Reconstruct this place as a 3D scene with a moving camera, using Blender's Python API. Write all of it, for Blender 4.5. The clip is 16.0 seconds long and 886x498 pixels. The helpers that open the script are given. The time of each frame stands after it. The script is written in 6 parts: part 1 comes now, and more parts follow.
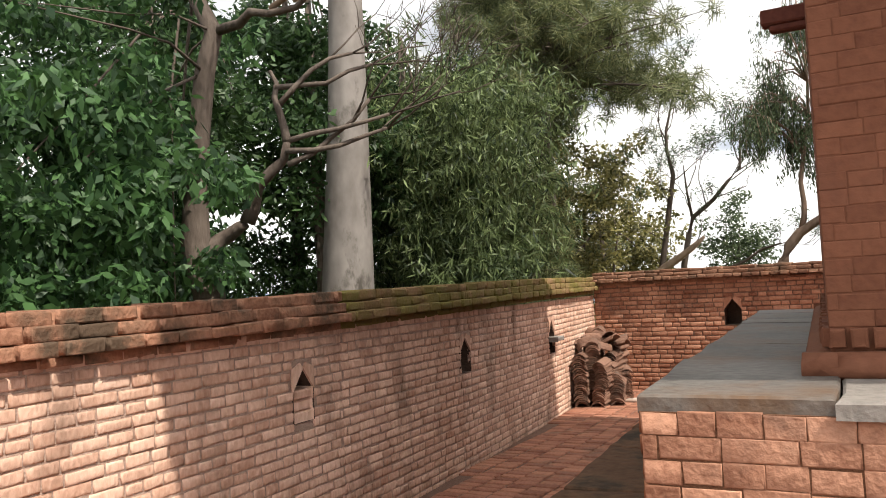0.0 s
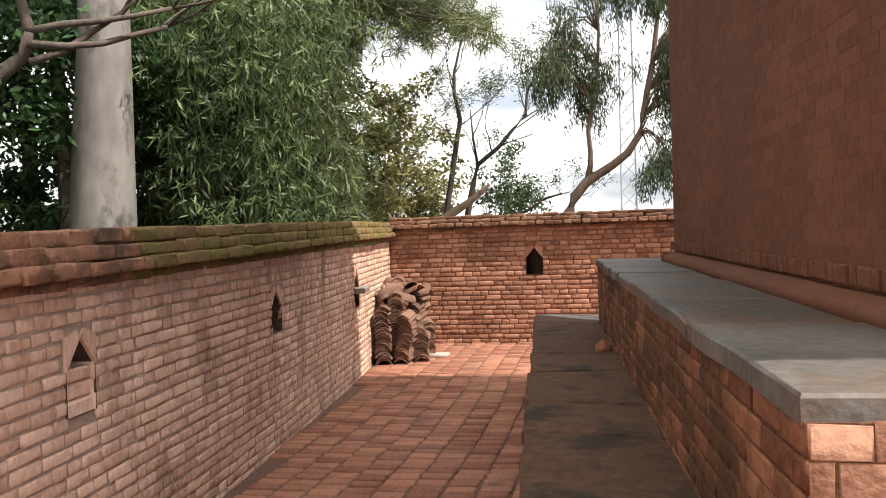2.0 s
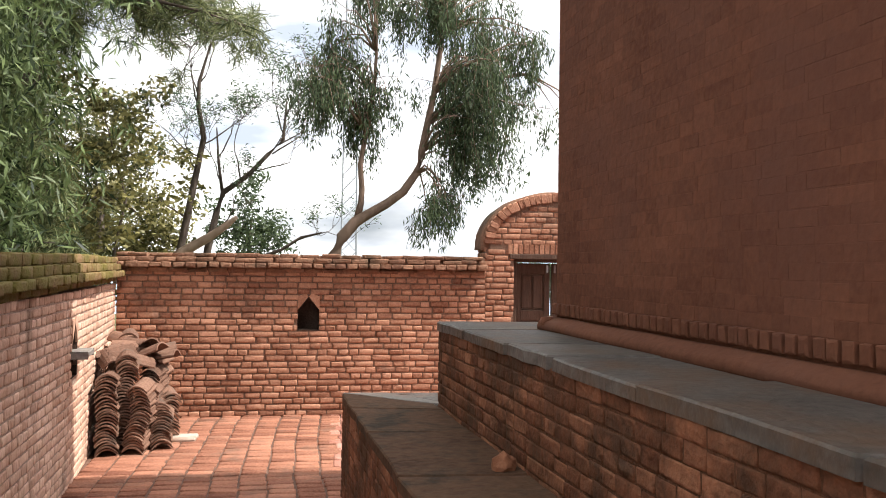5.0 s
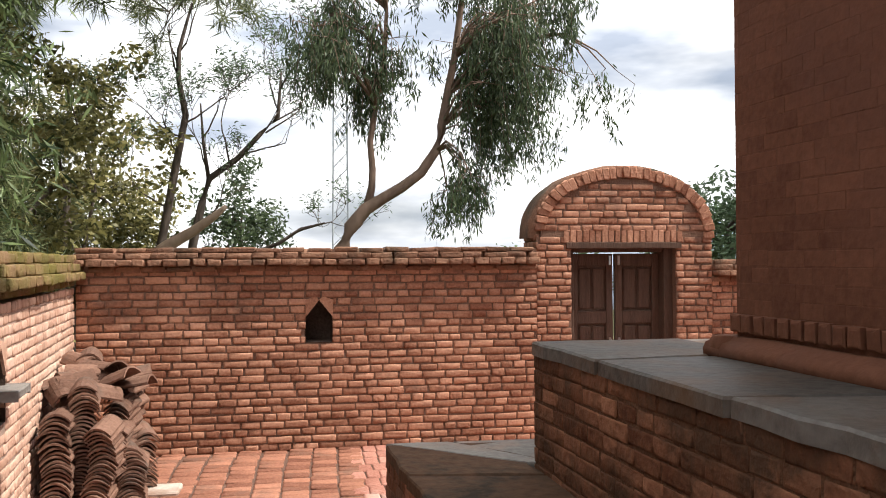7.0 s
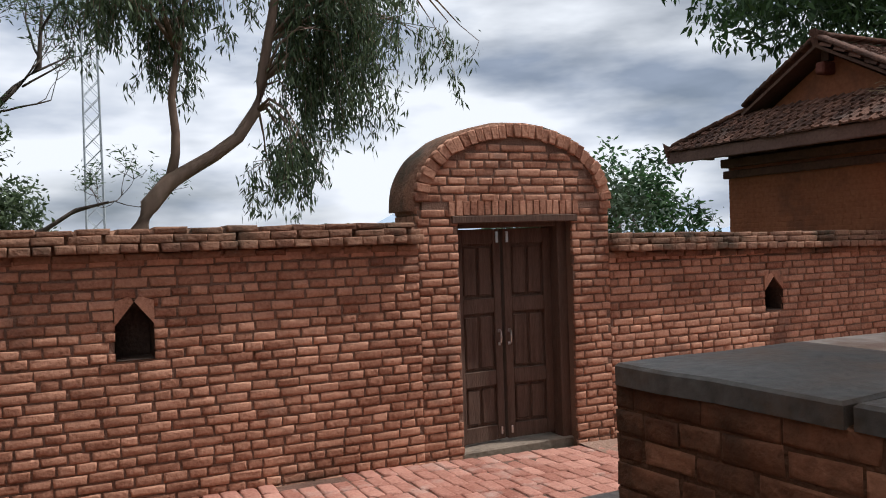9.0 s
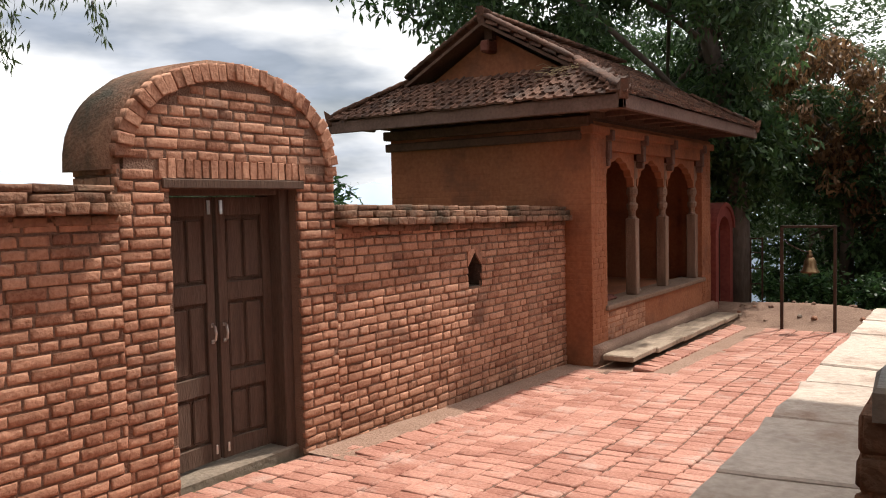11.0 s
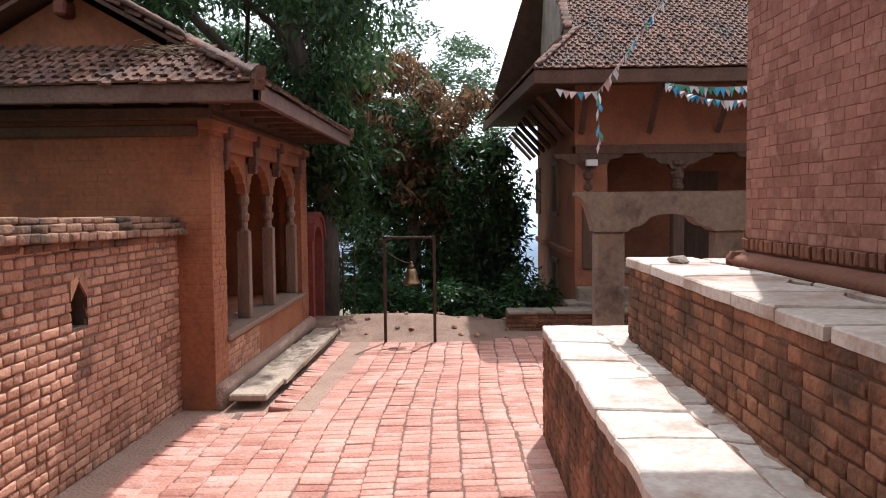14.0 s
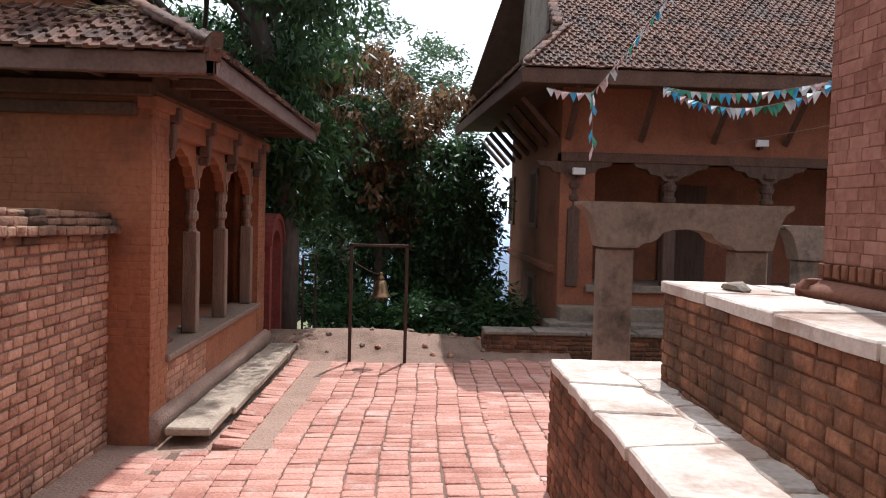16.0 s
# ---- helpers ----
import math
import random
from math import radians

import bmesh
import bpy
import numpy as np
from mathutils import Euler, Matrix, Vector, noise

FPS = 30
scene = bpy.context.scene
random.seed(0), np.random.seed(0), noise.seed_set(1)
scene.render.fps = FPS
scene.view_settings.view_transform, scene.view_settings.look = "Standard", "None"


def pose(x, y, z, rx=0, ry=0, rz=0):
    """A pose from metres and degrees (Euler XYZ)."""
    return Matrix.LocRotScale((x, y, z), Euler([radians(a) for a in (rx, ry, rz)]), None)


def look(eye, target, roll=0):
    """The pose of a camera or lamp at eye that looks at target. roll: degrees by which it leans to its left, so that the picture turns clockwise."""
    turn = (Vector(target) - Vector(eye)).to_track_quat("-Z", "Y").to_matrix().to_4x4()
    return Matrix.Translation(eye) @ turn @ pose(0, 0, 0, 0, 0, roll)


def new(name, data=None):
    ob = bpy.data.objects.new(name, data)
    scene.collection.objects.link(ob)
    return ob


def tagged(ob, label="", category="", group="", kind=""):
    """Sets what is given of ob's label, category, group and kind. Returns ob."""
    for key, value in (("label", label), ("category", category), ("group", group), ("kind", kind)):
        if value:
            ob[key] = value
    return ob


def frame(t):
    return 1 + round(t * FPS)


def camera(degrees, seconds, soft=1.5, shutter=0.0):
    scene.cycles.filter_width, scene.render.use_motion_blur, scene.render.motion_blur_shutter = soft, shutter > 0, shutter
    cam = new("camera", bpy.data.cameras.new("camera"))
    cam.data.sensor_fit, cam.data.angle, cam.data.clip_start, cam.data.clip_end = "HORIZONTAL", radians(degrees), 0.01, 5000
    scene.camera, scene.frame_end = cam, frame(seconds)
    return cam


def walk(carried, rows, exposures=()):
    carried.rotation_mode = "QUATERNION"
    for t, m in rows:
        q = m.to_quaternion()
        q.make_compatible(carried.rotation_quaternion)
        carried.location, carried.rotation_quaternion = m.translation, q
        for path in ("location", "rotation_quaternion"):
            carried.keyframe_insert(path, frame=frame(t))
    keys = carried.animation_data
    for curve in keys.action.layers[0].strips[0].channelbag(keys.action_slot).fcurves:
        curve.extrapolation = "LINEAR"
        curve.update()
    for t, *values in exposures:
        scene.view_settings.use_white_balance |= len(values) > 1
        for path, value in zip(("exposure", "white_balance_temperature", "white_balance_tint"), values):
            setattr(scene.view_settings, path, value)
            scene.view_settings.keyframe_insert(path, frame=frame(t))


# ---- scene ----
cam = camera(57.1, 16.0, soft=1.0)
PATH = [
    (0, (0.928, -1.478, 1.656), (-0.03, 0.275, 1.753), -2.9),
    (0.5, (0.651, -1.251, 1.627), (-0.205, 0.554, 1.724), -4.2),
    (1, (0.34, -1.045, 1.622), (-0.408, 0.809, 1.681), -3.2),
    (1.5, (0.061, -0.856, 1.636), (-0.39, 1.091, 1.565), -3.5),
    (2, (-0.137, -0.526, 1.621), (-0.521, 1.436, 1.568), -1.9),
    (2.5, (-0.343, -0.258, 1.637), (-0.652, 1.717, 1.572), -0.7),
    (3, (-0.535, 0.048, 1.667), (-0.603, 2.045, 1.586), -3.3),
    (3.5, (-0.624, 0.458, 1.682), (-0.554, 2.456, 1.636), -3.6),
    (3.7, (-0.682, 0.645, 1.679), (-0.509, 2.637, 1.676), -0.8),
    (4, (-0.758, 0.852, 1.675), (-0.449, 2.828, 1.682), -0.3),
    (4.5, (-0.952, 1.128, 1.68), (-0.624, 3.1, 1.731), 1.1),
    (4.7, (-0.991, 1.247, 1.663), (-0.674, 3.221, 1.708), 0.8),
    (6.8, (-1.179, 3.188, 1.663), (-0.823, 5.156, 1.697), -0.1),
    (7, (-1.205, 3.314, 1.664), (-0.86, 5.284, 1.689), -0.3),
    (7.5, (-1.2, 3.752, 1.644), (-0.842, 5.72, 1.638), -1.7),
    (8, (-1.279, 4.186, 1.635), (-0.898, 6.15, 1.632), -1.1),
    (8.5, (-1.364, 4.622, 1.64), (-0.732, 6.519, 1.641), -1.3),
    (8.7, (-1.44, 4.804, 1.637), (-0.701, 6.662, 1.629), -1.5),
    (10.8, (-1.738, 6.476, 1.659), (-0.161, 7.701, 1.556), -2.1),
    (11, (-1.734, 6.639, 1.624), (-0.077, 7.754, 1.517), -1.3),
    (11.5, (-1.649, 7.04, 1.674), (0.199, 7.791, 1.525), -0.4),
    (12, (-1.453, 7.327, 1.666), (0.442, 7.942, 1.486), -1.7),
    (12.5, (-1.294, 7.568, 1.643), (0.665, 7.918, 1.444), -1.4),
    (13, (-1.142, 7.811, 1.643), (0.842, 7.919, 1.415), -2.2),
    (13.5, (-0.912, 7.903, 1.665), (1.079, 7.98, 1.489), -1.5),
    (14, (-0.772, 7.983, 1.686), (1.224, 8.028, 1.573), -0.6),
    (14.5, (-0.573, 8.145, 1.671), (1.424, 8.179, 1.573), -0.5),
    (15, (-0.339, 8.246, 1.642), (1.658, 8.185, 1.542), -0.3),
    (15.5, (-0.01, 8.252, 1.631), (1.985, 8.161, 1.524), 0.9),
    (16, (0.332, 8.223, 1.652), (2.329, 8.161, 1.561), 1.5),
]
walk(cam, [(t, look(eye, target, roll)) for t, eye, target, roll in PATH], [
    (0, 0.18, 6750, 10), (1.0, 0.3, 6700, 10), (2.5, 0.5, 6600, 10), (4.5, 0.55, 6500, 10), (7, 0.27, 6450, 10), (7.5, 0.05, 6350, 10), (8.0, -0.42, 6050, 10), (8.7, -0.48, 5950, 10), (10.8, 0.08, 6600, 10), (12, 0.13, 6550, 10),
    (13, 0.5, 6100, 10), (14.5, 0.4, 5750, 10), (16, 0.3, 5700, 10)])

# ---- world, sun, exposure ----
SUN_AZ = Vector((0.955, -0.296))      # horizontal direction towards the sun
SUN_EL = radians(55)
world = bpy.data.worlds.new("world")
scene.world = world
world.use_nodes = True
wn, wl = world.node_tree.nodes, world.node_tree.links
bg = wn["Background"]
sky = wn.new("ShaderNodeTexSky")
sky.sky_type = "NISHITA"
sky.sun_disc = False
sky.sun_elevation = SUN_EL
sky.sun_rotation = math.atan2(SUN_AZ.x, SUN_AZ.y)
sky.dust_density = 1.0
tc = wn.new("ShaderNodeTexCoord")
mp = wn.new("ShaderNodeMapping")
mp.inputs["Scale"].default_value = (1.2, 1.2, 4.0)
cl = wn.new("ShaderNodeTexNoise")
cl.inputs["Scale"].default_value = 1.7
cl.inputs["Detail"].default_value = 6
cr = wn.new("ShaderNodeValToRGB")
cr.color_ramp.elements[0].position = 0.22
cr.color_ramp.elements[1].position = 0.47
mx = wn.new("ShaderNodeMixRGB")
mx.inputs[2].default_value = (16.2, 16.4, 16.8, 1)
wl.new(tc.outputs["Generated"], mp.inputs["Vector"])
puff = wn.new("ShaderNodeTexNoise")               # bright billows and blue-grey undersides
puff.inputs["Scale"].default_value = 3.2
puff.inputs["Detail"].default_value = 5
wl.new(mp.outputs[0], puff.inputs["Vector"])
pr = wn.new("ShaderNodeMapRange")
pr.inputs["From Min"].default_value = 0.33
pr.inputs["From Max"].default_value = 0.54
wl.new(puff.outputs["Fac"], pr.inputs["Value"])
pm = wn.new("ShaderNodeMixRGB")
pm.inputs[1].default_value = (14.0, 15.6, 18.5, 1)
pm.inputs[2].default_value = (33.0, 33.0, 33.0, 1)
wl.new(pr.outputs[0], pm.inputs[0])
wl.new(pm.outputs[0], mx.inputs[2])
wl.new(mp.outputs[0], cl.inputs["Vector"])
wl.new(cl.outputs["Fac"], cr.inputs[0])
wl.new(cr.outputs[0], mx.inputs[0])
wl.new(sky.outputs[0], mx.inputs[1])
# thin cloud glows round the veiled sun
dotp = wn.new("ShaderNodeVectorMath")
dotp.operation = "DOT_PRODUCT"
dotp.inputs[1].default_value = Vector((SUN_AZ.x, SUN_AZ.y, math.tan(SUN_EL))).normalized()
wl.new(tc.outputs["Generated"], dotp.inputs[0])
aur = wn.new("ShaderNodeMapRange")
aur.interpolation_type = "SMOOTHSTEP"
aur.inputs["From Min"].default_value = 0.45
aur.inputs["From Max"].default_value = 1.0
aur.inputs["To Min"].default_value = 1.0
aur.inputs["To Max"].default_value = 2.2
wl.new(dotp.outputs["Value"], aur.inputs["Value"])
glow = wn.new("ShaderNodeVectorMath")
glow.operation = "SCALE"
wl.new(mx.outputs[0], glow.inputs[0])
wl.new(aur.outputs[0], glow.inputs["Scale"])
wl.new(glow.outputs[0], bg.inputs["Color"])
bg.inputs["Strength"].default_value = 0.04
sun = new("sun", bpy.data.lights.new("sun", "SUN"))
sun.data.energy = 5.0
sun.data.angle = radians(0.6)
sun.data.color = (1.0, 0.95, 0.87)
sun.matrix_world = look((SUN_AZ.x * 30, SUN_AZ.y * 30, 30 * math.tan(SUN_EL)), (0, 0, 0))


# ---- materials ----
def hexcol(r, g, b):
    return (r, g, b, 1)


def material(name, dark, light, rough=0.85, fine=60.0, coarse=2.0, bump=0.25, stain=None, stain_scale=1.2, stain_lo=0.52,
             stain_hi=0.72, pieces=0.0, metal=0.0, spec=0.15, stretch=(1, 1, 1), strong=0.55):
    """Two scales of variation, stains with a shape of their own, and a tint that differs piece by piece."""
    m = bpy.data.materials.new(name)
    m.use_nodes = True
    nt = m.node_tree
    n, l = nt.nodes, nt.links
    b = n["Principled BSDF"]
    b.inputs["Roughness"].default_value = rough
    b.inputs["Metallic"].default_value = metal
    b.inputs["Specular IOR Level"].default_value = spec
    geo = n.new("ShaderNodeNewGeometry")
    mapn = n.new("ShaderNodeMapping")
    mapn.inputs["Scale"].default_value = stretch
    l.new(geo.outputs["Position"], mapn.inputs["Vector"])
    n1 = n.new("ShaderNodeTexNoise")
    n1.inputs["Scale"].default_value = fine
    n1.inputs["Detail"].default_value = 5
    n2 = n.new("ShaderNodeTexNoise")
    n2.inputs["Scale"].default_value = coarse
    n2.inputs["Detail"].default_value = 4
    for q in (n1, n2):
        l.new(mapn.outputs[0], q.inputs["Vector"])
    add = n.new("ShaderNodeMath")
    add.operation = "ADD"
    l.new(n1.outputs["Fac"], add.inputs[0])
    l.new(n2.outputs["Fac"], add.inputs[1])
    last = add
    if pieces:
        info = n.new("ShaderNodeObjectInfo")
        s = n.new("ShaderNodeMath")
        s.operation = "ADD"
        l.new(info.outputs["Random"], s.inputs[0])
        l.new(geo.outputs["Random Per Island"], s.inputs[1])
        f = n.new("ShaderNodeMath")
        f.operation = "FRACT"
        l.new(s.outputs[0], f.inputs[0])
        k = n.new("ShaderNodeMath")
        k.operation = "MULTIPLY_ADD"
        k.inputs[1].default_value = pieces
        k.inputs[2].default_value = -pieces / 2
        l.new(f.outputs[0], k.inputs[0])
        a2 = n.new("ShaderNodeMath")
        a2.operation = "ADD"
        l.new(last.outputs[0], a2.inputs[0])
        l.new(k.outputs[0], a2.inputs[1])
        last = a2
    rng = n.new("ShaderNodeMapRange")
    rng.inputs["From Min"].default_value = 1.0 - strong
    rng.inputs["From Max"].default_value = 1.0 + strong
    l.new(last.outputs[0], rng.inputs["Value"])
    mix = n.new("ShaderNodeMixRGB")
    mix.inputs[1].default_value = hexcol(*dark)
    mix.inputs[2].default_value = hexcol(*light)
    l.new(rng.outputs[0], mix.inputs[0])
    out = mix
    if stain:
        n3 = n.new("ShaderNodeTexNoise")
        n3.inputs["Scale"].default_value = stain_scale
        n3.inputs["Detail"].default_value = 8
        n3.inputs["Roughness"].default_value = 0.65
        l.new(mapn.outputs[0], n3.inputs["Vector"])
        r3 = n.new("ShaderNodeMapRange")
        r3.inputs["From Min"].default_value = stain_lo
        r3.inputs["From Max"].default_value = stain_hi
        l.new(n3.outputs["Fac"], r3.inputs["Value"])
        mix2 = n.new("ShaderNodeMixRGB")
        mix2.inputs[2].default_value = hexcol(*stain)
        l.new(r3.outputs[0], mix2.inputs[0])
        l.new(out.outputs[0], mix2.inputs[1])
        out = mix2
    l.new(out.outputs[0], b.inputs["Base Color"])
    if bump:
        bp = n.new("ShaderNodeBump")
        bp.inputs["Strength"].default_value = bump
        bp.inputs["Distance"].default_value = 0.02
        l.new(last.outputs[0], bp.inputs["Height"])
        l.new(bp.outputs[0], b.inputs["Normal"])
    return m


def leaf_material(name, dark, light, trans=0.35):
    m = bpy.data.materials.new(name)
    m.use_nodes = True
    n, l = m.node_tree.nodes, m.node_tree.links
    b = n["Principled BSDF"]
    b.inputs["Roughness"].default_value = 0.5
    b.inputs["Specular IOR Level"].default_value = 0.35
    geo = n.new("ShaderNodeNewGeometry")
    mix = n.new("ShaderNodeMixRGB")
    mix.inputs[1].default_value = hexcol(*dark)
    mix.inputs[2].default_value = hexcol(*light)
    l.new(geo.outputs["Random Per Island"], mix.inputs[0])
    l.new(mix.outputs[0], b.inputs["Base Color"])
    tr = n.new("ShaderNodeBsdfTranslucent")
    l.new(mix.outputs[0], tr.inputs["Color"])
    ms = n.new("ShaderNodeMixShader")
    ms.inputs[0].default_value = trans
    l.new(b.outputs[0], ms.inputs[1])
    l.new(tr.outputs[0], ms.inputs[2])
    l.new(ms.outputs[0], n["Material Output"].inputs[0])
    return m


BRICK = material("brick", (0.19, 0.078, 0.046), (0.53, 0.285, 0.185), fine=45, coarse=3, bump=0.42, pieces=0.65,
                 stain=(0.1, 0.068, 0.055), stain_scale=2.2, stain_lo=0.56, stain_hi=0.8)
BRICKW = material("pale worn brick", (0.38, 0.205, 0.135), (0.78, 0.54, 0.42), stretch=(1, 1, 0.4), fine=40, coarse=2.4, bump=0.55, pieces=0.45,
                  stain=(0.19, 0.12, 0.085), stain_scale=2.0, stain_lo=0.52, stain_hi=0.72)
MORTARW = material("pale mud mortar", (0.26, 0.175, 0.135), (0.5, 0.37, 0.3), fine=70, coarse=2.5, bump=0.6)
MORTAR = material("mortar", (0.11, 0.064, 0.044), (0.27, 0.165, 0.118), fine=80, coarse=3, bump=0.6)
COPING = material("coping brick", (0.13, 0.06, 0.04), (0.34, 0.19, 0.12), fine=40, coarse=2.5, bump=0.6, pieces=0.5,
                  stain=(0.06, 0.05, 0.035), stain_scale=1.6, stain_lo=0.48, stain_hi=0.66)
MOSS = material("mossy coping brick", (0.13, 0.075, 0.04), (0.3, 0.19, 0.1), fine=40, coarse=2.5, bump=0.6, pieces=0.35,
                stain=(0.15, 0.125, 0.035), stain_scale=2.2, stain_lo=0.38, stain_hi=0.58)
COPINGS = material("bare coping brick", (0.17, 0.075, 0.045), (0.44, 0.23, 0.145), fine=40, coarse=2.5, bump=0.6, pieces=0.4,
                   stain=(0.09, 0.06, 0.04), stain_scale=2.6, stain_lo=0.46, stain_hi=0.62)
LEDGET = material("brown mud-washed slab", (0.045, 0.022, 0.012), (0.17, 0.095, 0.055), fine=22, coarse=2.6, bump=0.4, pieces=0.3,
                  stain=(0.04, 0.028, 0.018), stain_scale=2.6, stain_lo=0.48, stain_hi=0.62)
PAVER = material("clay paver", (0.24, 0.088, 0.06), (0.54, 0.28, 0.21), fine=45, coarse=2.2, bump=0.5, pieces=0.6,
                 stain=(0.46, 0.34, 0.285), stain_scale=3.4, stain_lo=0.53, stain_hi=0.78, rough=0.75)
PAVERA = material("dark worn alley paver", (0.15, 0.058, 0.036), (0.42, 0.195, 0.125), fine=45, coarse=2.2, bump=0.5, pieces=0.7,
                  stain=(0.12, 0.075, 0.055), stain_scale=2.2, stain_lo=0.52, stain_hi=0.74, rough=0.8)
# dark colour stands for the shade inside the niches
NICHE_SHADE = material("shade-dark niche lining", (0.035, 0.024, 0.019), (0.13, 0.083, 0.062), fine=40, coarse=4, bump=0.5)
SOIL = material("soil joint", (0.08, 0.045, 0.033), (0.2, 0.12, 0.088), fine=70, coarse=2, bump=0.6)
DIRT = material("dry earth", (0.14, 0.08, 0.056), (0.31, 0.2, 0.145), fine=35, coarse=1.4, bump=0.8,
                stain=(0.14, 0.08, 0.055), stain_scale=3, stain_lo=0.5, stain_hi=0.7)
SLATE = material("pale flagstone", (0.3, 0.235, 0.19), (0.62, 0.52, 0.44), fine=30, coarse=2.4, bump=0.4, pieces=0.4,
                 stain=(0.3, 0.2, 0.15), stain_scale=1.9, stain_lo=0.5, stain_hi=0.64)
SLATEM = material("grey flagstone", (0.11, 0.1, 0.09), (0.31, 0.28, 0.25), fine=30, coarse=2.2, bump=0.35, pieces=0.35,
                  stain=(0.3, 0.2, 0.15), stain_scale=1.7, stain_lo=0.52, stain_hi=0.72, rough=0.6)
MUD = material("brown mud mortar", (0.2, 0.12, 0.085), (0.36, 0.235, 0.175), fine=40, coarse=3, bump=0.8)
SLATED = material("dark brown-stained flagstone", (0.04, 0.037, 0.032), (0.19, 0.17, 0.152), fine=24, coarse=2.6, bump=0.4, pieces=0.35,
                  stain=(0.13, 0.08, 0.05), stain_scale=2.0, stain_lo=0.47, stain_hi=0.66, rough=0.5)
STONE = material("weathered stone", (0.13, 0.1, 0.075), (0.3, 0.235, 0.18), fine=26, coarse=2.6, bump=0.5,
                 stain=(0.07, 0.06, 0.05), stain_scale=3, stain_lo=0.52, stain_hi=0.72)
# worn north-face brick; light bounced off the paving is put into its paler colour
DACHIN = material("worn fine brick lightened for bounce", (0.15, 0.058, 0.037), (0.32, 0.148, 0.105), fine=24, coarse=1.8, bump=0.35, pieces=0.6,
                  stain=(0.36, 0.2, 0.155), stain_scale=3.0, stain_lo=0.56, stain_hi=0.78)
DACHI = material("temple brick", (0.105, 0.04, 0.023), (0.215, 0.09, 0.052), fine=30, coarse=1.6, bump=0.25, pieces=0.45,
                 stain=(0.14, 0.062, 0.042), stain_scale=1.1, stain_lo=0.48, stain_hi=0.7)
HALLP = material("brown clay plaster", (0.17, 0.062, 0.033), (0.31, 0.13, 0.072), fine=24, coarse=1.2, bump=0.35,
                 stain=(0.13, 0.055, 0.036), stain_scale=1.3, stain_lo=0.5, stain_hi=0.72)
PLASTER = material("red clay plaster", (0.19, 0.066, 0.032), (0.37, 0.148, 0.076), fine=24, coarse=1.6, bump=0.35,
                   stain=(0.16, 0.068, 0.042), stain_scale=1.8, stain_lo=0.5, stain_hi=0.72)
WOOD = material("dark weathered wood", (0.05, 0.03, 0.022), (0.15, 0.095, 0.07), fine=30, coarse=4, bump=0.4, stretch=(6, 6, 0.6))
WOODH = material("dark wood beam", (0.055, 0.032, 0.024), (0.15, 0.085, 0.06), fine=30, coarse=4, bump=0.3)
WOODL = material("greyed wooden column", (0.13, 0.078, 0.055), (0.3, 0.2, 0.145), fine=30, coarse=4, bump=0.4, stretch=(6, 6, 0.6))
WOODG = material("greyed brown eave board", (0.085, 0.05, 0.04), (0.2, 0.125, 0.1), fine=30, coarse=4, bump=0.4)
WOODR = material("red oxide wood", (0.09, 0.03, 0.022), (0.2, 0.075, 0.055), fine=30, coarse=4, bump=0.3)
TILE = material("clay roof tile", (0.036, 0.02, 0.015), (0.18, 0.09, 0.06), fine=40, coarse=2, bump=0.4, pieces=0.7,
                stain=(0.08, 0.06, 0.05), stain_scale=1.8, stain_lo=0.52, stain_hi=0.72)
IRON = material("rusty iron", (0.03, 0.02, 0.016), (0.09, 0.055, 0.04), fine=50, coarse=5, bump=0.2, rough=0.6, metal=0.4)
STEEL = material("bright steel", (0.5, 0.5, 0.48), (0.7, 0.7, 0.68), fine=30, coarse=5, bump=0.05, rough=0.3, metal=1.0)
BRASS = material("old brass", (0.13, 0.08, 0.04), (0.3, 0.2, 0.11), fine=30, coarse=6, bump=0.1, rough=0.4, metal=0.9)
BARKG = material("smooth grey bark", (0.1, 0.085, 0.075), (0.33, 0.3, 0.275), fine=6, coarse=1.2, bump=0.2, stretch=(1, 1, 0.5),
                 stain=(0.08, 0.07, 0.06), stain_scale=2.0, stain_lo=0.56, stain_hi=0.66)
BARK = material("rough brown bark", (0.04, 0.03, 0.025), (0.17, 0.135, 0.11), fine=18, coarse=3, bump=0.9, stretch=(1, 1, 0.3))
BARKL = material("pale flaking bark", (0.2, 0.13, 0.09), (0.46, 0.34, 0.25), fine=10, coarse=2, bump=0.6, stretch=(1, 1, 0.3))
GRASS = material("rough grass", (0.05, 0.05, 0.02), (0.13, 0.12, 0.05), fine=25, coarse=0.6, bump=0.8)
L_BROAD = leaf_material("broad leaf", (0.014, 0.04, 0.016), (0.085, 0.18, 0.055))
L_BAMBOO = leaf_material("bamboo leaf", (0.01, 0.024, 0.008), (0.2, 0.26, 0.105))
L_PINE = leaf_material("pine needle", (0.04, 0.06, 0.024), (0.27, 0.29, 0.13), 0.35)
L_DARK = leaf_material("dark leaf", (0.018, 0.042, 0.016), (0.075, 0.14, 0.045))
L_OLIVE = leaf_material("olive leaf", (0.06, 0.066, 0.022), (0.38, 0.34, 0.13), 0.4)
L_EUC = leaf_material("eucalyptus leaf", (0.035, 0.055, 0.028), (0.12, 0.16, 0.075))
L_BROWN = leaf_material("brown young leaf", (0.06, 0.036, 0.02), (0.3, 0.17, 0.08))
BARKE = material("flaking brown bark", (0.08, 0.052, 0.038), (0.36, 0.25, 0.185), fine=10, coarse=2, bump=0.7, stretch=(1, 1, 0.3))
L_PALE = leaf_material("pale leaf", (0.045, 0.08, 0.036), (0.15, 0.21, 0.11), 0.25)


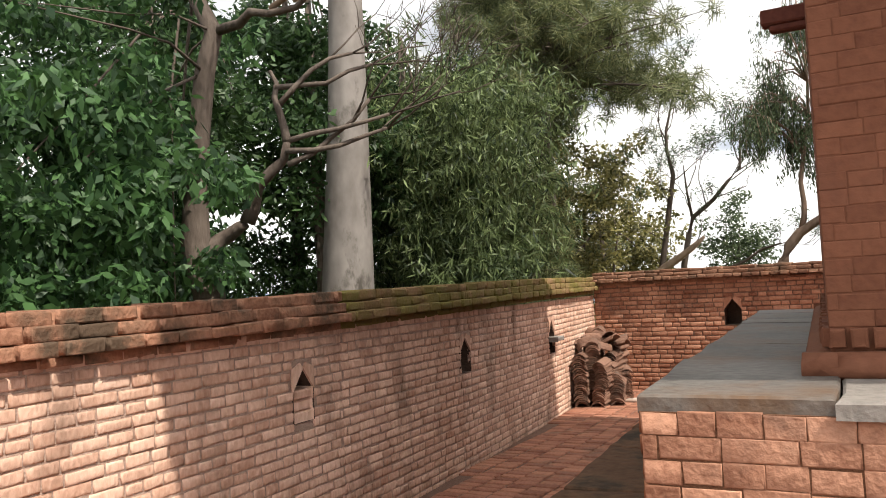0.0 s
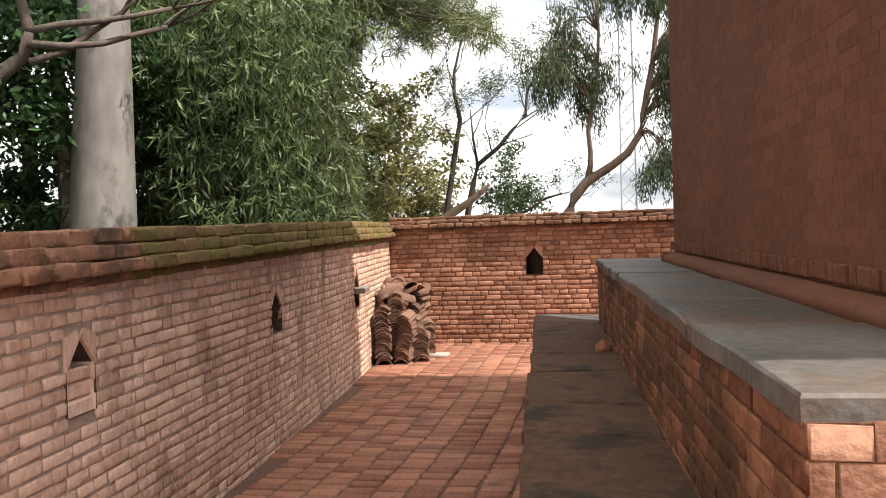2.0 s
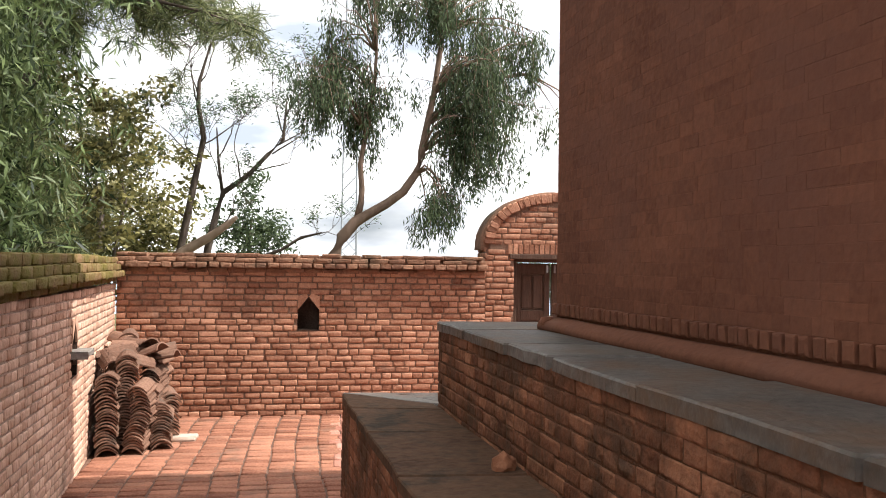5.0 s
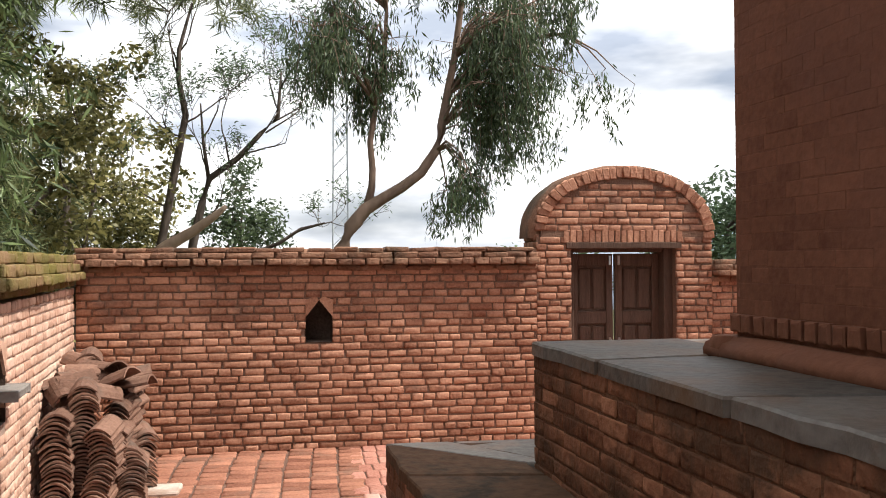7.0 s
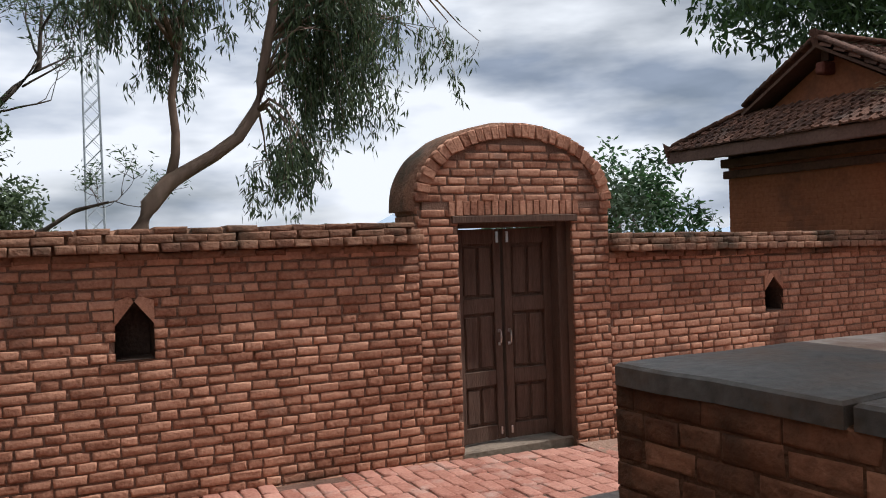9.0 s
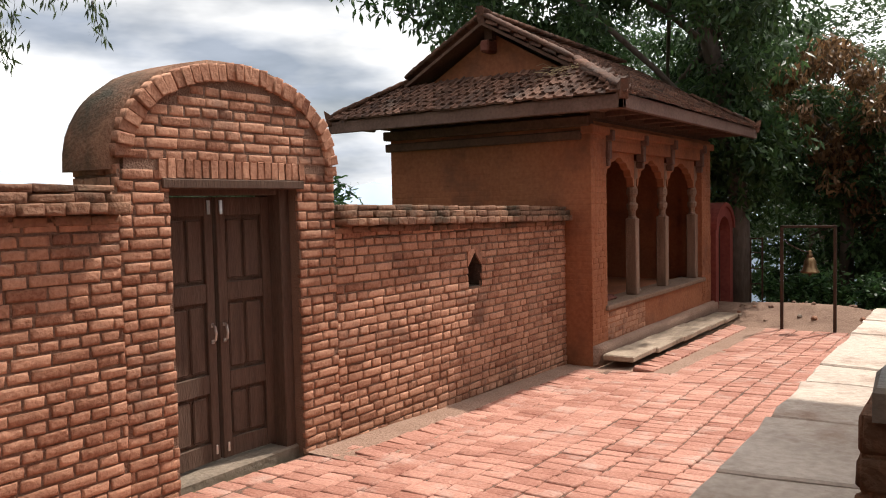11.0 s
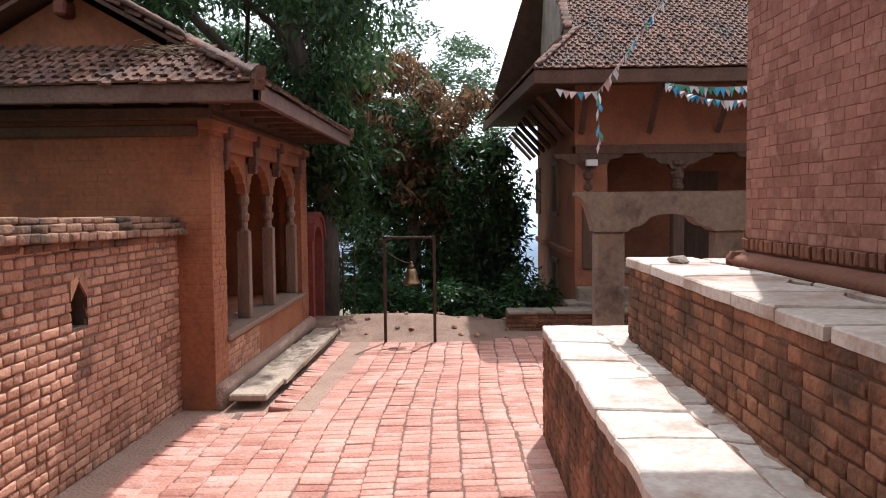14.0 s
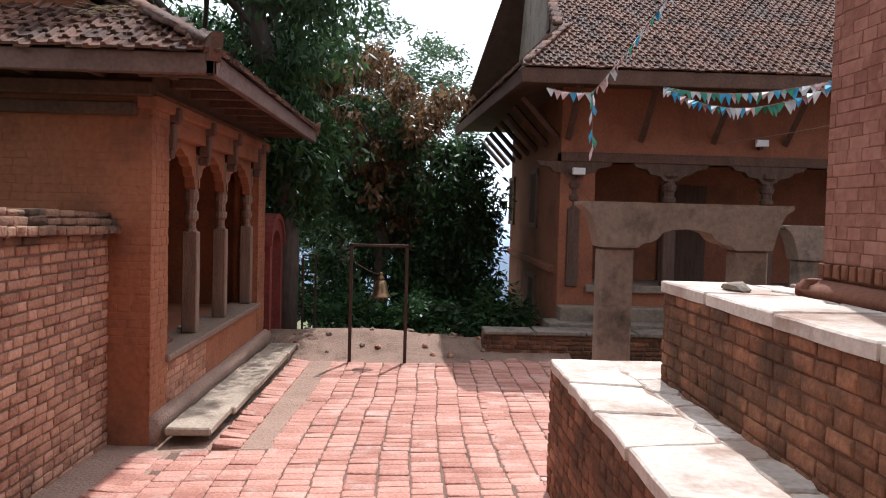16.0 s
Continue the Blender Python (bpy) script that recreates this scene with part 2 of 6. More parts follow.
# ---- building helpers ----
def thing(name, label="", category="", group="", kind="", at=(0, 0, 0)):
    ob = new(name)
    ob.empty_display_size = 0.1
    ob.matrix_world = Matrix.Translation(at)
    return tagged(ob, label, category, group, kind)


def mesh_of(name, verts, faces, mat, smooth=False):
    me = bpy.data.meshes.new(name)
    me.from_pydata([tuple(v) for v in verts], [], faces)
    me.materials.append(mat)
    if smooth:
        me.polygons.foreach_set("use_smooth", [True] * len(me.polygons))
    me.update()
    return me


def fix(ob, parent):
    if parent is not None:
        ob.parent = parent
        chain, shift = [], Matrix.Identity(4)
        while parent is not None:
            chain.append(parent)
            parent = parent.parent
        for o in reversed(chain):
            shift = shift @ o.matrix_parent_inverse @ o.matrix_basis
        ob.matrix_parent_inverse = shift.inverted()
    return ob


def piece(name, me, parent, m=None, label=""):
    ob = new(name, me)
    if m is not None:
        ob.matrix_basis = m
    fix(ob, parent)
    return tagged(ob, label) if label else ob


def part(name, bm, mat, parent, label="", smooth=False):
    """Links a bmesh as one mesh object under a thing or a part."""
    bmesh.ops.recalc_face_normals(bm, faces=bm.faces)
    me = bpy.data.meshes.new(name)
    bm.to_mesh(me)
    bm.free()
    me.materials.append(mat)
    if smooth:
        me.polygons.foreach_set("use_smooth", [True] * len(me.polygons))
    return piece(name, me, parent, None, label)


def block(bm, lo, hi, bevel=0.0, m=None):
    """A box from corner to corner, with its edges eased."""
    lo, hi = Vector(lo), Vector(hi)
    made = bmesh.ops.create_cube(bm, size=1.0)["verts"]
    for v in made:
        p = Vector([lo[i] + (v.co[i] + 0.5) * (hi[i] - lo[i]) for i in range(3)])
        v.co = m @ p if m is not None else p
    if bevel:
        edges = list({e for v in made for e in v.link_edges})
        bmesh.ops.bevel(bm, geom=edges, offset=bevel, segments=1, affect="EDGES")
    return made


def boxes(*specs, bevel=0.0, m=None):
    bm = bmesh.new()
    for lo, hi in specs:
        block(bm, lo, hi, bevel, m)
    return bm


def lathe(profile, n=16, m=None, bm=None):
    """Turned shape from (radius, height) pairs."""
    bm = bm or bmesh.new()
    rings = []
    for r, z in profile:
        ring = []
        for i in range(n):
            a = 2 * math.pi * i / n
            v = Vector((r * math.cos(a), r * math.sin(a), z))
            ring.append(bm.verts.new(m @ v if m is not None else v))
        rings.append(ring)
    for a, b in zip(rings, rings[1:]):
        for i in range(n):
            bm.faces.new((a[i], a[(i + 1) % n], b[(i + 1) % n], b[i]))
    bm.faces.new(list(reversed(rings[0])))
    bm.faces.new(rings[-1])
    return bm


def outline(points, depth, m, bm=None):
    """A flat outline (u, v) given depth along the local third axis, set in place by m."""
    bm = bm or bmesh.new()
    a = [bm.verts.new(m @ Vector((u, v, 0))) for u, v in points]
    b = [bm.verts.new(m @ Vector((u, v, depth))) for u, v in points]
    k = len(points)
    bm.faces.new(a)
    bm.faces.new(list(reversed(b)))
    for i in range(k):
        bm.faces.new((a[i], b[i], b[(i + 1) % k], a[(i + 1) % k]))
    bmesh.ops.triangulate(bm, faces=[f for f in bm.faces if len(f.verts) > 4], ngon_method="EAR_CLIP")
    return bm


def band(low, top, depth, m, bm=None):
    """A plate between a lower edge (points in order) and an upper edge: a height, or as many points."""
    bm = bm or bmesh.new()
    high = [(u, top) for u, v in low] if isinstance(top, (int, float)) else top
    grid = [[bm.verts.new(m @ Vector((u, v, d))) for u, v in edge] for edge in (low, high) for d in (0, depth)]
    lf, lb, hf, hb = grid
    for i in range(len(low) - 1):
        for a, b in ((lf, hf), (lb, hb), (lf, lb), (hf, hb)):
            bm.faces.new((a[i], a[i + 1], b[i + 1], b[i]))
    for i in (0, -1):
        bm.faces.new((lf[i], lb[i], hb[i], hf[i]))
    return bm


def upright(p, q, z=0.0):
    """Frame of a wall from p to q: u along it, v up, w out of its left side turned to the right of travel."""
    u = Vector((q[0] - p[0], q[1] - p[1], 0)).normalized()
    w = Vector((u.y, -u.x, 0))
    return Matrix(((u.x, 0, w.x, p[0]), (u.y, 0, w.y, p[1]), (0, 1, 0, z), (0, 0, 0, 1)))


BOXF = [(0, 3, 2, 1), (4, 5, 6, 7), (0, 1, 5, 4), (1, 2, 6, 5), (2, 3, 7, 6), (3, 0, 4, 7)]


class Heap:
    """Gathers many small worn boxes into one mesh."""

    def __init__(self):
        self.v, self.f = [], []

    def box(self, m, lo, hi, jit=0.0, rnd=random, taper=0.0):
        k = len(self.v)
        e = min(hi[0] - lo[0], hi[1] - lo[1]) * 0.3
        rings = ((lo[2], 0.0), (hi[2], 0.0)) if not taper else ((lo[2], 0.0), (hi[2] - taper, 0.0), (hi[2] - taper * 0.2, min(taper * 0.9, e * 0.5)), (hi[2], min(taper * 2.2, e)))
        for z, t in rings:
            for x, y in ((lo[0] + t, lo[1] + t), (hi[0] - t, lo[1] + t), (hi[0] - t, hi[1] - t), (lo[0] + t, hi[1] - t)):
                p = Vector((x, y, z))
                if jit:
                    p += Vector((rnd.uniform(-jit, jit), rnd.uniform(-jit, jit), rnd.uniform(-jit, jit) * 0.5))
                self.v.append(tuple(m @ p))
        n = 4 * (len(rings) - 1)
        self.f += [(k, k + 3, k + 2, k + 1), (k + n, k + n + 1, k + n + 2, k + n + 3)]
        for a in range(0, n, 4):
            self.f += [(k + a + i, k + a + (i + 1) % 4, k + a + 4 + (i + 1) % 4, k + a + 4 + i) for i in range(4)]

    def done(self, name, mat, parent, label="", kind="", smooth=False):
        ob = piece(name, mesh_of(name, self.v, self.f, mat, smooth), parent, None, label)
        return tagged(ob, kind=kind) if kind else ob


def unit_brick(name, size, mat, jit, seed, taper=0.004):
    r = random.Random(seed)
    h = Heap()
    h.box(Matrix.Identity(4), (0, 0, 0), size, jit, r, taper)
    return mesh_of(name, h.v, h.f, mat, True)


def courses(frame_m, length, z0, z1, parent, mat=BRICK, bl=0.2, bh=0.053, joint=0.012, proud=0.012, holes=(), near=None, seed=1,
            top=None, jit=0.004, name="brick", cap=300, bottom=None, soft=True, taper=None):
    """Brick courses on a wall's face. holes: (u0, u1, v0, v1) or tests of (u, v). near: stretch (u0, u1, v0, v1) whose whole bricks are pieces of their own."""
    r = random.Random(seed)
    heap, count = Heap(), 0
    taper = taper or min(0.007, proud * 0.7)
    rows = max(1, round((z1 - z0) / (bh + joint)))
    bh = (z1 - z0) / rows - joint
    shapes = [unit_brick(name, (bl, bh, proud + 0.02), mat, jit, seed * 7 + i, taper) for i in range(5)] if near else []
    v, row = z0, 0
    while row < rows:
        u = -(bl + joint) * (0.5 if row % 2 else 0.0) - r.uniform(0, 0.03)
        while u < length:
            w = bl * (r.choice((1, 1, 0.97, 0.72, 0.55, 0.8)) if row % 2 else r.choice((0.5, 0.55, 0.48, 0.6, 0.53, 0.75, 0.5, 1))) * r.uniform(0.95, 1.04)
            a, b = max(u, 0.0), min(u + w, length)
            whole = a == u and b == u + w and abs(w - bl) < 0.06 * bl
            u += w + joint * r.uniform(0.9, 1.5)
            c0, c1 = v + r.uniform(-0.003, 0.003), v + bh + r.uniform(-0.004, 0.004)
            if b - a < 0.025 or (top and c1 > top((a + b) / 2) + 0.01) or (bottom and c1 < bottom((a + b) / 2)):
                continue
            skip = False
            for h in holes:
                if callable(h):
                    if h(a, c0, b, c1):
                        skip = True
                elif b > h[0] and a < h[1] and c1 > h[2] + 0.012 and c0 < h[3] - 0.012:
                    if a < h[0] - 0.03:
                        b, whole = h[0], False
                    elif b > h[1] + 0.03:
                        a, whole = h[1], False
                    else:
                        skip = True
            if skip or b - a < 0.025:
                continue
            d = r.uniform(-0.35, 0.35) * proud
            if near and whole and count < cap and near[0] < a < near[1] and near[2] < c0 < near[3]:
                piece(name, r.choice(shapes), parent, frame_m @ Matrix.Translation((a, c0, -0.02 + d)))
                count += 1
            else:
                heap.box(frame_m, (a, c0, -0.02), (b, c1, proud + d), jit, r, taper)
        v += bh + joint
        row += 1
    if heap.v:
        heap.done("brickwork", mat, parent, kind="stuff", smooth=soft)


def slab_holes(length, z0, z1, holes):
    """Splits a wall face with upright rectangular holes into boxes (u0, u1, v0, v1)."""
    cuts = sorted({0.0, length, *(h[0] for h in holes), *(h[1] for h in holes)})
    out = []
    for a, b in zip(cuts, cuts[1:]):
        spans = sorted((h[2], h[3]) for h in holes if h[0] <= a + 1e-6 and h[1] >= b - 1e-6)
        v = z0
        for s0, s1 in spans:
            if s0 > v:
                out.append((a, b, v, s0))
            v = max(v, s1)
        if v < z1:
            out.append((a, b, v, z1))
    return out


def masonry(name, frame_m, length, z0, z1, thick, holes, mat, parent):
    bm = bmesh.new()
    for a, b, v0, v1 in slab_holes(length, z0, z1, holes):
        block(bm, (a, v0, -thick), (b, v1, 0), 0, frame_m)
    return part(name, bm, mat, parent)


def ground_z(x, y):
    """Height of the paving: falls gently to the east and towards the gutter along the boundary wall."""
    z = 0.02 - 0.021 * max(0.0, x)
    return z - 0.05 * max(0.0, min(1.0, (y - 9.0) / 1.2)) * max(0.0, min(1.0, (x - 1) / 3))


def sheet(bm, xs, ys, zf):
    rows = [[bm.verts.new((x, y, zf(x, y))) for x in xs] for y in ys]
    for a, b in zip(rows, rows[1:]):
        for i in range(len(xs) - 1):
            bm.faces.new((a[i], a[i + 1], b[i + 1], b[i]))
    return bm


# ---- ground ----
def land_z(x, y):
    z = ground_z(x, y) - 0.05
    if y > 11.2:
        z -= 0.35 * min(1.0, (y - 11.2) / 3)
    if x < -3.6:
        z -= 0.3 * min(1.0, (-3.6 - x) / 3)
    if x > 13:
        z -= 0.4 * min(6.0, (x - 13))
    d = math.hypot(x - 3, y - 5)
    if d > 40:
        z -= (d - 40) * 0.12
    if -3.4 < x < 10.2 and y < 11:
        return z
    return z + 0.06 * noise.noise((x * 0.7, y * 0.7, 0))


steps = [-900, -400, -200, -100, -60, -40, -30, -22, -16, -12, -9, -7, -5, -4, -3.2, -2, -1, 0, 1, 2, 3, 4, 5, 6, 7, 8, 9, 10, 11, 12, 13, 14, 16, 18, 21, 25, 30, 40, 60, 100, 200, 400, 900]
ground = part("ground", sheet(bmesh.new(), steps, steps, land_z), GRASS, None, "rough grassy earth around the courtyard", True)
tagged(ground, category="ground", kind="structure")


def bank_z(x, y):
    rise = 0.27 * math.exp(-((x - 11.5) / 0.8) ** 2) * (0.4 + 0.6 * max(0.0, min(1.0, (y - 7.0) / 1.6)))
    return ground_z(x, y) - 0.03 + rise + 0.02 * noise.noise((x * 4, y * 4, 1)) + 0.03 * noise.noise((x * 1.3, y * 1.3, 2))


bank = part("dirt_bank", sheet(bmesh.new(), [10.15 + 0.12 * i for i in range(31)], [6.2 + 0.12 * i for i in range(44)], bank_z), DIRT, None, smooth=True)
tagged(bank, "low bank of dry brown earth with rubble", "earth bank", kind="structure")

# ---- boundary walls ----
WEST = [(-1.95, -6.0), (-2.42, 3.1), (-2.54, 5.1), (-2.735, 7.64), (-3.07, 10.53)]
NY = 10.53


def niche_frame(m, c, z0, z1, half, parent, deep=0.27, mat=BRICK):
    """Brick reveal of a pointed niche and its back, both coloured dark for shade, and its cheeks."""
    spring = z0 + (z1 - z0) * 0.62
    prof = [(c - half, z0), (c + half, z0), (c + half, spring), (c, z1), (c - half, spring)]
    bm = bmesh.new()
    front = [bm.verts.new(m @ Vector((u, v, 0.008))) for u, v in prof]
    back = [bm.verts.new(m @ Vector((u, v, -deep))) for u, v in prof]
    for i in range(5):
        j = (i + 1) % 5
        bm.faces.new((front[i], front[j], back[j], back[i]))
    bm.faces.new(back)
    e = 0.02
    part("niche_reveal", bm, NICHE_SHADE, parent, "pointed niche set into the brickwork")
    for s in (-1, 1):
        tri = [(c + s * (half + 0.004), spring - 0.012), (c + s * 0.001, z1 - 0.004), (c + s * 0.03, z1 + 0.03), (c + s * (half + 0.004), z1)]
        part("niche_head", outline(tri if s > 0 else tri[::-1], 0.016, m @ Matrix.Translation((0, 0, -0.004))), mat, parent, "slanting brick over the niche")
    part("niche_back", boxes(((c - half - e, z0 - 0.02, -0.33), (c + half + e, z1 + 0.02, -deep - 0.004)), m=m), NICHE_SHADE, parent)


def coping(m, length, z, parent, mat, rows, seed, lift=None):
    """Projecting courses of worn bricks on the wall's head. rows: (proud, height, brick length)."""
    r = random.Random(seed)
    heap = Heap()
    v = z
    for proud, h, bl in rows:
        u = -r.uniform(0, bl)
        while u < length:
            a, b = max(u, 0), min(u + bl * r.uniform(0.8, 1.15), length)
            u = u + bl * r.uniform(0.98, 1.0) + 0.008
            b = min(b, u - 0.008)
            if b - a > 0.03:
                d = r.uniform(-0.008, 0.008)
                dz = lift((a + b) / 2) if lift else 0.0
                heap.box(m, (a, v + dz + r.uniform(-0.003, 0.003), -0.32), (b, v + dz + h + r.uniform(-0.006, 0.004), proud + d), 0.005, r, 0.006)
        v += h + 0.004
    for i in range(int(length / 0.4) + 1):
        a, b = i * 0.4, min(length, i * 0.4 + 0.4)
        if b - a > 0.01:
            dz = lift((a + b) / 2) if lift else 0.0
            heap.box(m, (a, z + dz, -0.3), (b, v + dz - 0.015, 0.0))
    return heap.done("coping", mat, parent, kind="stuff", smooth=True)


WEST_COPE = 1.47
wall_west = tagged(thing("wall_west", at=(-2.5, 4, 0)), "weathered red brick boundary wall with pointed niches", "wall", kind="structure")
W_NICHES = [(2.65, 0.855, 1.2, 0.11), (5.19, 0.88, 1.205, 0.12), (7.94, 0.80, 1.215, 0.12)]
for k, (p, q) in enumerate(zip(WEST, WEST[1:])):
    m = upright(p, q)
    L = math.hypot(q[0] - p[0], q[1] - p[1])
    own = [((y - p[1]) * L / (q[1] - p[1]), z0, z1, hw) for y, z0, z1, hw in W_NICHES if p[1] <= y < q[1]]
    masonry("masonry", m, L, -0.3, WEST_COPE - 0.06, 0.34, [(c - hw - 0.006, c + hw + 0.006, z0 - 0.006, z1 + 0.006) for c, z0, z1, hw in own], MORTARW, wall_west)
    courses(m, L, -0.02, WEST_COPE - 0.02, wall_west, holes=[(c - hw, c + hw, z0 - 0.012, z1 + 0.012) for c, z0, z1, hw in own], mat=BRICKW, seed=11 + k,
            near=(0, L, 0.3, 1.3) if k in (1, 2) else None, cap=150, joint=0.011, proud=0.009, jit=0.003)
    coping(m, L, WEST_COPE, wall_west, COPINGS if k == 0 else MOSS, [(0.018, 0.05, 0.22), (0.11, 0.062, 0.22), (0.075, 0.066, 0.24), (0.03, 0.066, 0.24)], 31 + k,
           lambda u, y0=p[1], dy=(q[1] - p[1]) / L: -0.075 + 0.065 * max(0.0, min(1.0, (y0 + u * dy - 1.5) / 6)))
    for c, z0, z1, hw in own:
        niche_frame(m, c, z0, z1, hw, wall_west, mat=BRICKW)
        if k == 0:
            part("niche_filling", boxes(((c - hw + 0.004, z0 - 0.02, -0.19), (c + hw - 0.004, z0 + 0.065, -0.006)), ((c - hw + 0.004, z0 + 0.07, -0.19), (c + hw - 0.004, z0 + 0.14, -0.012)), ((c - hw + 0.004, z0 + 0.145, -0.19), (c + hw - 0.004, z0 + 0.205, -0.004)), bevel=0.01, m=m), BRICKW, wall_west)
        if z0 == 0.80:
            part("niche_shelf", boxes(((c - 0.16, z0 + 0.15, -0.15), (c + 0.15, z0 + 0.195, 0.12)), bevel=0.006, m=m), SLATEM, wall_west, "small stone shelf in the niche")

NM = upright((-3.05, NY), (6.6, NY))
GX0, GX1 = 1.26 + 3.05, 2.30 + 3.05          # door opening along the wall
PX0, PX1 = 0.93 + 3.05, 2.66 + 3.05          # gate piers
wall_north = tagged(thing("wall_north", at=(2, 10.6, 0)), "red brick boundary wall with projecting coping and pointed niches", "wall", kind="structure")
NN = [(-1.045 + 3.05, 0.945, 1.315), (4.55 + 3.05, 0.886, 1.2)]
for a, b, cope in ((0.0, PX0, 1.585), (PX1, 9.5, 1.46)):
    m = NM @ Matrix.Translation((a, 0, 0))
    L = b - a
    own = [(c - a, z0, z1) for c, z0, z1 in NN if a < c < b]
    head = (lambda u, s=cope: s) if a == 0 else (lambda u: 1.475 - 0.017 * u)
    masonry("masonry", m, L, -0.4, cope if a == 0 else 1.4, 0.34, [(c - 0.122, c + 0.122, z0 - 0.006, z1 + 0.006) for c, z0, z1 in own], MORTAR, wall_north)
    courses(m, L, -0.25, 1.6, wall_north, holes=[(c - 0.115, c + 0.115, z0 - 0.012, z1 + 0.012) for c, z0, z1 in own], seed=51 + int(a), top=head,
            near=(1.2, L, 0.25, 1.35) if a == 0 else (0, L, 0.1, 1.2), cap=150)
    coping(m, L, cope - (0.02 if a == 0 else 0.05), wall_north, COPING, [(0.02, 0.05, 0.2), (0.115, 0.055, 0.115), (0.07, 0.05, 0.2), (0.03, 0.04, 0.22)], 61 + int(a),
           None if a == 0 else (lambda u: 0.03 - 0.017 * u))
    for c, z0, z1 in own:
        niche_frame(m, c, z0, z1, 0.115, wall_north)

# ---- gateway in the north wall ----
gate = tagged(thing("brick_gateway", at=(1.8, 10.7, 0)), "red brick gateway with a rounded arched head over a wooden door", "gateway", kind="structure")
DEPTH = 0.39
bm = bmesh.new()
for a, b, v0, v1 in ((PX0, GX0, -0.3, 1.86), (GX1, PX1, -0.3, 1.86), (GX0, GX1, 1.81, 1.86)):
    block(bm, (a, v0, -DEPTH), (b, v1, 0), 0, NM)
part("masonry", bm, MORTAR, gate)
CX = (PX0 + PX1) / 2
RU, RV, SPR = (PX1 - PX0) / 2 + 0.02, 0.66, 1.86


def arch_pts(ru, rv, n=28):
    return [(CX - ru * math.cos(math.pi * i / n), SPR + rv * math.sin(math.pi * i / n) ** 0.85) for i in range(n + 1)]


part("tympanum", band([(u, SPR) for u, v in arch_pts(RU - 0.06, RV - 0.06)], [(u, v + 0.0005) for u, v in arch_pts(RU - 0.06, RV - 0.06)], -DEPTH + 0.02, NM @ Matrix.Translation((0, 0, 0.003))), MORTAR, gate)


def under_arch(u):
    t = max(-1.0, min(1.0, (u - CX) / (RU - 0.1)))
    return SPR + (RV - 0.115) * max(0.0, 1 - t * t) ** 0.46


courses(NM @ Matrix.Translation((PX0, 0, 0)), GX0 - PX0, -0.05, 1.87, gate, seed=71, near=(0, 2, 0.2, 1.9), cap=60)
courses(NM @ Matrix.Translation((GX1, 0, 0)), PX1 - GX1, -0.08, 1.87, gate, seed=72, near=(0, 2, 0.2, 1.9), cap=60)
courses(NM @ Matrix.Translation((PX0, 0, 0)), PX1 - PX0, 1.92, 2.5, gate, seed=73, top=lambda u: under_arch(u + PX0) - 0.01, near=(0.1, 2, 1.9, 2.5), cap=80)
heap = Heap()
r = random.Random(5)
u = GX0 - 0.07
while u < GX1 + 0.05:          # soldier course over the lintel
    heap.box(NM, (u, 1.815, -0.05), (u + 0.052, 1.925, 0.014 + r.uniform(-0.004, 0.005)), 0.004, r, 0.003)
    u += 0.062
heap.done("soldier_course", BRICK, gate, kind="stuff")
voussoir = unit_brick("arch_brick", (0.105, 0.062, 0.2), BRICK, 0.004, 3)
prev = arch_pts(RU, RV, 400)
run, place = 0.0, []
for (a0, b0), (a1, b1) in zip(prev, prev[1:]):
    run += math.hypot(a1 - a0, b1 - b0)
    if run > 0.068:
        run = 0.0
        place.append((a1, b1, math.atan2(b1 - b0, a1 - a0)))
for a, b, ang in place:
    m = NM @ Matrix.Translation((a, b + r.uniform(-0.008, 0.006), -0.17 + r.uniform(-0.012, 0.012))) @ Matrix.Rotation(ang + r.uniform(-0.05, 0.05), 4, "Z") @ Matrix.Rotation(-math.pi / 2, 4, "Z")
    piece("arch_brick", voussoir, gate, m)
vault = bmesh.new()
pts_o, pts_i = arch_pts(RU + 0.02, RV + 0.02), arch_pts(RU - 0.12, RV - 0.12)
for pts, z in ((pts_o, 0),):
    ring = [[vault.verts.new(NM @ Vector((u + 0.008 * noise.noise((u * 9, d * 9, 0)), v + 0.012 * noise.noise((u * 7, v * 7, d * 5)), d))) for u, v in pts] for d in (-0.03, -0.2, -0.4, -DEPTH - 0.05)]
    inner = [[vault.verts.new(NM @ Vector((u, v, d))) for u, v in pts_i] for d in (-0.03, -DEPTH - 0.05)]
    for a, b in zip(ring, ring[1:]):
        for i in range(len(pts) - 1):
            vault.faces.new((a[i], a[i + 1], b[i + 1], b[i]))
    for a, b in ((ring[0], inner[0]), (ring[-1], inner[1])):
        for i in range(len(pts) - 1):
            vault.faces.new((a[i], a[i + 1], b[i + 1], b[i]))
part("vault_back", vault, COPING, gate, "dark weathered back of the arch", True)
courses(upright((0.93, NY + DEPTH), (0.93, NY)), DEPTH, 1.5, 1.9, gate, seed=75)

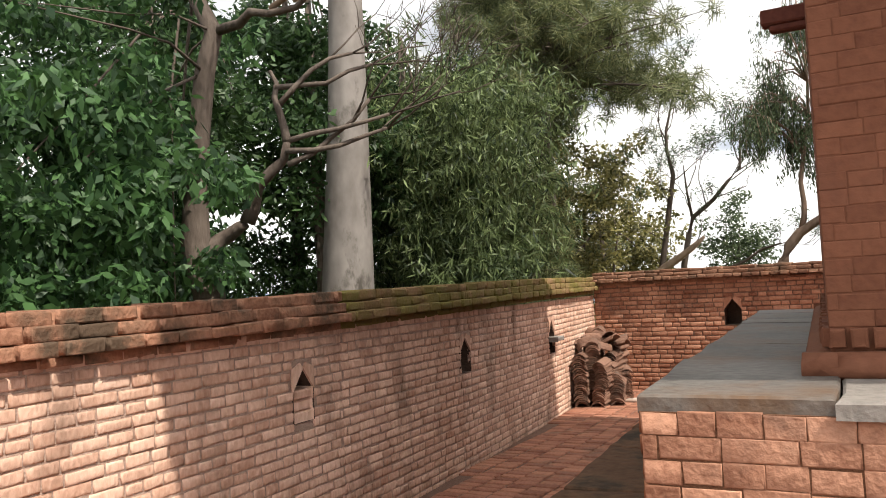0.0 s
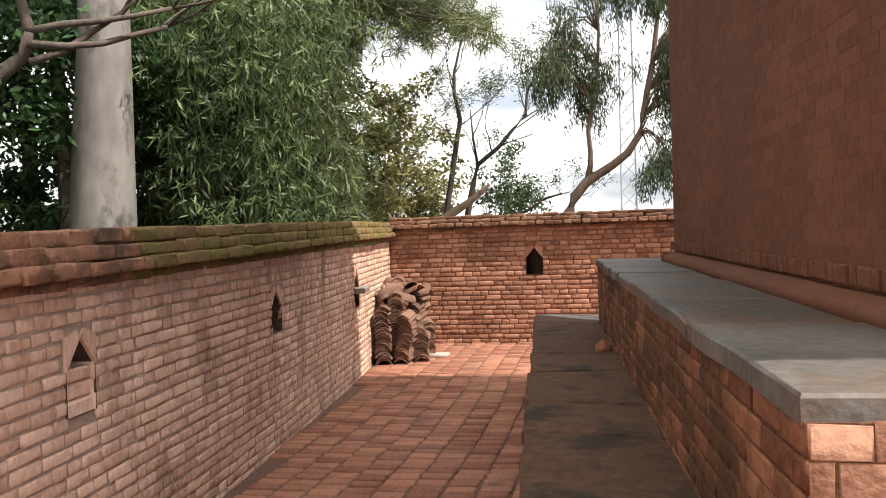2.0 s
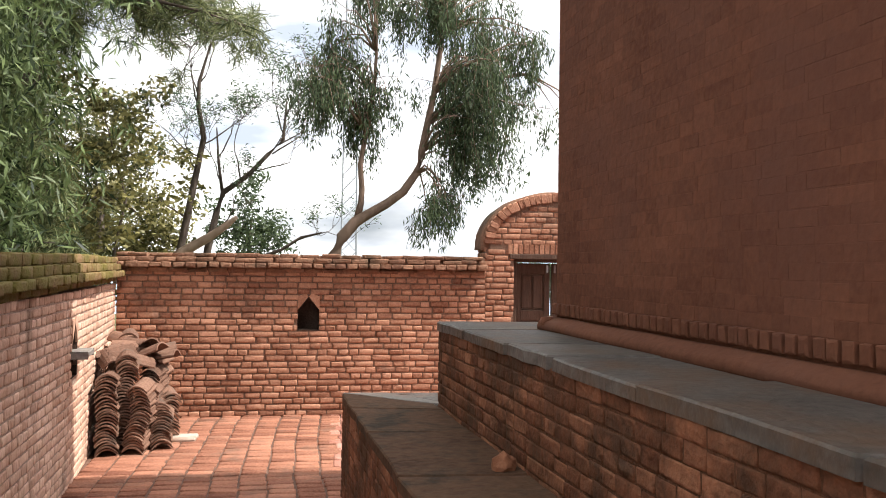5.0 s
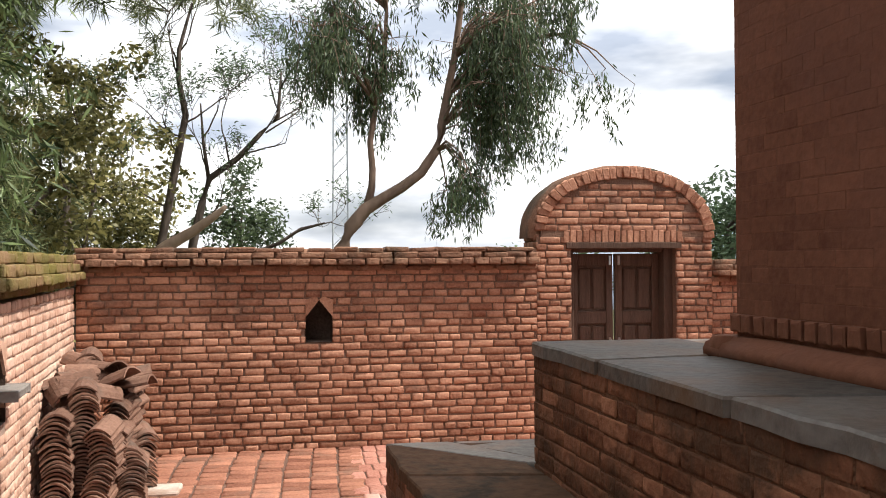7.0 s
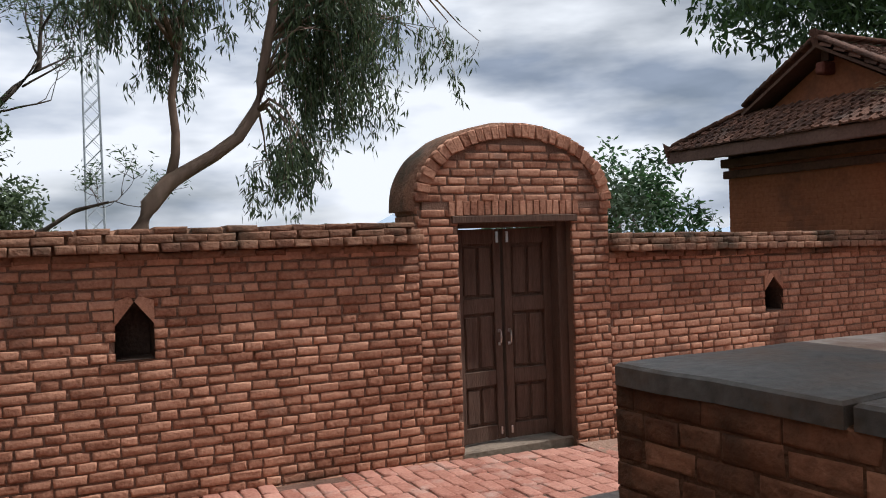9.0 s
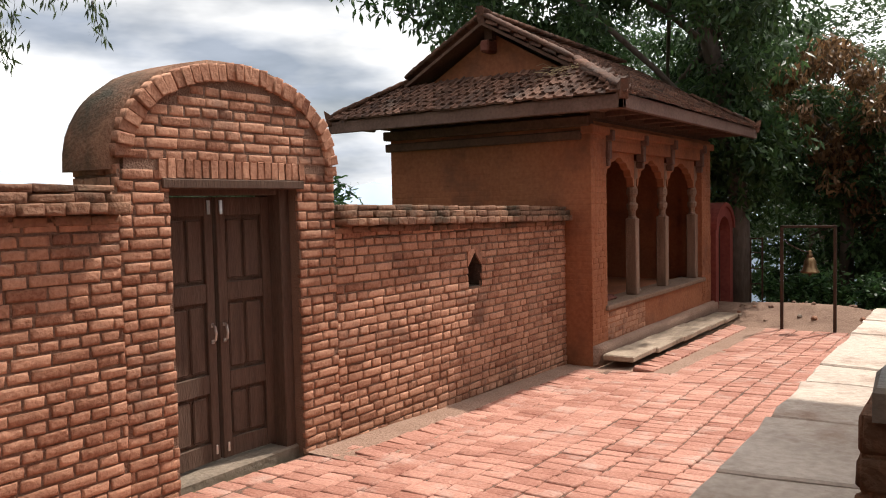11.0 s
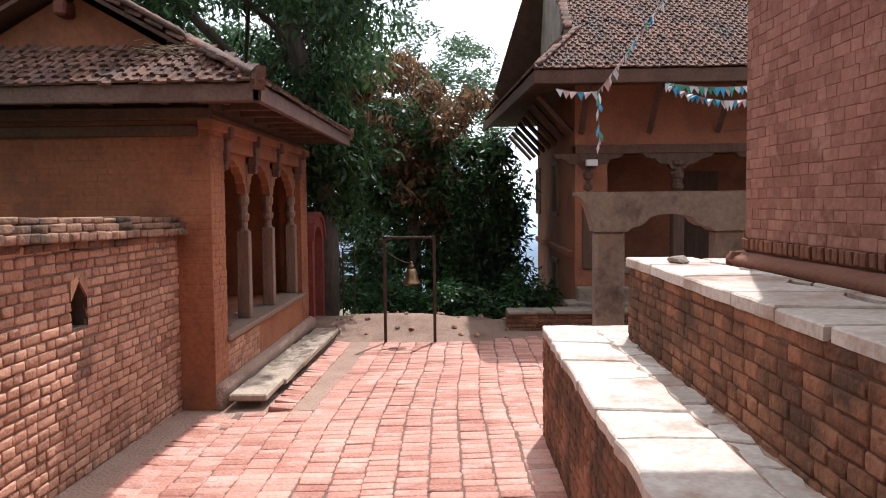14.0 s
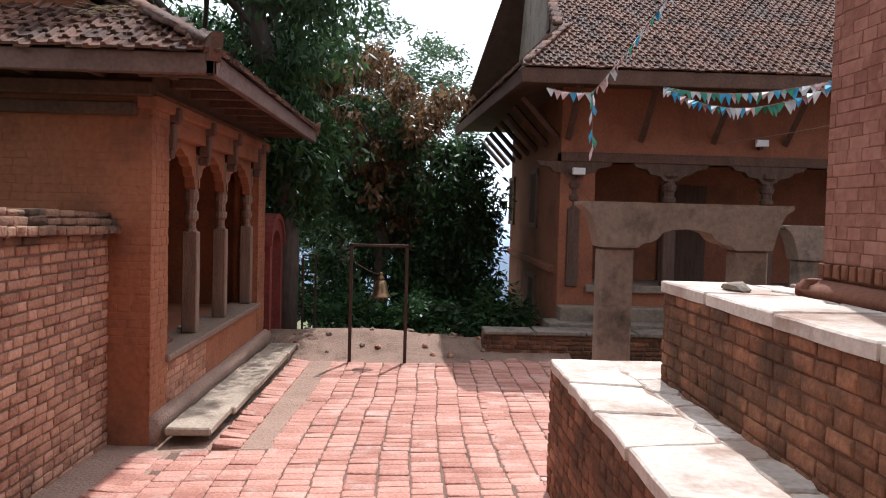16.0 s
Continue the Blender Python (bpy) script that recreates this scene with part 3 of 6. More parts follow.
# wooden double door
door = tagged(thing("door_1", at=(1.78, 10.75, 0)), "dark wooden panelled double door standing slightly ajar", "door", kind="structure")
DY = -0.22
fr = bmesh.new()
for lo, hi in (((GX0, -0.1, DY - 0.1), (GX0 + 0.06, 1.81, DY + 0.12)), ((GX1 - 0.09, -0.1, DY - 0.1), (GX1, 1.81, DY + 0.14)), ((GX0 + 0.06, 1.72, DY - 0.1), (GX1 - 0.09, 1.81, DY + 0.12)),
               ((GX0 - 0.05, 1.755, -0.2), (GX1 + 0.05, 1.812, 0.02))):
    block(fr, lo, hi, 0.006, NM)
part("door_frame", fr, WOOD, door)
part("threshold", boxes(((GX0 - 0.02, -0.12, DY - 0.12), (GX1 + 0.02, 0.0, DY + 0.16)), bevel=0.012, m=NM), STONE, door, "worn stone threshold")


def leaf(x0, x1, hinge, ang, name):
    w = x1 - x0
    base = NM @ Matrix.Translation((hinge, 0, DY)) @ Matrix.Rotation(radians(ang), 4, "Y") @ Matrix.Translation((x0 - hinge, 0, 0))
    body = part(name, boxes(((0, 0.02, -0.02), (w, 1.71, 0.008)), m=base), WOOD, door)
    rails = bmesh.new()
    for a, b in ((0.0, 0.07), (w - 0.07, w)):
        block(rails, (a, 0.02, 0.008), (b, 1.71, 0.035), 0.004, base)
    for z in (0.02, 0.46, 1.04, 1.59):
        block(rails, (0.07, z, 0.008), (w - 0.07, z + 0.12, 0.032), 0.004, base)
    part("rail", rails, WOOD, body)
    for z0, z1 in ((0.14, 0.46), (0.58, 1.04), (1.16, 1.59)):
        for a in (0.085, w / 2 + 0.008):
            b = a + w / 2 - 0.093
            part("panel", boxes(((a, z0 + 0.02, 0.006), (b, z1 - 0.02, 0.022)), bevel=0.012, m=base), WOOD, body)
    x = w - 0.035 if x0 == hinge else 0.035
    bm = bmesh.new()
    hp = [(0.035, 0.0), (0.06, 0.015), (0.068, 0.06), (0.06, 0.105), (0.035, 0.12)]
    ring = []
    for d, v in hp:
        ring.append([bm.verts.new(base @ Vector((x + 0.008 * math.cos(i * math.pi / 3), 0.78 + v + 0.004 * math.sin(i * math.pi / 3), d + 0.008 * math.sin(i * math.pi / 3)))) for i in range(6)])
    for a, b in zip(ring, ring[1:]):
        for i in range(6):
            bm.faces.new((a[i], a[(i + 1) % 6], b[(i + 1) % 6], b[i]))
    block(bm, (x - 0.012, 0.775, 0.034), (x + 0.012, 0.80, 0.04), 0, base)
    block(bm, (x - 0.012, 0.88, 0.034), (x + 0.012, 0.905, 0.04), 0, base)
    part("handle", bm, STEEL, body, "curved steel pull handle")
    part("bolt", boxes(((x - 0.012, 1.6, 0.034), (x + 0.012, 1.69, 0.046)), bevel=0.003, m=base), STEEL, body, "small steel bolt")
    part("foot_bolt", boxes(((x - 0.008, 0.06, 0.034), (x + 0.008, 0.12, 0.044)), bevel=0.003, m=base), STEEL, body)


mid = (GX0 + GX1 - 0.03) / 2
leaf(GX0 + 0.06, mid - 0.012, GX0 + 0.06, 5, "door_leaf")
leaf(mid + 0.008, GX1 - 0.09, GX1 - 0.09, -3, "door_leaf")

# ---- temple plinth ----
def ledge_body(name, corners, top, seed, label, near):
    t = tagged(thing(name, at=(*corners[0], 0)), label, "plinth", kind="structure")
    part("core", outline([(p[0], p[1]) for p in corners], top - 0.05 + 0.3, Matrix.Translation((0, 0, -0.3))), LEDGEM, t)
    for k in range(4):
        p, q = corners[k], corners[(k + 1) % 4]
        L = math.hypot(q[0] - p[0], q[1] - p[1])
        # south face (k == 1) takes the lighter wall brick, others the darker ledge brick
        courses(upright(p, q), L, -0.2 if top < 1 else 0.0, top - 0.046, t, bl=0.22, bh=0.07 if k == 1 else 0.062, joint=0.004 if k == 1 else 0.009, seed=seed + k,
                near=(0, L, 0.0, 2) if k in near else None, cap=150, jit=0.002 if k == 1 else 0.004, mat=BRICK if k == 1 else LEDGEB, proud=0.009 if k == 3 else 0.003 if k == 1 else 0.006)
    return t


LEDGEB = material("old ledge brick", (0.1, 0.036, 0.018), (0.34, 0.15, 0.082), fine=30, coarse=3.5, bump=0.7, pieces=0.75,
                  stain=(0.085, 0.043, 0.025), stain_scale=2.6, stain_lo=0.43, stain_hi=0.6)
LEDGEM = material("mud wash between old bricks", (0.07, 0.032, 0.017), (0.19, 0.092, 0.052), fine=50, coarse=3, bump=0.8)
L1C = [(-0.785, 7.36), (-0.35, 1.06), (5.6, 1.06), (5.413, 7.36)]
L2C = [(-0.178, 6.82), (0.22, 1.04), (5.05, 1.04), (4.877, 6.82)]
L1Z, L2Z = 0.743, 1.295
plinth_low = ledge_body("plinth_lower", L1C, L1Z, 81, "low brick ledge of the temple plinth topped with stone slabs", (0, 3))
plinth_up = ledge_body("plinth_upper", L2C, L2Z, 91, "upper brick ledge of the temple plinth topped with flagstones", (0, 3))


def lerp(p, q, t):
    return (p[0] + (q[0] - p[0]) * t, p[1] + (q[1] - p[1]) * t)


def slabs(t, outer, inner, z, length, seed, over=0.018, mat=SLATE, rag=0.0):
    """Irregular flagstones along a strip between an outer and an inner edge."""
    r = random.Random(seed)
    (a0, a1), (b0, b1) = outer, inner
    L = math.hypot(a1[0] - a0[0], a1[1] - a0[1])
    s = 0.0
    cut = 0.0
    while s < L - 0.05:
        e = min(L, s + length * r.uniform(0.7, 1.3))
        if L - e < 0.25:
            e = L
        nxt = 0.0 if e == L else r.uniform(-0.09, 0.09)
        f = lambda q: max(0.0, min(1.0, q / L))
        g = 0.011
        corners = [lerp(a0, a1, f(s + g)), lerp(a0, a1, f(e - g)), lerp(b0, b1, f(e - g + nxt)), lerp(b0, b1, f(s + g + cut))]
        c = Vector((sum(p[0] for p in corners) / 4, sum(p[1] for p in corners) / 4))
        out = (Vector(corners[0]) + Vector(corners[1]) - Vector(corners[2]) - Vector(corners[3])).normalized()
        pts = []
        for i in range(4):
            p, q = Vector(corners[i]), Vector(corners[(i + 1) % 4])
            if i == 0:
                p, q = p + out * over, q + out * over
            if i == 1:
                p = p + out * over
            if i == 3:
                q = q + out * over
            for t_ in (0.0, 0.25, 0.5, 0.75):
                w = p.lerp(q, t_)
                pts.append(w + Vector((r.uniform(-0.011, 0.011), r.uniform(-0.009, 0.009))) + out * (r.uniform(-0.03, rag) if rag and i == 2 and t_ > 0 else 0.0))
        bm = bmesh.new()
        dz, tilt = r.uniform(-0.004, 0.004), (r.uniform(-0.006, 0.006), r.uniform(-0.006, 0.006))
        h = lambda w: z + dz + (w.x - c.x) * tilt[0] + (w.y - c.y) * tilt[1]
        low = [bm.verts.new((w.x, w.y, z - 0.056)) for w in pts]
        top1 = [bm.verts.new((w.x, w.y, h(w) - 0.008)) for w in pts]
        top2 = [bm.verts.new((*(w + (c - w).normalized() * 0.01), h(w))) for w in pts]
        for a, b in ((low, top1), (top1, top2)):
            for i in range(len(pts)):
                bm.faces.new((a[i], a[(i + 1) % len(pts)], b[(i + 1) % len(pts)], b[i]))
        bm.faces.new(top2)
        part("flagstone", bm, mat, t)
        s, cut = e, nxt


# slabs along the alley are darker than those along the court
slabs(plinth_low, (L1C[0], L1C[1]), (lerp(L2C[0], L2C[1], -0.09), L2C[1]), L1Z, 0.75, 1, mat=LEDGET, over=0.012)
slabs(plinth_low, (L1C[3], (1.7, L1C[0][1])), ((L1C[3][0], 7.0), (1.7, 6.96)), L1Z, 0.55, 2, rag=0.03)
slabs(plinth_low, ((L1C[3][0], 6.982), (1.7, 6.945)), ((L1C[3][0], 6.84), (1.7, 6.84)), L1Z - 0.005, 0.3, 12, rag=0.02, over=0.0)
slabs(plinth_low, ((1.7, L1C[0][1]), (0.3, L1C[0][1])), ((1.7, 6.87), (0.3, 6.87)), L1Z, 0.62, 22, rag=0.04)
# greyer slabs at this corner put the temple's shade into their colour
slabs(plinth_low, ((0.3, L1C[0][1]), (L1C[0][0] + 0.0, L1C[0][1])), ((0.3, 6.87), (L2C[0][0], 6.87)), L1Z, 0.6, 23, rag=0.04, mat=SLATEM)
bm = bmesh.new()
sheet(bm, [-0.17 + 0.14 * i for i in range(41)], [6.8, 6.85, 6.9, 6.95, 7.02], lambda x, y: L1Z - 0.012 + 0.016 * noise.noise((x * 5, y * 9, 3)) + 0.03 * max(0.0, 6.88 - y))
part("mortar_bed", bm, MUD, plinth_low, "crumbling brown mortar between slabs and wall", True)
slabs(plinth_low, (L1C[2], L1C[3]), (L2C[2], (L2C[3][0], L2C[3][1])), L1Z - 0.004, 0.8, 3)
TEMPLE = [(0.425, 6.165), (0.73, 1.63), (4.5, 1.63), (4.244, 6.242)]
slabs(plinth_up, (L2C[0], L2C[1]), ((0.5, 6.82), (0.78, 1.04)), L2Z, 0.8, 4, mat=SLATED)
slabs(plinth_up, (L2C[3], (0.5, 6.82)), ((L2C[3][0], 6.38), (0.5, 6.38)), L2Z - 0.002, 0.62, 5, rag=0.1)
slabs(plinth_up, ((L2C[3][0], 6.33), (0.5, 6.33)), ((L2C[3][0], 6.16), (0.5, 6.16)), L2Z - 0.006, 0.4, 15, rag=0.04, over=0.0)

slabs(plinth_up, ((0.76, 1.04), (L2C[2][0], 1.04)), ((0.76, 1.75), (L2C[2][0], 1.75)), L2Z - 0.002, 0.9, 6, mat=SLATEM)
slabs(plinth_up, ((5.03, 1.75), (L2C[3][0], 6.1)), ((4.2, 1.75), (4.2, 6.1)), L2Z - 0.003, 0.8, 7)

# ---- temple ----
temple = tagged(thing("temple_wall", at=(2.4, 4.3, 1.3)), "tall red temple wall of fine brick with a moulded base", "temple wall", kind="structure")
TTOP = 7.6
part("core", outline(TEMPLE, TTOP - 1.2, Matrix.Translation((0, 0, 1.2))), DACHI, temple)
for k in range(4):
    p, q = TEMPLE[k], TEMPLE[(k + 1) % 4]
    L = math.hypot(q[0] - p[0], q[1] - p[1])
    m = upright(p, q)
    courses(m, L, 1.455, 5.6, temple, mat=DACHIN if k == 3 else DACHI, bl=0.2, bh=0.056, joint=0.003, proud=0.003 if k else 0.001, seed=101 + k, jit=0.0006, soft=False, name="fine_brick",
            near=(0, L, 1.5, 3.6) if k == 3 else None, cap=200)
    heap = Heap()
    r = random.Random(k)
    u = 0.0
    while u < L - 0.03:          # dentil course
        heap.box(m, (u, 1.385, -0.02), (u + 0.052, 1.452, 0.03 + r.uniform(-0.006, 0.004)), 0.003, r, 0.006)
        u += 0.068
    heap.done("dentil_course", DACHI, temple, kind="stuff")
    bm = bmesh.new()
    prof = [(-0.02, 1.28), (0.075, 1.28), (0.09, 1.297), (0.092, 1.32), (0.078, 1.342), (0.045, 1.353), (0.025, 1.37), (-0.02, 1.37)]
    n = 14
    rows = []
    for i in range(n + 1):
        u = -0.09 + (L + 0.18) * i / n
        wob = 0.007 * noise.noise((u * 3, k, 0))
        rows.append([bm.verts.new(m @ Vector((u, v + wob, w))) for w, v in prof])
    for a, b in zip(rows, rows[1:]):
        for i in range(len(prof)):
            j = (i + 1) % len(prof)
            bm.faces.new((a[i], a[j], b[j], b[i]))
    bm.faces.new(rows[0])
    bm.faces.new(rows[-1])
    part("base_moulding", bm, DACHI, temple, "rounded clay moulding along the foot of the wall", True)
bm = bmesh.new()
low = [bm.verts.new(p) for p in ((-0.5, 0.66, 5.06), (4.92, 0.66, 5.06), (4.92, 6.95, 5.06), (-0.5, 6.95, 5.06))]
mid = [bm.verts.new((v.co.x, v.co.y, 5.16)) for v in low]
top = [bm.verts.new(p) for p in ((0.6, 1.7, 5.9), (4.3, 1.7, 5.9), (4.2, 6.1, 5.9), (0.5, 6.1, 5.9))]
bm.faces.new(low[::-1])
bm.faces.new(top)
for a, b in ((low, mid), (mid, top)):
    for i in range(4):
        bm.faces.new((a[i], a[(i + 1) % 4], b[(i + 1) % 4], b[i]))
part("lower_eave", bm, WOODH, temple)
heap = Heap()
r = random.Random(41)
for p, q in (((-0.5, 0.66), (4.92, 0.66)), ((4.92, 0.66), (4.92, 6.95)), ((4.92, 6.95), (-0.5, 6.95)), ((-0.5, 6.95), (-0.5, 0.66))):
    m = upright(p, q)
    L = math.hypot(q[0] - p[0], q[1] - p[1])
    for i in range(int(L / 0.16)):          # tile ends along the eave
        heap.box(m, (i * 0.16, 5.14, -0.12), (i * 0.16 + 0.12, 5.2, 0.05 + r.uniform(-0.012, 0.012)), 0.006, r, 0.01)
heap.done("eave_tiles", TILE, temple, kind="stuff")
part("beam_end", boxes(((0.4, 3.2, 2.99), (0.7, 3.3, 3.075)), ((0.44, 3.215, 2.95), (0.7, 3.285, 2.99)), bevel=0.01), WOODR, temple, "dark red wooden beam end")


# ---- open resting house ----
house = tagged(thing("resting_house", at=(8.7, 11.5, 0)), "small red clay plastered open house with tiled roof and carved columns", "house")
HX0, HX1, HY0, HY1 = 6.45, 10.95, 10.21, 12.9
HF = upright((HX0, HY0), (HX1, HY0))            # u runs east, w towards the court
sill = 0.46
for nm, a, b, v0, v1 in (("corner_pier", 0, 0.42, -0.4, 2.5), ("parapet", 0.42, 4.05, -0.4, sill - 0.06), ("corner_pier", 4.05, 4.5, -0.4, 2.5), ("wall_head", 0.42, 4.05, 2.3, 2.5)):
    part(nm, boxes(((a, v0, -0.3), (b, v1, 0)), m=HF), PLASTER, house)
part("side_wall", boxes(((HX0, HY0 + 0.3, -0.4), (HX0 + 0.3, HY1, 2.5))), PLASTER, house)
part("side_wall", boxes(((HX1 - 0.3, HY0 + 0.3, -0.4), (HX1, HY1, 2.5))), PLASTER, house)
part("back_wall", boxes(((HX0 + 0.3, HY1 - 0.3, -0.4), (HX1 - 0.3, HY1, 2.5))), PLASTER, house)
part("inner_floor", boxes(((HX0 + 0.3, HY0 + 0.3, 0.2), (HX1 - 0.3, HY1 - 0.3, sill - 0.05))), PLASTER, house)
part("ceiling", boxes(((HX0 + 0.02, HY0 + 0.02, 2.5), (HX1 - 0.02, HY1 - 0.02, 2.54))), WOODH, house)
part("sill", boxes(((0.36, sill - 0.06, -0.34), (4.12, sill, 0.04)), bevel=0.012, m=HF), WOODL, house, "worn grey wooden sill")
courses(upright((HX0, HY1), (HX0, HY0)), HY1 - HY0, 0.6, 2.28, house, mat=PLASTER, bl=0.2, bh=0.058, joint=0.005, proud=0.003, seed=204, jit=0.001)
courses(HF, 0.42, 0.1, 2.45, house, mat=PLASTER, bl=0.2, bh=0.06, joint=0.006, proud=0.005, seed=201, jit=0.002)
courses(HF @ Matrix.Translation((4.05, 0, 0)), 0.45, 0.1, 2.45, house, mat=PLASTER, bl=0.2, bh=0.06, joint=0.006, proud=0.005, seed=202, jit=0.002)
courses(HF @ Matrix.Translation((0.42, 0, 0)), 1.2, 0.0, 0.38, house, mat=BRICK, bl=0.2, bh=0.052, joint=0.01, proud=0.004, seed=203, jit=0.003)


def carved_column(u, v0, v1, half=False):
    post = part("column", boxes(((u - 0.06, v0, -0.2), (u + 0.06, v0 + 0.95, -0.06)), bevel=0.01, m=HF), WOODL, house, "greyed carved wooden column")
    prof = [(0.062, 0.0), (0.045, 0.03), (0.045, 0.09), (0.066, 0.12), (0.07, 0.17), (0.05, 0.2), (0.05, 0.26), (0.07, 0.3), (0.07, 0.36), (0.052, 0.4), (0.055, 0.48), (0.072, 0.5), (0.072, v1 - v0 - 0.95)]
    m = HF @ Matrix.Translation((u, v0 + 0.95, -0.13)) @ Matrix.Rotation(-math.pi / 2, 4, "X")
    part("turned_shaft", lathe([(r, z) for r, z in prof], 12, m), WOODL, post)


posts = (0.46, 1.55, 2.67, 4.0)
for u in posts:
    carved_column(u, sill, 2.12)
part("lintel", boxes(((0.36, 2.2, -0.22), (4.12, 2.31, 0.006)), bevel=0.004, m=HF), PLASTER, house)
for a, b in zip(posts, posts[1:]):
    # cusped bracket arch between two columns
    c, h = (a + b) / 2, (b - a) / 2 - 0.05
    lower = [(-1.0, 1.8), (-0.93, 1.82), (-0.89, 1.91), (-0.78, 1.93), (-0.72, 2.0), (-0.55, 2.02), (-0.46, 2.08), (-0.25, 2.1), (-0.12, 2.135), (0, 2.145)]
    pts = [(c + t * h, v) for t, v in lower] + [(c - t * h, v) for t, v in reversed(lower[:-1])]
    part("cusped_arch", band(pts, 2.21, 0.09, HF @ Matrix.Translation((0, 0, -0.17))), PLASTER, house, "plastered cusped arch")
for u in (0.46, 1.55, 2.67, 4.0):
    part("bracket", boxes(((u - 0.035, 2.02, -0.06), (u + 0.035, 2.1, 0.03)), ((u - 0.045, 2.1, -0.06), (u + 0.045, 2.3, 0.045)), ((u - 0.035, 2.3, -0.06), (u + 0.035, 2.42, 0.09)), bevel=0.012, m=HF), WOODG, house)
part("cornice", boxes(((HX0 - 0.04, HY0 - 0.05, 2.36), (HX1 + 0.04, HY0 + 0.1, 2.46)), bevel=0.012), PLASTER, house)
part("cornice", boxes(((HX0 - 0.06, HY0 + 0.1, 2.3), (HX0 + 0.1, HY1 + 0.05, 2.4)), bevel=0.012), WOODH, house)
part("wall_plate", boxes(((HX0 - 0.1, HY0 - 0.02, 2.44), (HX0 + 0.05, HY1 + 0.05, 2.55)), bevel=0.012), WOODH, house)
part("wall_plate", boxes(((HX0, HY0, 2.54), (HX0 + 0.2, HY1, 2.76)), ((HX0 + 0.2, HY0, 2.54), (HX1, HY0 + 0.2, 2.76))), WOODH, house)
# base moulding and stone platform
STEPS = material("worn buff stone", (0.2, 0.145, 0.105), (0.44, 0.345, 0.26), fine=28, coarse=3, bump=0.5, pieces=0.3,
                 stain=(0.14, 0.1, 0.07), stain_scale=2.5, stain_lo=0.5, stain_hi=0.7)
prof = [(0, -0.25), (0.06, -0.25), (0.085, -0.02), (0.07, 0.03), (0.025, 0.055), (0, 0.055)]
bm = bmesh.new()
rows = [[bm.verts.new(HF @ Vector((u, v + 0.008 * noise.noise((u * 2, v, 0)), w))) for w, v in prof] for u in [0.0 + 0.33 * i for i in range(15)]]
for a, b in zip(rows, rows[1:]):
    for i in range(len(prof) - 1):
        bm.faces.new((a[i], a[i + 1], b[i + 1], b[i]))
bm.faces.new(rows[0])
part("foot_moulding", bm, MUD, house, "rounded clay moulding at the wall foot", True)
porch = tagged(thing("stone_step", at=(8.6, 9.95, -0.1)), "long low stone step of worn grey slabs before the house", "step")
r = random.Random(8)
u = 6.42
while u < 10.75:
    e = min(10.85, u + r.uniform(0.6, 1.1))
    part("step_slab", boxes(((u + 0.004, 9.73 + r.uniform(-0.015, 0.015), -0.08 - 0.018 * (u - 6.4)), (e - 0.004, 10.09, -0.012 - 0.018 * (u - 6.4) + r.uniform(-0.006, 0.006))), bevel=0.012), STEPS, porch)
    u = e
part("step_core", boxes(((6.46, 9.77, -0.45), (10.8, 10.08, -0.17))), STONE, porch)

# roof: skirt on the west and front, gable above it
EX0, EX1, EY0, EY1, EZ = 5.97, 11.4, 9.66, 13.45, 2.69
RY, RZ = (EY0 + EY1) / 2, 3.74
GXW = 6.62                                        # plane of the west gable
SK = (RZ - EZ) / (RY - EY0)


def roof_tiles(name, origin, along, up, n_along, n_up, step_a, step_u, keep, seed, parent, split=0):
    """Overlapping small clay tiles on a slope; split: how many of the first are pieces of their own."""
    r = random.Random(seed)
    al, upv = Vector(along).normalized(), Vector(up).normalized()
    nor = al.cross(upv).normalized()
    if nor.z < 0:
        nor = -nor
    heap = Heap()
    shapes = None
    base = Matrix((( al.x, upv.x, nor.x, 0), (al.y, upv.y, nor.y, 0), (al.z, upv.z, nor.z, 0), (0, 0, 0, 1)))
    made = 0
    if split:
        h = Heap()
        tile_box(h, Matrix.Identity(4), step_a, step_u, random.Random(2))
        shapes = mesh_of("roof_tile", h.v, h.f, TILE)
    for j in range(n_up):
        for i in range(n_along):
            a = i * step_a + (0.5 * step_a if j % 2 else 0)
            p = Vector(origin) + al * a + upv * (j * step_u)
            if not keep(p + al * step_a * 0.5, j):
                continue
            m = Matrix.Translation(p + Vector((0, 0, r.uniform(-0.006, 0.012)))) @ base @ Matrix.Rotation(r.uniform(-0.11, 0.11), 4, "Z") @ Matrix.Rotation(radians(-6 + r.uniform(-4, 2)), 4, "X")
            if made < split:
                piece("roof_tile", shapes, parent, m)
                made += 1
            else:
                tile_box(heap, m, step_a, step_u, r)
    if heap.v:
        heap.done("roof_tiles", TILE, parent, kind="stuff")


def tile_box(heap, m, sa, su, r):
    """One tile: a thin plate with a raised rib along one edge."""
    k = len(heap.v)
    L = su * 1.55
    prof = [(0.0, 0.0), (sa * 0.12, 0.022), (sa * 0.3, 0.022), (sa * 0.42, 0.004), (sa * 0.98, 0.006), (sa * 0.98, -0.012), (0.0, -0.016)]
    for y in (0.0, L):
        for x, z in prof:
            heap.v.append(tuple(m @ Vector((x + r.uniform(-0.004, 0.004), y + r.uniform(-0.006, 0.006), z + 0.014))))
    n = len(prof)
    for i in range(n):
        j = (i + 1) % n
        heap.f.append((k + i, k + j, k + n + j, k + n + i))
    heap.f.append(tuple(k + i for i in reversed(range(n))))
    heap.f.append(tuple(k + n + i for i in range(n)))


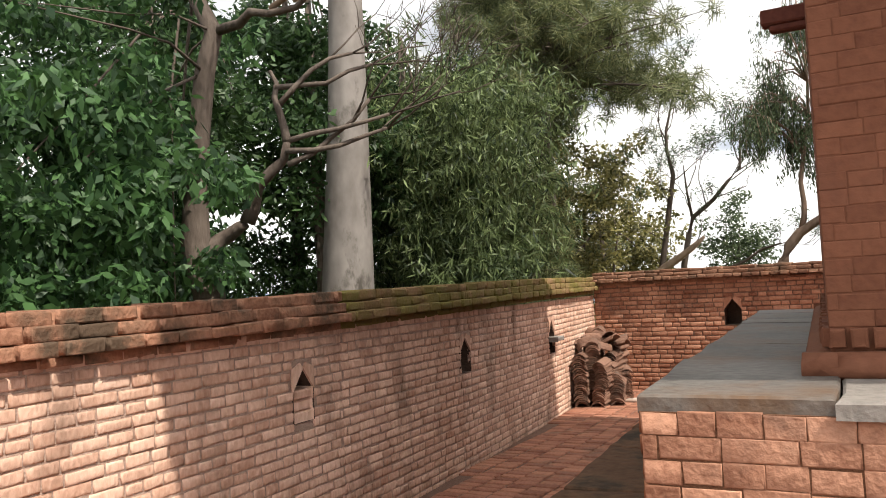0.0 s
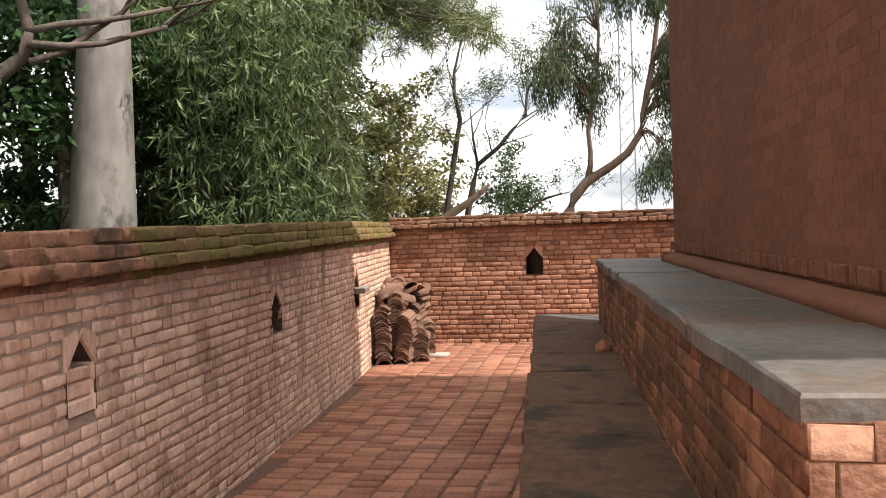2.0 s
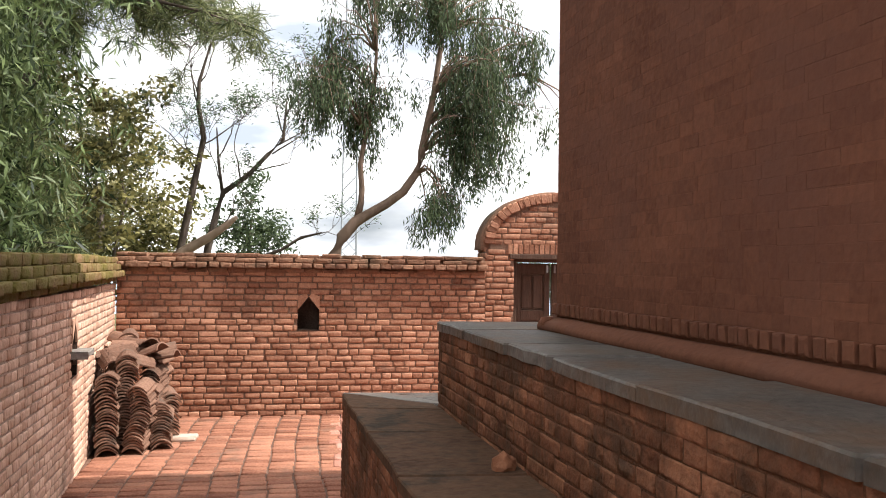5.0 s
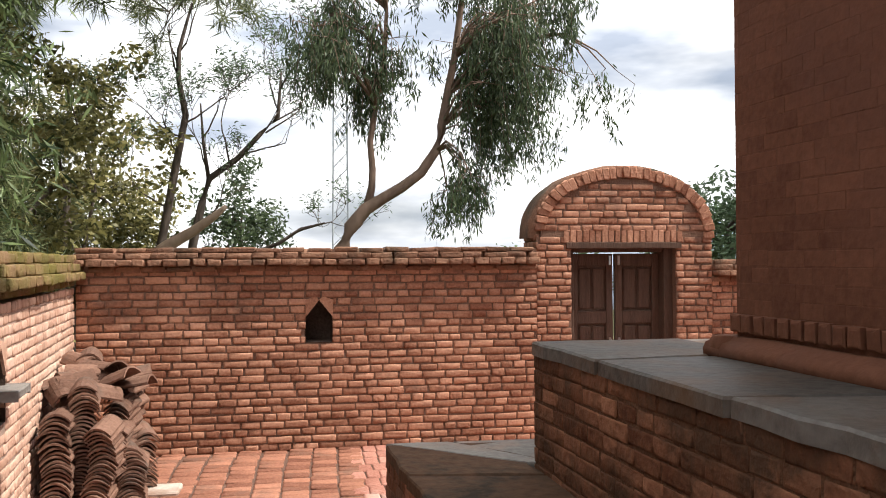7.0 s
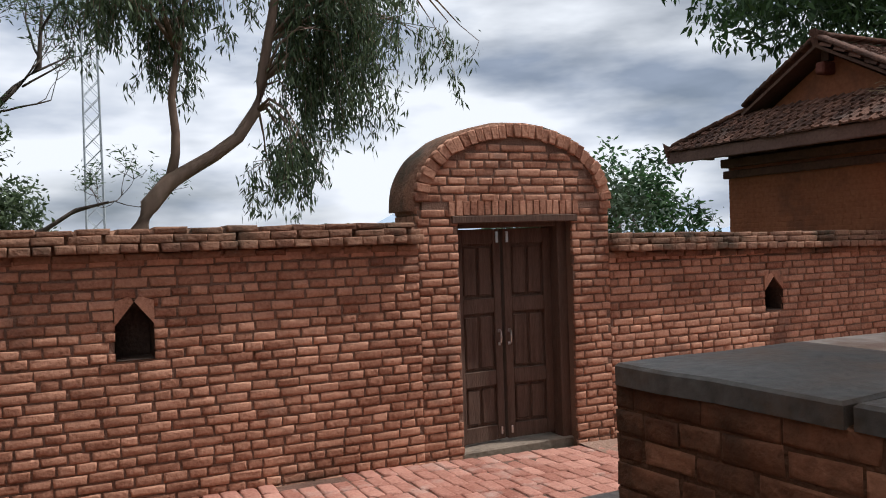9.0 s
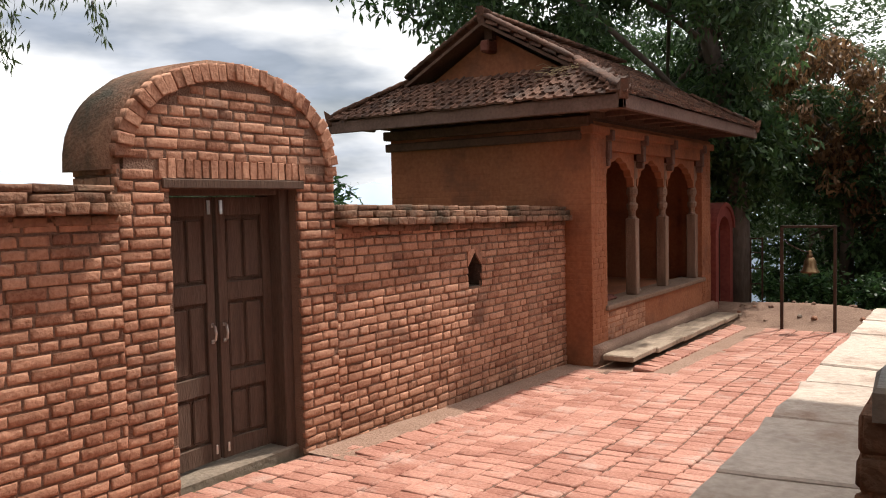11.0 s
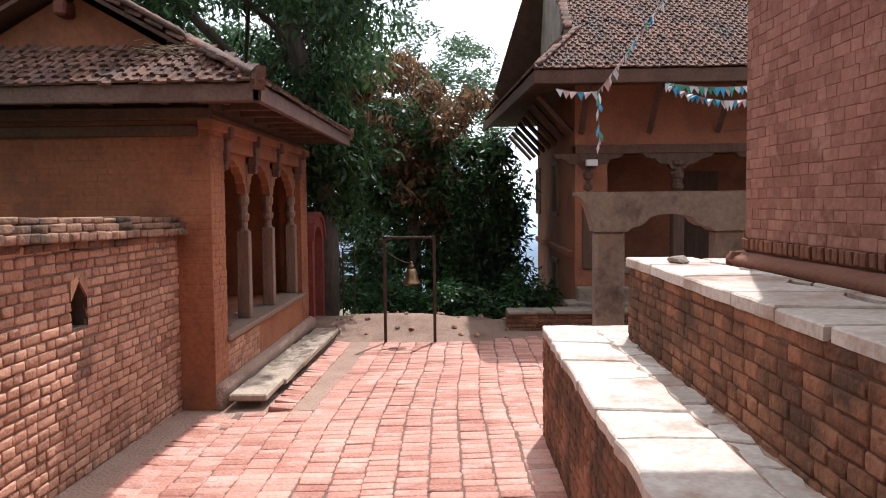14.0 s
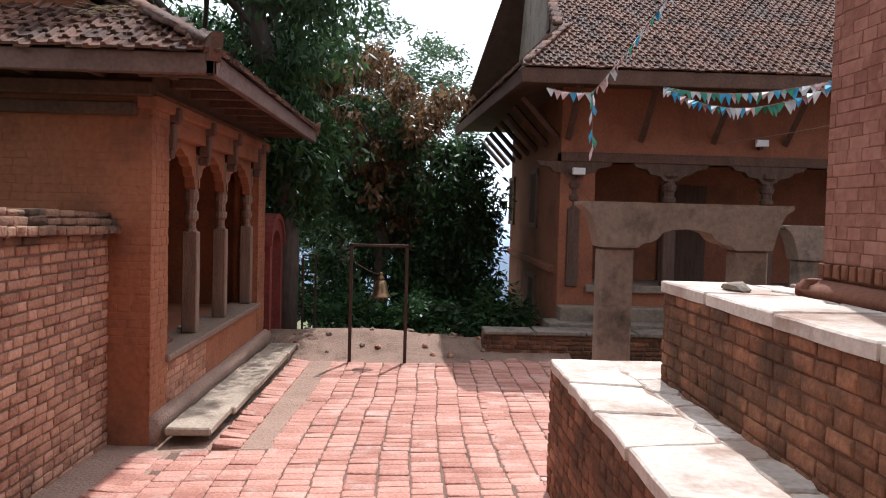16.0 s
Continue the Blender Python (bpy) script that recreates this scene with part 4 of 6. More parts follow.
roof = part("roof", boxes(((GXW, RY - 0.05, RZ - 0.18), (EX1 - 0.7, RY + 0.05, RZ - 0.06))), WOODH, house, "clay tiled skirt roof with a small gable")
SKX = 0.42 / 0.64                                  # rise of the west skirt
GZ = EZ + SKX * (GXW - EX0)
gy0, gy1 = EY0 + (GZ - EZ) / SK, EY1 - (GZ - EZ) / SK
deck = [[(EX0, EY0, EZ), (EX1, EY0, EZ), (EX1 - 0.64, gy0, GZ), (GXW, gy0, GZ)],
        [(GXW - 0.15, gy0, GZ), (EX1 - 0.64, gy0, GZ), (EX1 - 0.64, RY, RZ), (GXW - 0.15, RY, RZ)],
        [(EX1, EY1, EZ), (EX0, EY1, EZ), (GXW, gy1, GZ), (EX1 - 0.64, gy1, GZ)],
        [(EX1 - 0.64, gy1, GZ), (GXW - 0.15, gy1, GZ), (GXW - 0.15, RY, RZ), (EX1 - 0.64, RY, RZ)],
        [(EX0, EY1, EZ), (EX0, EY0, EZ), (GXW, gy0, GZ), (GXW, gy1, GZ)],
        [(EX1, EY0, EZ), (EX1, EY1, EZ), (EX1 - 0.64, gy1, GZ), (EX1 - 0.64, gy0, GZ)]]
for quad in deck:
    bm = bmesh.new()
    vs = [bm.verts.new(p) for p in quad]
    ws = [bm.verts.new((p[0], p[1], p[2] - 0.04)) for p in quad]
    bm.faces.new(vs)
    bm.faces.new(list(reversed(ws)))
    for i in range(4):
        bm.faces.new((vs[i], ws[i], ws[(i + 1) % 4], vs[(i + 1) % 4]))
    part("roof_slope", bm, WOODH, roof)
part("gable_wall", outline([(gy0 + 0.12, GZ - 0.05), (gy1 - 0.12, GZ - 0.05), (RY, RZ - 0.1)], 0.2, Matrix(((0, 0, 1, GXW + 0.1), (1, 0, 0, 0), (0, 1, 0, 0), (0, 0, 0, 1)))), PLASTER, roof, "red plastered gable")
part("ridge_beam_end", boxes(((GXW - 0.1, RY - 0.06, RZ - 0.34), (GXW + 0.15, RY + 0.06, RZ - 0.2)), bevel=0.02), WOODR, roof)
part("fascia", boxes(((EX0 - 0.03, EY0 - 0.03, EZ - 0.15), (EX0 + 0.03, EY1 + 0.03, EZ + 0.0)), bevel=0.008), WOODG, roof, "greyed brown eave board")
part("fascia", boxes(((EX0 - 0.03, EY0 - 0.03, EZ - 0.15), (EX1 + 0.03, EY0 + 0.03, EZ - 0.002)), bevel=0.008), WOODG, roof, "greyed brown eave board")
for i in range(9):
    x = EX0 + 0.3 + i * 0.6
    part("rafter", boxes(((x, EY0 + 0.04, EZ - 0.12), (x + 0.06, HY0 + 0.05, EZ - 0.045)), bevel=0.008), WOODH, roof)
for i in range(7):
    y = EY0 + 0.35 + i * 0.52
    part("rafter", boxes(((EX0 + 0.04, y, EZ - 0.12), (HX0, y + 0.06, EZ - 0.045)), bevel=0.008), WOODH, roof)
TA, TU = 0.115, 0.105
roof_tiles("front", (EX0 - 0.04, EY0 - 0.06, EZ + 0.0), (1, 0, 0), (0, 1, SK), 48, 21, TA, TU,
           lambda p, j: p.x > EX0 - 0.05 + max(0, p.y - EY0) * (SK / SKX) * (1 if p.z < GZ else 0) + (0.55 if p.z >= GZ else 0) and p.x < EX1 + 0.03 and p.y < RY, 4, roof, 300)
roof_tiles("west", (EX0 - 0.06, EY1 + 0.04, EZ + 0.0), (0, -1, 0), (1, 0, SKX), 34, 7, TA, TU,
           lambda p, j: EY0 + max(0, p.x - EX0) * (SKX / SK) - 0.05 < p.y < EY1 - max(0, p.x - EX0) * (SKX / SK) + 0.05, 5, roof, 230)
cap_me = unit_brick("hip_tile", (0.2, 0.13, 0.05), TILE, 0.008, 9, 0.02)


def caps(p, q, n):
    p, q = Vector(p), Vector(q)
    d = (q - p).normalized()
    s = d.cross(Vector((0, 0, 1))).normalized()
    up = s.cross(d)
    for i in range(n):
        c = p.lerp(q, (i + 0.2) / n)
        m = Matrix(((d.x, s.x, up.x, c.x), (d.y, s.y, up.y, c.y), (d.z, s.z, up.z, c.z + 0.02), (0, 0, 0, 1))) @ Matrix.Rotation(radians(-5), 4, "Y") @ Matrix.Translation((0, -0.065, 0.0))
        piece("hip_tile", cap_me, roof, m)


caps((EX0, EY0, EZ + 0.02), (GXW, gy0, GZ + 0.03), 7)
caps((GXW - 0.1, gy0, GZ + 0.04), (GXW - 0.1, RY, RZ + 0.04), 10)
caps((EX0, EY1, EZ + 0.02), (GXW, gy1, GZ + 0.03), 7)
caps((GXW - 0.1, gy1, GZ + 0.04), (GXW - 0.1, RY, RZ + 0.04), 10)
caps((GXW - 0.1, RY, RZ + 0.06), (EX1 - 0.6, RY, RZ + 0.06), 26)
caps((EX1, EY0, EZ + 0.02), (EX1 - 0.64, gy0, GZ + 0.03), 6)
for x, y, z, tx, ty in ((EX0, EY0, EZ, -1, -1), (EX1, EY0, EZ, 1, -1), (EX0, EY1, EZ, -1, 1), (GXW - 0.1, RY, RZ + 0.04, -1, 0)):
    d = Vector((tx, ty, 0)).normalized()
    s = Vector((-d.y, d.x, 0))
    m = Matrix(((d.x, 0, s.x, x), (d.y, 0, s.y, y), (0, 1, 0, z), (0, 0, 0, 1)))
    part("corner_finial", outline([(-0.12, -0.06), (0.05, -0.06), (0.075, 0.06), (0.09, 0.13), (0.04, 0.1), (-0.02, 0.05), (-0.12, 0.05)], 0.09, m @ Matrix.Translation((0, 0, -0.045))), TILE, roof, "upturned clay corner tile")

straw = tagged(thing("dry_straw", at=(6.4, 10.1, 3.0)), "tuft of dry straw caught on the roof tiles", "straw", kind="stuff")
STRAW = material("dry straw", (0.3, 0.22, 0.12), (0.55, 0.43, 0.27), fine=20, coarse=5, bump=0.1)
r = random.Random(77)
bm = bmesh.new()
for i in range(46):
    y = r.gauss(gy0 + 0.1, 0.13)
    x = r.gauss(GXW - 0.2, 0.07)
    z = EZ + SKX * (x - EX0) + 0.05 + r.uniform(0, 0.04)
    a = r.uniform(0, 6.28)
    d = Vector((math.cos(a) * 0.5, math.sin(a), r.uniform(-0.1, 0.3))) * r.uniform(0.06, 0.16)
    p = Vector((x, y, z))
    tubes = [p - d, p + Vector((0, 0, r.uniform(0, 0.03))), p + d + Vector((0, 0, r.uniform(-0.03, 0.02)))]
    q = [bm.verts.new(v + Vector((0, 0, s2))) for v in tubes for s2 in (-0.0025, 0.0025)]
    bm.faces.new((q[0], q[2], q[3], q[1]))
    bm.faces.new((q[2], q[4], q[5], q[3]))
part("straw", bm, STRAW, straw)

for x, y, w, d, h, col, nm, lab in ((7.35, 10.42, 0.26, 0.16, 0.035, WOODR, "folded_cloth", "folded dark red cloth lying on the wooden sill"),
                                    (8.3, 10.45, 0.2, 0.14, 0.03, SLATE, "folded_paper", "pale folded papers lying on the wooden sill")):
    t = tagged(thing(nm, at=(x, y, sill)), lab, "cloth" if col is WOODR else "paper")
    part("sheet", boxes(((x - w / 2, y - d / 2, sill), (x + w / 2, y + d / 2, sill + h)), bevel=0.012), col, t)
    part("fold", boxes(((x - w / 3, y - d / 3, sill + h), (x + w / 2.5, y + d / 2.5, sill + h + 0.02)), bevel=0.008), col, t)

# ---- red arched shrine gate and water tank beyond the house ----
REDP = material("red painted plaster", (0.11, 0.024, 0.02), (0.25, 0.065, 0.05), fine=20, coarse=4, bump=0.3)
arch = tagged(thing("red_arch_gate", at=(11.5, 10.2, 0)), "small red painted arched gateway beside the house", "gateway")
AF = upright((11.02, 10.2), (12.1, 10.2))
angs = [math.pi * i / 14 for i in range(15)]
out = [(0.0, -0.3), (0.0, 0.5)] + [(0.5 - 0.5 * math.cos(q), 1.15 + 0.36 * math.sin(q)) for q in angs] + [(1.0, 0.5), (1.0, -0.3)]
inn = [(0.16, -0.3), (0.16, 0.5)] + [(0.5 - 0.34 * math.cos(q), 1.05 + 0.3 * math.sin(q)) for q in angs] + [(0.84, 0.5), (0.84, -0.3)]
part("arch_frame", band(inn, out, 0.3, AF @ Matrix.Translation((0, 0, -0.25))), REDP, arch)
part("arch_cap", band([(0.5 - 0.49 * math.cos(q), 1.15 + 0.35 * math.sin(q)) for q in angs], [(0.5 - 0.56 * math.cos(q), 1.15 + 0.42 * math.sin(q)) for q in angs], 0.36, AF @ Matrix.Translation((0, 0, -0.28))), REDP, arch, "scalloped red cap")
for i in range(6):
    part("iron_bar", boxes(((0.2 + i * 0.12, -0.2, -0.12), (0.215 + i * 0.12, 1.25, -0.105)), m=AF), IRON, arch)
GREENP = material("green plastic", (0.015, 0.13, 0.09), (0.03, 0.22, 0.15), fine=10, coarse=2, bump=0.05, rough=0.45)
tank = tagged(thing("water_tank", at=(13.4, 11.3, 0)), "green plastic water tank on a stand behind the trees", "water tank")
part("tank_body", lathe([(0.62, 0.5), (0.65, 0.6), (0.65, 0.85), (0.63, 0.88), (0.65, 0.91), (0.65, 1.2), (0.63, 1.23), (0.65, 1.26), (0.65, 1.5), (0.55, 1.7), (0.25, 1.82), (0.22, 1.9), (0.0, 1.9)], 24, Matrix.Translation((13.4, 11.3, 0.1))), GREENP, tank, smooth=True)
part("tank_stand", lathe([(0.7, -0.9), (0.7, 0.6)], 12, Matrix.Translation((13.4, 11.3, 0))), STONE, tank)

# ---- bell on its frame ----
bell_frame = tagged(thing("bell_stand", at=(10.17, 8.68, -0.2)), "dark iron stand of two square posts and a crossbar", "bell stand")
for y in (9.02, 8.35):
    part("post", boxes(((10.15, y - 0.02, -0.35), (10.19, y + 0.02, 1.24)), bevel=0.004), IRON, bell_frame)
part("crossbar", boxes(((10.15, 8.33, 1.21), (10.19, 9.04, 1.243)), bevel=0.004), IRON, bell_frame)
bell = tagged(thing("bell", at=(10.17, 8.66, 0.6)), "small brass temple bell hanging from an iron bar", "bell")
bp = [(0.125, 0.0), (0.12, 0.02), (0.1, 0.04), (0.085, 0.09), (0.075, 0.16), (0.055, 0.2), (0.02, 0.215), (0.0, 0.216)]
part("bell_body", lathe([(0.105, 0.004)] + bp, 20, Matrix.Translation((10.17, 8.66, 0.6))), BRASS, bell, smooth=True)
part("crown", lathe([(0.03, 0.0), (0.045, 0.02), (0.03, 0.045), (0.018, 0.06), (0.03, 0.08), (0.0, 0.1)], 12, Matrix.Translation((10.17, 8.66, 0.81))), BRASS, bell, smooth=True)
part("clapper", lathe([(0.0, -0.05), (0.022, -0.035), (0.022, -0.015), (0.006, 0.0), (0.006, 0.1)], 8, Matrix.Translation((10.17, 8.66, 0.6))), IRON, bell)


def tube(path, radii, sides=6, bm=None):
    """A tapering tube through a list of points."""
    bm = bm or bmesh.new()
    rings = []
    for i, p in enumerate(path):
        p = Vector(p)
        d = (Vector(path[min(i + 1, len(path) - 1)]) - Vector(path[max(i - 1, 0)])).normalized()
        s = d.cross(Vector((0.13, 0.21, 1)) if abs(d.z) < 0.95 else Vector((1, 0.1, 0))).normalized()
        t = d.cross(s)
        rings.append([bm.verts.new(p + (s * math.cos(2 * math.pi * k / sides) + t * math.sin(2 * math.pi * k / sides)) * radii[i]) for k in range(sides)])
    for a, b in zip(rings, rings[1:]):
        for k in range(sides):
            bm.faces.new((a[k], a[(k + 1) % sides], b[(k + 1) % sides], b[k]))
    bm.faces.new(rings[0])
    bm.faces.new(rings[-1])
    return bm


part("hanger", tube([(10.17, 8.66, 0.9), (10.17, 8.66, 1.2)], [0.004, 0.004], 5), IRON, bell)
part("chain", tube([(10.17, 9.0, 1.06), (10.17, 8.93, 0.985), (10.17, 8.83, 0.93), (10.17, 8.74, 0.89), (10.17, 8.67, 0.88)], [0.008] * 5, 6), IRON, bell, "slack iron chain")
ladder = tagged(thing("iron_trestle", at=(11.9, 9.75, 0.1)), "small dark iron trestle standing by a tree", "trestle")
for x, y in ((11.9, 9.66), (11.9, 9.84)):
    part("upright", tube([(x, y, -0.1), (x, y, 1.0)], [0.015, 0.015], 6), IRON, ladder)
for z in (0.25, 0.5, 0.75, 0.98):
    part("rung", tube([(11.9, 9.66, z), (11.9, 9.84, z)], [0.01, 0.01], 6), IRON, ladder)

# ---- stone trilithon beside the plinth ----
def stone_gate(x, y0, y1, top, scale, label):
    t = tagged(thing("stone_lintel_frame", at=(x, (y0 + y1) / 2, 0)), label, "stone frame", "stone frames by the plinth")
    m = Matrix(((0, 0, 1, x), (-1, 0, 0, y0), (0, 1, 0, 0), (0, 0, 0, 1)))
    W = y0 - y1
    s = W / 1.81
    half = [(0.0, 0.0), (0.0, -0.03), (0.06, -0.07), (0.11, -0.16), (0.14, -0.26), (0.17, -0.38), (0.49, -0.385), (0.53, -0.345), (0.6, -0.335), (0.66, -0.3), (0.7, -0.25), (0.78, -0.225), (0.905, -0.215)]
    pts = [(u * s, top + v * scale) for u, v in half] + [(W - u * s, top + v * scale) for u, v in reversed(half[:-1])]
    part("lintel", band(pts[1:-1], top, 0.3, m @ Matrix.Translation((0, 0, -0.15))), STONE, t, "carved grey stone lintel with a cusped arch")
    for a in (0.19 * s, W - 0.47 * s):
        bm = bmesh.new()
        block(bm, (a, -0.4, -0.12), (a + 0.28 * s, top - 0.385 * scale, 0.12), 0.02, m)
        part("pillar", bm, STONE, t)


stone_gate(7.25, 6.87, 5.06, 1.775, 1.0, "grey stone frame of two pillars and a carved lintel")
stone_gate(9.4, 4.15, 2.4, 1.6, 1.0, "further grey stone frame of two pillars and a carved lintel")

# ---- loose stones on the ledge ----
def rock(name, at, size, mat, label, cat, seed):
    bm = bmesh.new()
    bmesh.ops.create_icosphere(bm, subdivisions=2, radius=1)
    for v in bm.verts:
        k = 1 + 0.35 * noise.noise(v.co * 1.3 + Vector((seed, 0, 0)))
        v.co = Vector((v.co.x * size[0] * k, v.co.y * size[1] * k, max(-0.3, v.co.z) * size[2] * k)) + Vector(at) + Vector((0, 0, size[2] * 0.3))
    ob = part(name, bm, mat, None, smooth=False)
    return tagged(ob, label, cat)


rock("broken_brick", (-0.15, 5.1, L1Z), (0.06, 0.05, 0.06), LEDGEB, "broken dark red brick lump on the lower ledge", "brick", 1)
rock("stone", (4.35, 6.62, L2Z), (0.1, 0.065, 0.04), STONE, "rounded reddish stone lying on the upper ledge", "stone", 2)
rr = random.Random(17)
for i in range(26):
    x, y = rr.uniform(10.4, 12.0), rr.uniform(7.2, 9.9)
    s = rr.uniform(0.02, 0.06)
    tagged(rock("rubble", (x, y, bank_z(x, y) - 0.005), (s, s * rr.uniform(0.6, 1), s * 0.7), rr.choice((STONE, BRICK, DIRT)), "small lump of rubble on the dry earth", "rubble", i), group="rubble on the bank")

# ---- stacked roof tiles in the corner ----
pile = tagged(thing("tile_pile", at=(-2.55, 9.3, 0)), "tall untidy stack of old curved clay roof tiles", "tile stack")


def curved_tile(seed):
    r = random.Random(seed)
    bm = bmesh.new()
    n, L, w, th = 6, 0.24, 0.18, 0.014
    up, lo = [], []
    for j in range(2):
        for i in range(n + 1):
            t = i / n - 0.5
            z = 0.055 * (1 - (2 * t) ** 2)
            p = Vector((t * w * (1 - 0.12 * j), j * L, z))
            up.append(bm.verts.new(p + Vector((0, 0, th))))
            lo.append(bm.verts.new(p))
    k = n + 1
    for i in range(n):
        bm.faces.new((up[i], up[i + 1], up[k + i + 1], up[k + i]))
        bm.faces.new((lo[i + 1], lo[i], lo[k + i], lo[k + i + 1]))
        bm.faces.new((up[i + 1], up[i], lo[i], lo[i + 1]))
        bm.faces.new((up[k + i], up[k + i + 1], lo[k + i + 1], lo[k + i]))
    bm.faces.new((up[0], up[k], lo[k], lo[0]))
    bm.faces.new((up[n], lo[n], lo[k + n], up[k + n]))
    bmesh.ops.recalc_face_normals(bm, faces=bm.faces)
    me = bpy.data.meshes.new("roof_tile")
    bm.to_mesh(me)
    bm.free()
    me.materials.append(TILEP)
    return me


TILEP = material("stacked clay tile", (0.085, 0.045, 0.031), (0.25, 0.14, 0.098), fine=40, coarse=3, bump=0.4, pieces=0.6,
                 stain=(0.1, 0.075, 0.06), stain_scale=5, stain_lo=0.52, stain_hi=0.7)
tiles = [curved_tile(i) for i in range(2)]
r = random.Random(44)
# upright bundles lean on the walls, tiles lie nested one above another
for cx, cy, h, turn, lean in ((-2.70, 8.85, 0.66, 8, 4), (-2.5, 8.9, 0.55, -4, 6), (-2.3, 9.1, 0.38, 12, 5), (-2.44, 9.1, 0.5, -4, 6), (-2.66, 9.08, 0.82, 14, 5), (-2.72, 9.3, 0.80, 20, 3), (-2.46, 9.36, 0.62, -12, 5), (-2.78, 9.62, 0.95, 10, 3), (-2.5, 9.66, 0.72, -18, 6), (-2.28, 9.5, 0.40, 30, 5)):
    z = 0.02
    dx = dy = 0.0
    while z < h:
        dx += r.uniform(-0.012, 0.012)
        dy += r.uniform(-0.01, 0.012)
        m = Matrix.Translation((cx + dx, cy + dy - 0.13, z)) @ Matrix.Rotation(radians(turn + r.uniform(-9, 9)), 4, "Z") @ Matrix.Rotation(radians(lean + r.uniform(-4, 6)), 4, "X") @ Matrix.Rotation(radians(r.uniform(-9, 9)), 4, "Y")
        piece("roof_tile", r.choice(tiles), pile, m)
        z += r.uniform(0.021, 0.03)
for i in range(16):
    cx, cy = r.uniform(-2.85, -2.45), r.uniform(9.0, 9.7)
    hh = 0.78 + 0.2 * (cy - 9.0) - max(0.0, (cx + 2.6)) * 0.9
    m = Matrix.Translation((cx, cy, hh)) @ Euler((radians(r.uniform(-25, 25)), radians(r.uniform(-25, 25)), radians(r.uniform(0, 360)))).to_matrix().to_4x4()
    piece("roof_tile", r.choice(tiles), pile, m)
tagged(part("flat_stone", boxes(((-2.3, 9.25, 0.0), (-2.05, 9.5, 0.05)), bevel=0.012), SLATE, None), "flat grey stone lying beside the tile stack", "stone")


# ---- monastery building ----
hall = tagged(thing("monastery_hall", at=(14, 4, 0)), "large orange clay hall with carved veranda columns and tiled roof", "building")
BX0, BX1, BY1, BY0 = 12.0, 18.2, 6.2, -4.0        # front, rear, north face, south end
part("north_wall", boxes(((BX0 + 0.35, BY1 - 0.4, -1.6), (BX1, BY1, 4.2))), HALLP, hall)
BF = Matrix(((0, 0, -1, BX0), (-1, 0, 0, BY1), (0, 1, 0, 0), (0, 0, 0, 1)))     # u runs south along the front, w towards the court
for nm, a, b, v0, v1, d0, d1 in (("corner_pier", 0, 0.5, -0.4, 4.2, -0.4, 0), ("parapet", 0.5, 10, -0.4, 0.62, -0.4, 0), ("upper_wall", 0.5, 10, 2.42, 4.2, -0.4, 0), ("inner_wall", 0.5, 10, -0.4, 4.2, -2.2, -1.9)):
    part(nm, boxes(((a, v0, d0), (b, v1, d1)), m=BF), HALLP, hall)
part("veranda_floor", boxes(((0.5, 0.3, -1.9), (10, 0.6, -0.4)), m=BF), STONE, hall)
part("veranda_ceiling", boxes(((0.5, 2.6, -1.9), (10, 2.7, -0.4)), m=BF), WOODH, hall)
part("string_course", boxes(((BX0 + 0.3, BY1 - 0.02, 0.78), (BX1, BY1 + 0.06, 0.9)), bevel=0.02), HALLP, hall)
for u in (0.2, 1.6, 3.03, 4.45, 5.9, 7.3):
    c = part("column", boxes(((u - 0.09, 0.62, -0.16), (u + 0.09, 1.75, 0.03)), bevel=0.015, m=BF), WOOD, hall, "dark carved wooden veranda column")
    m = BF @ Matrix.Translation((u, 1.75, -0.065)) @ Matrix.Rotation(-math.pi / 2, 4, "X")
    part("turned_shaft", lathe([(0.1, 0), (0.07, 0.04), (0.07, 0.1), (0.1, 0.13), (0.1, 0.18), (0.075, 0.21), (0.075, 0.27), (0.1, 0.3), (0.11, 0.36), (0.08, 0.4), (0.08, 0.46), (0.13, 0.5), (0.13, 0.56)], 12, m), WOOD, c)
    part("bracket_capital", band([(u - 0.55, 2.418), (u - 0.5, 2.36), (u - 0.36, 2.34), (u - 0.3, 2.27), (u - 0.16, 2.25), (u - 0.1, 2.18), (u + 0.1, 2.18), (u + 0.16, 2.25), (u + 0.3, 2.27), (u + 0.36, 2.34), (u + 0.5, 2.36), (u + 0.55, 2.418)], 2.422, 0.14, BF @ Matrix.Translation((0, 0, -0.13))), WOOD, c, "weathered wooden bracket capital")
part("sill_beam", boxes(((0.4, 0.55, -0.4), (10, 0.66, 0.06)), bevel=0.012, m=BF), STONE, hall)
part("lintel_beam", boxes(((0, 2.42, -0.3), (10, 2.56, 0.03)), bevel=0.012, m=BF), WOODH, hall)
for lo, hi in (((-0.2, -0.5, 0.0), (10, 0.16, 0.55)), ((0.0, -0.5, 0.0), (10, 0.36, 0.28))):
    part("plinth_step", boxes((lo, hi), bevel=0.015, m=BF), STONE, hall)
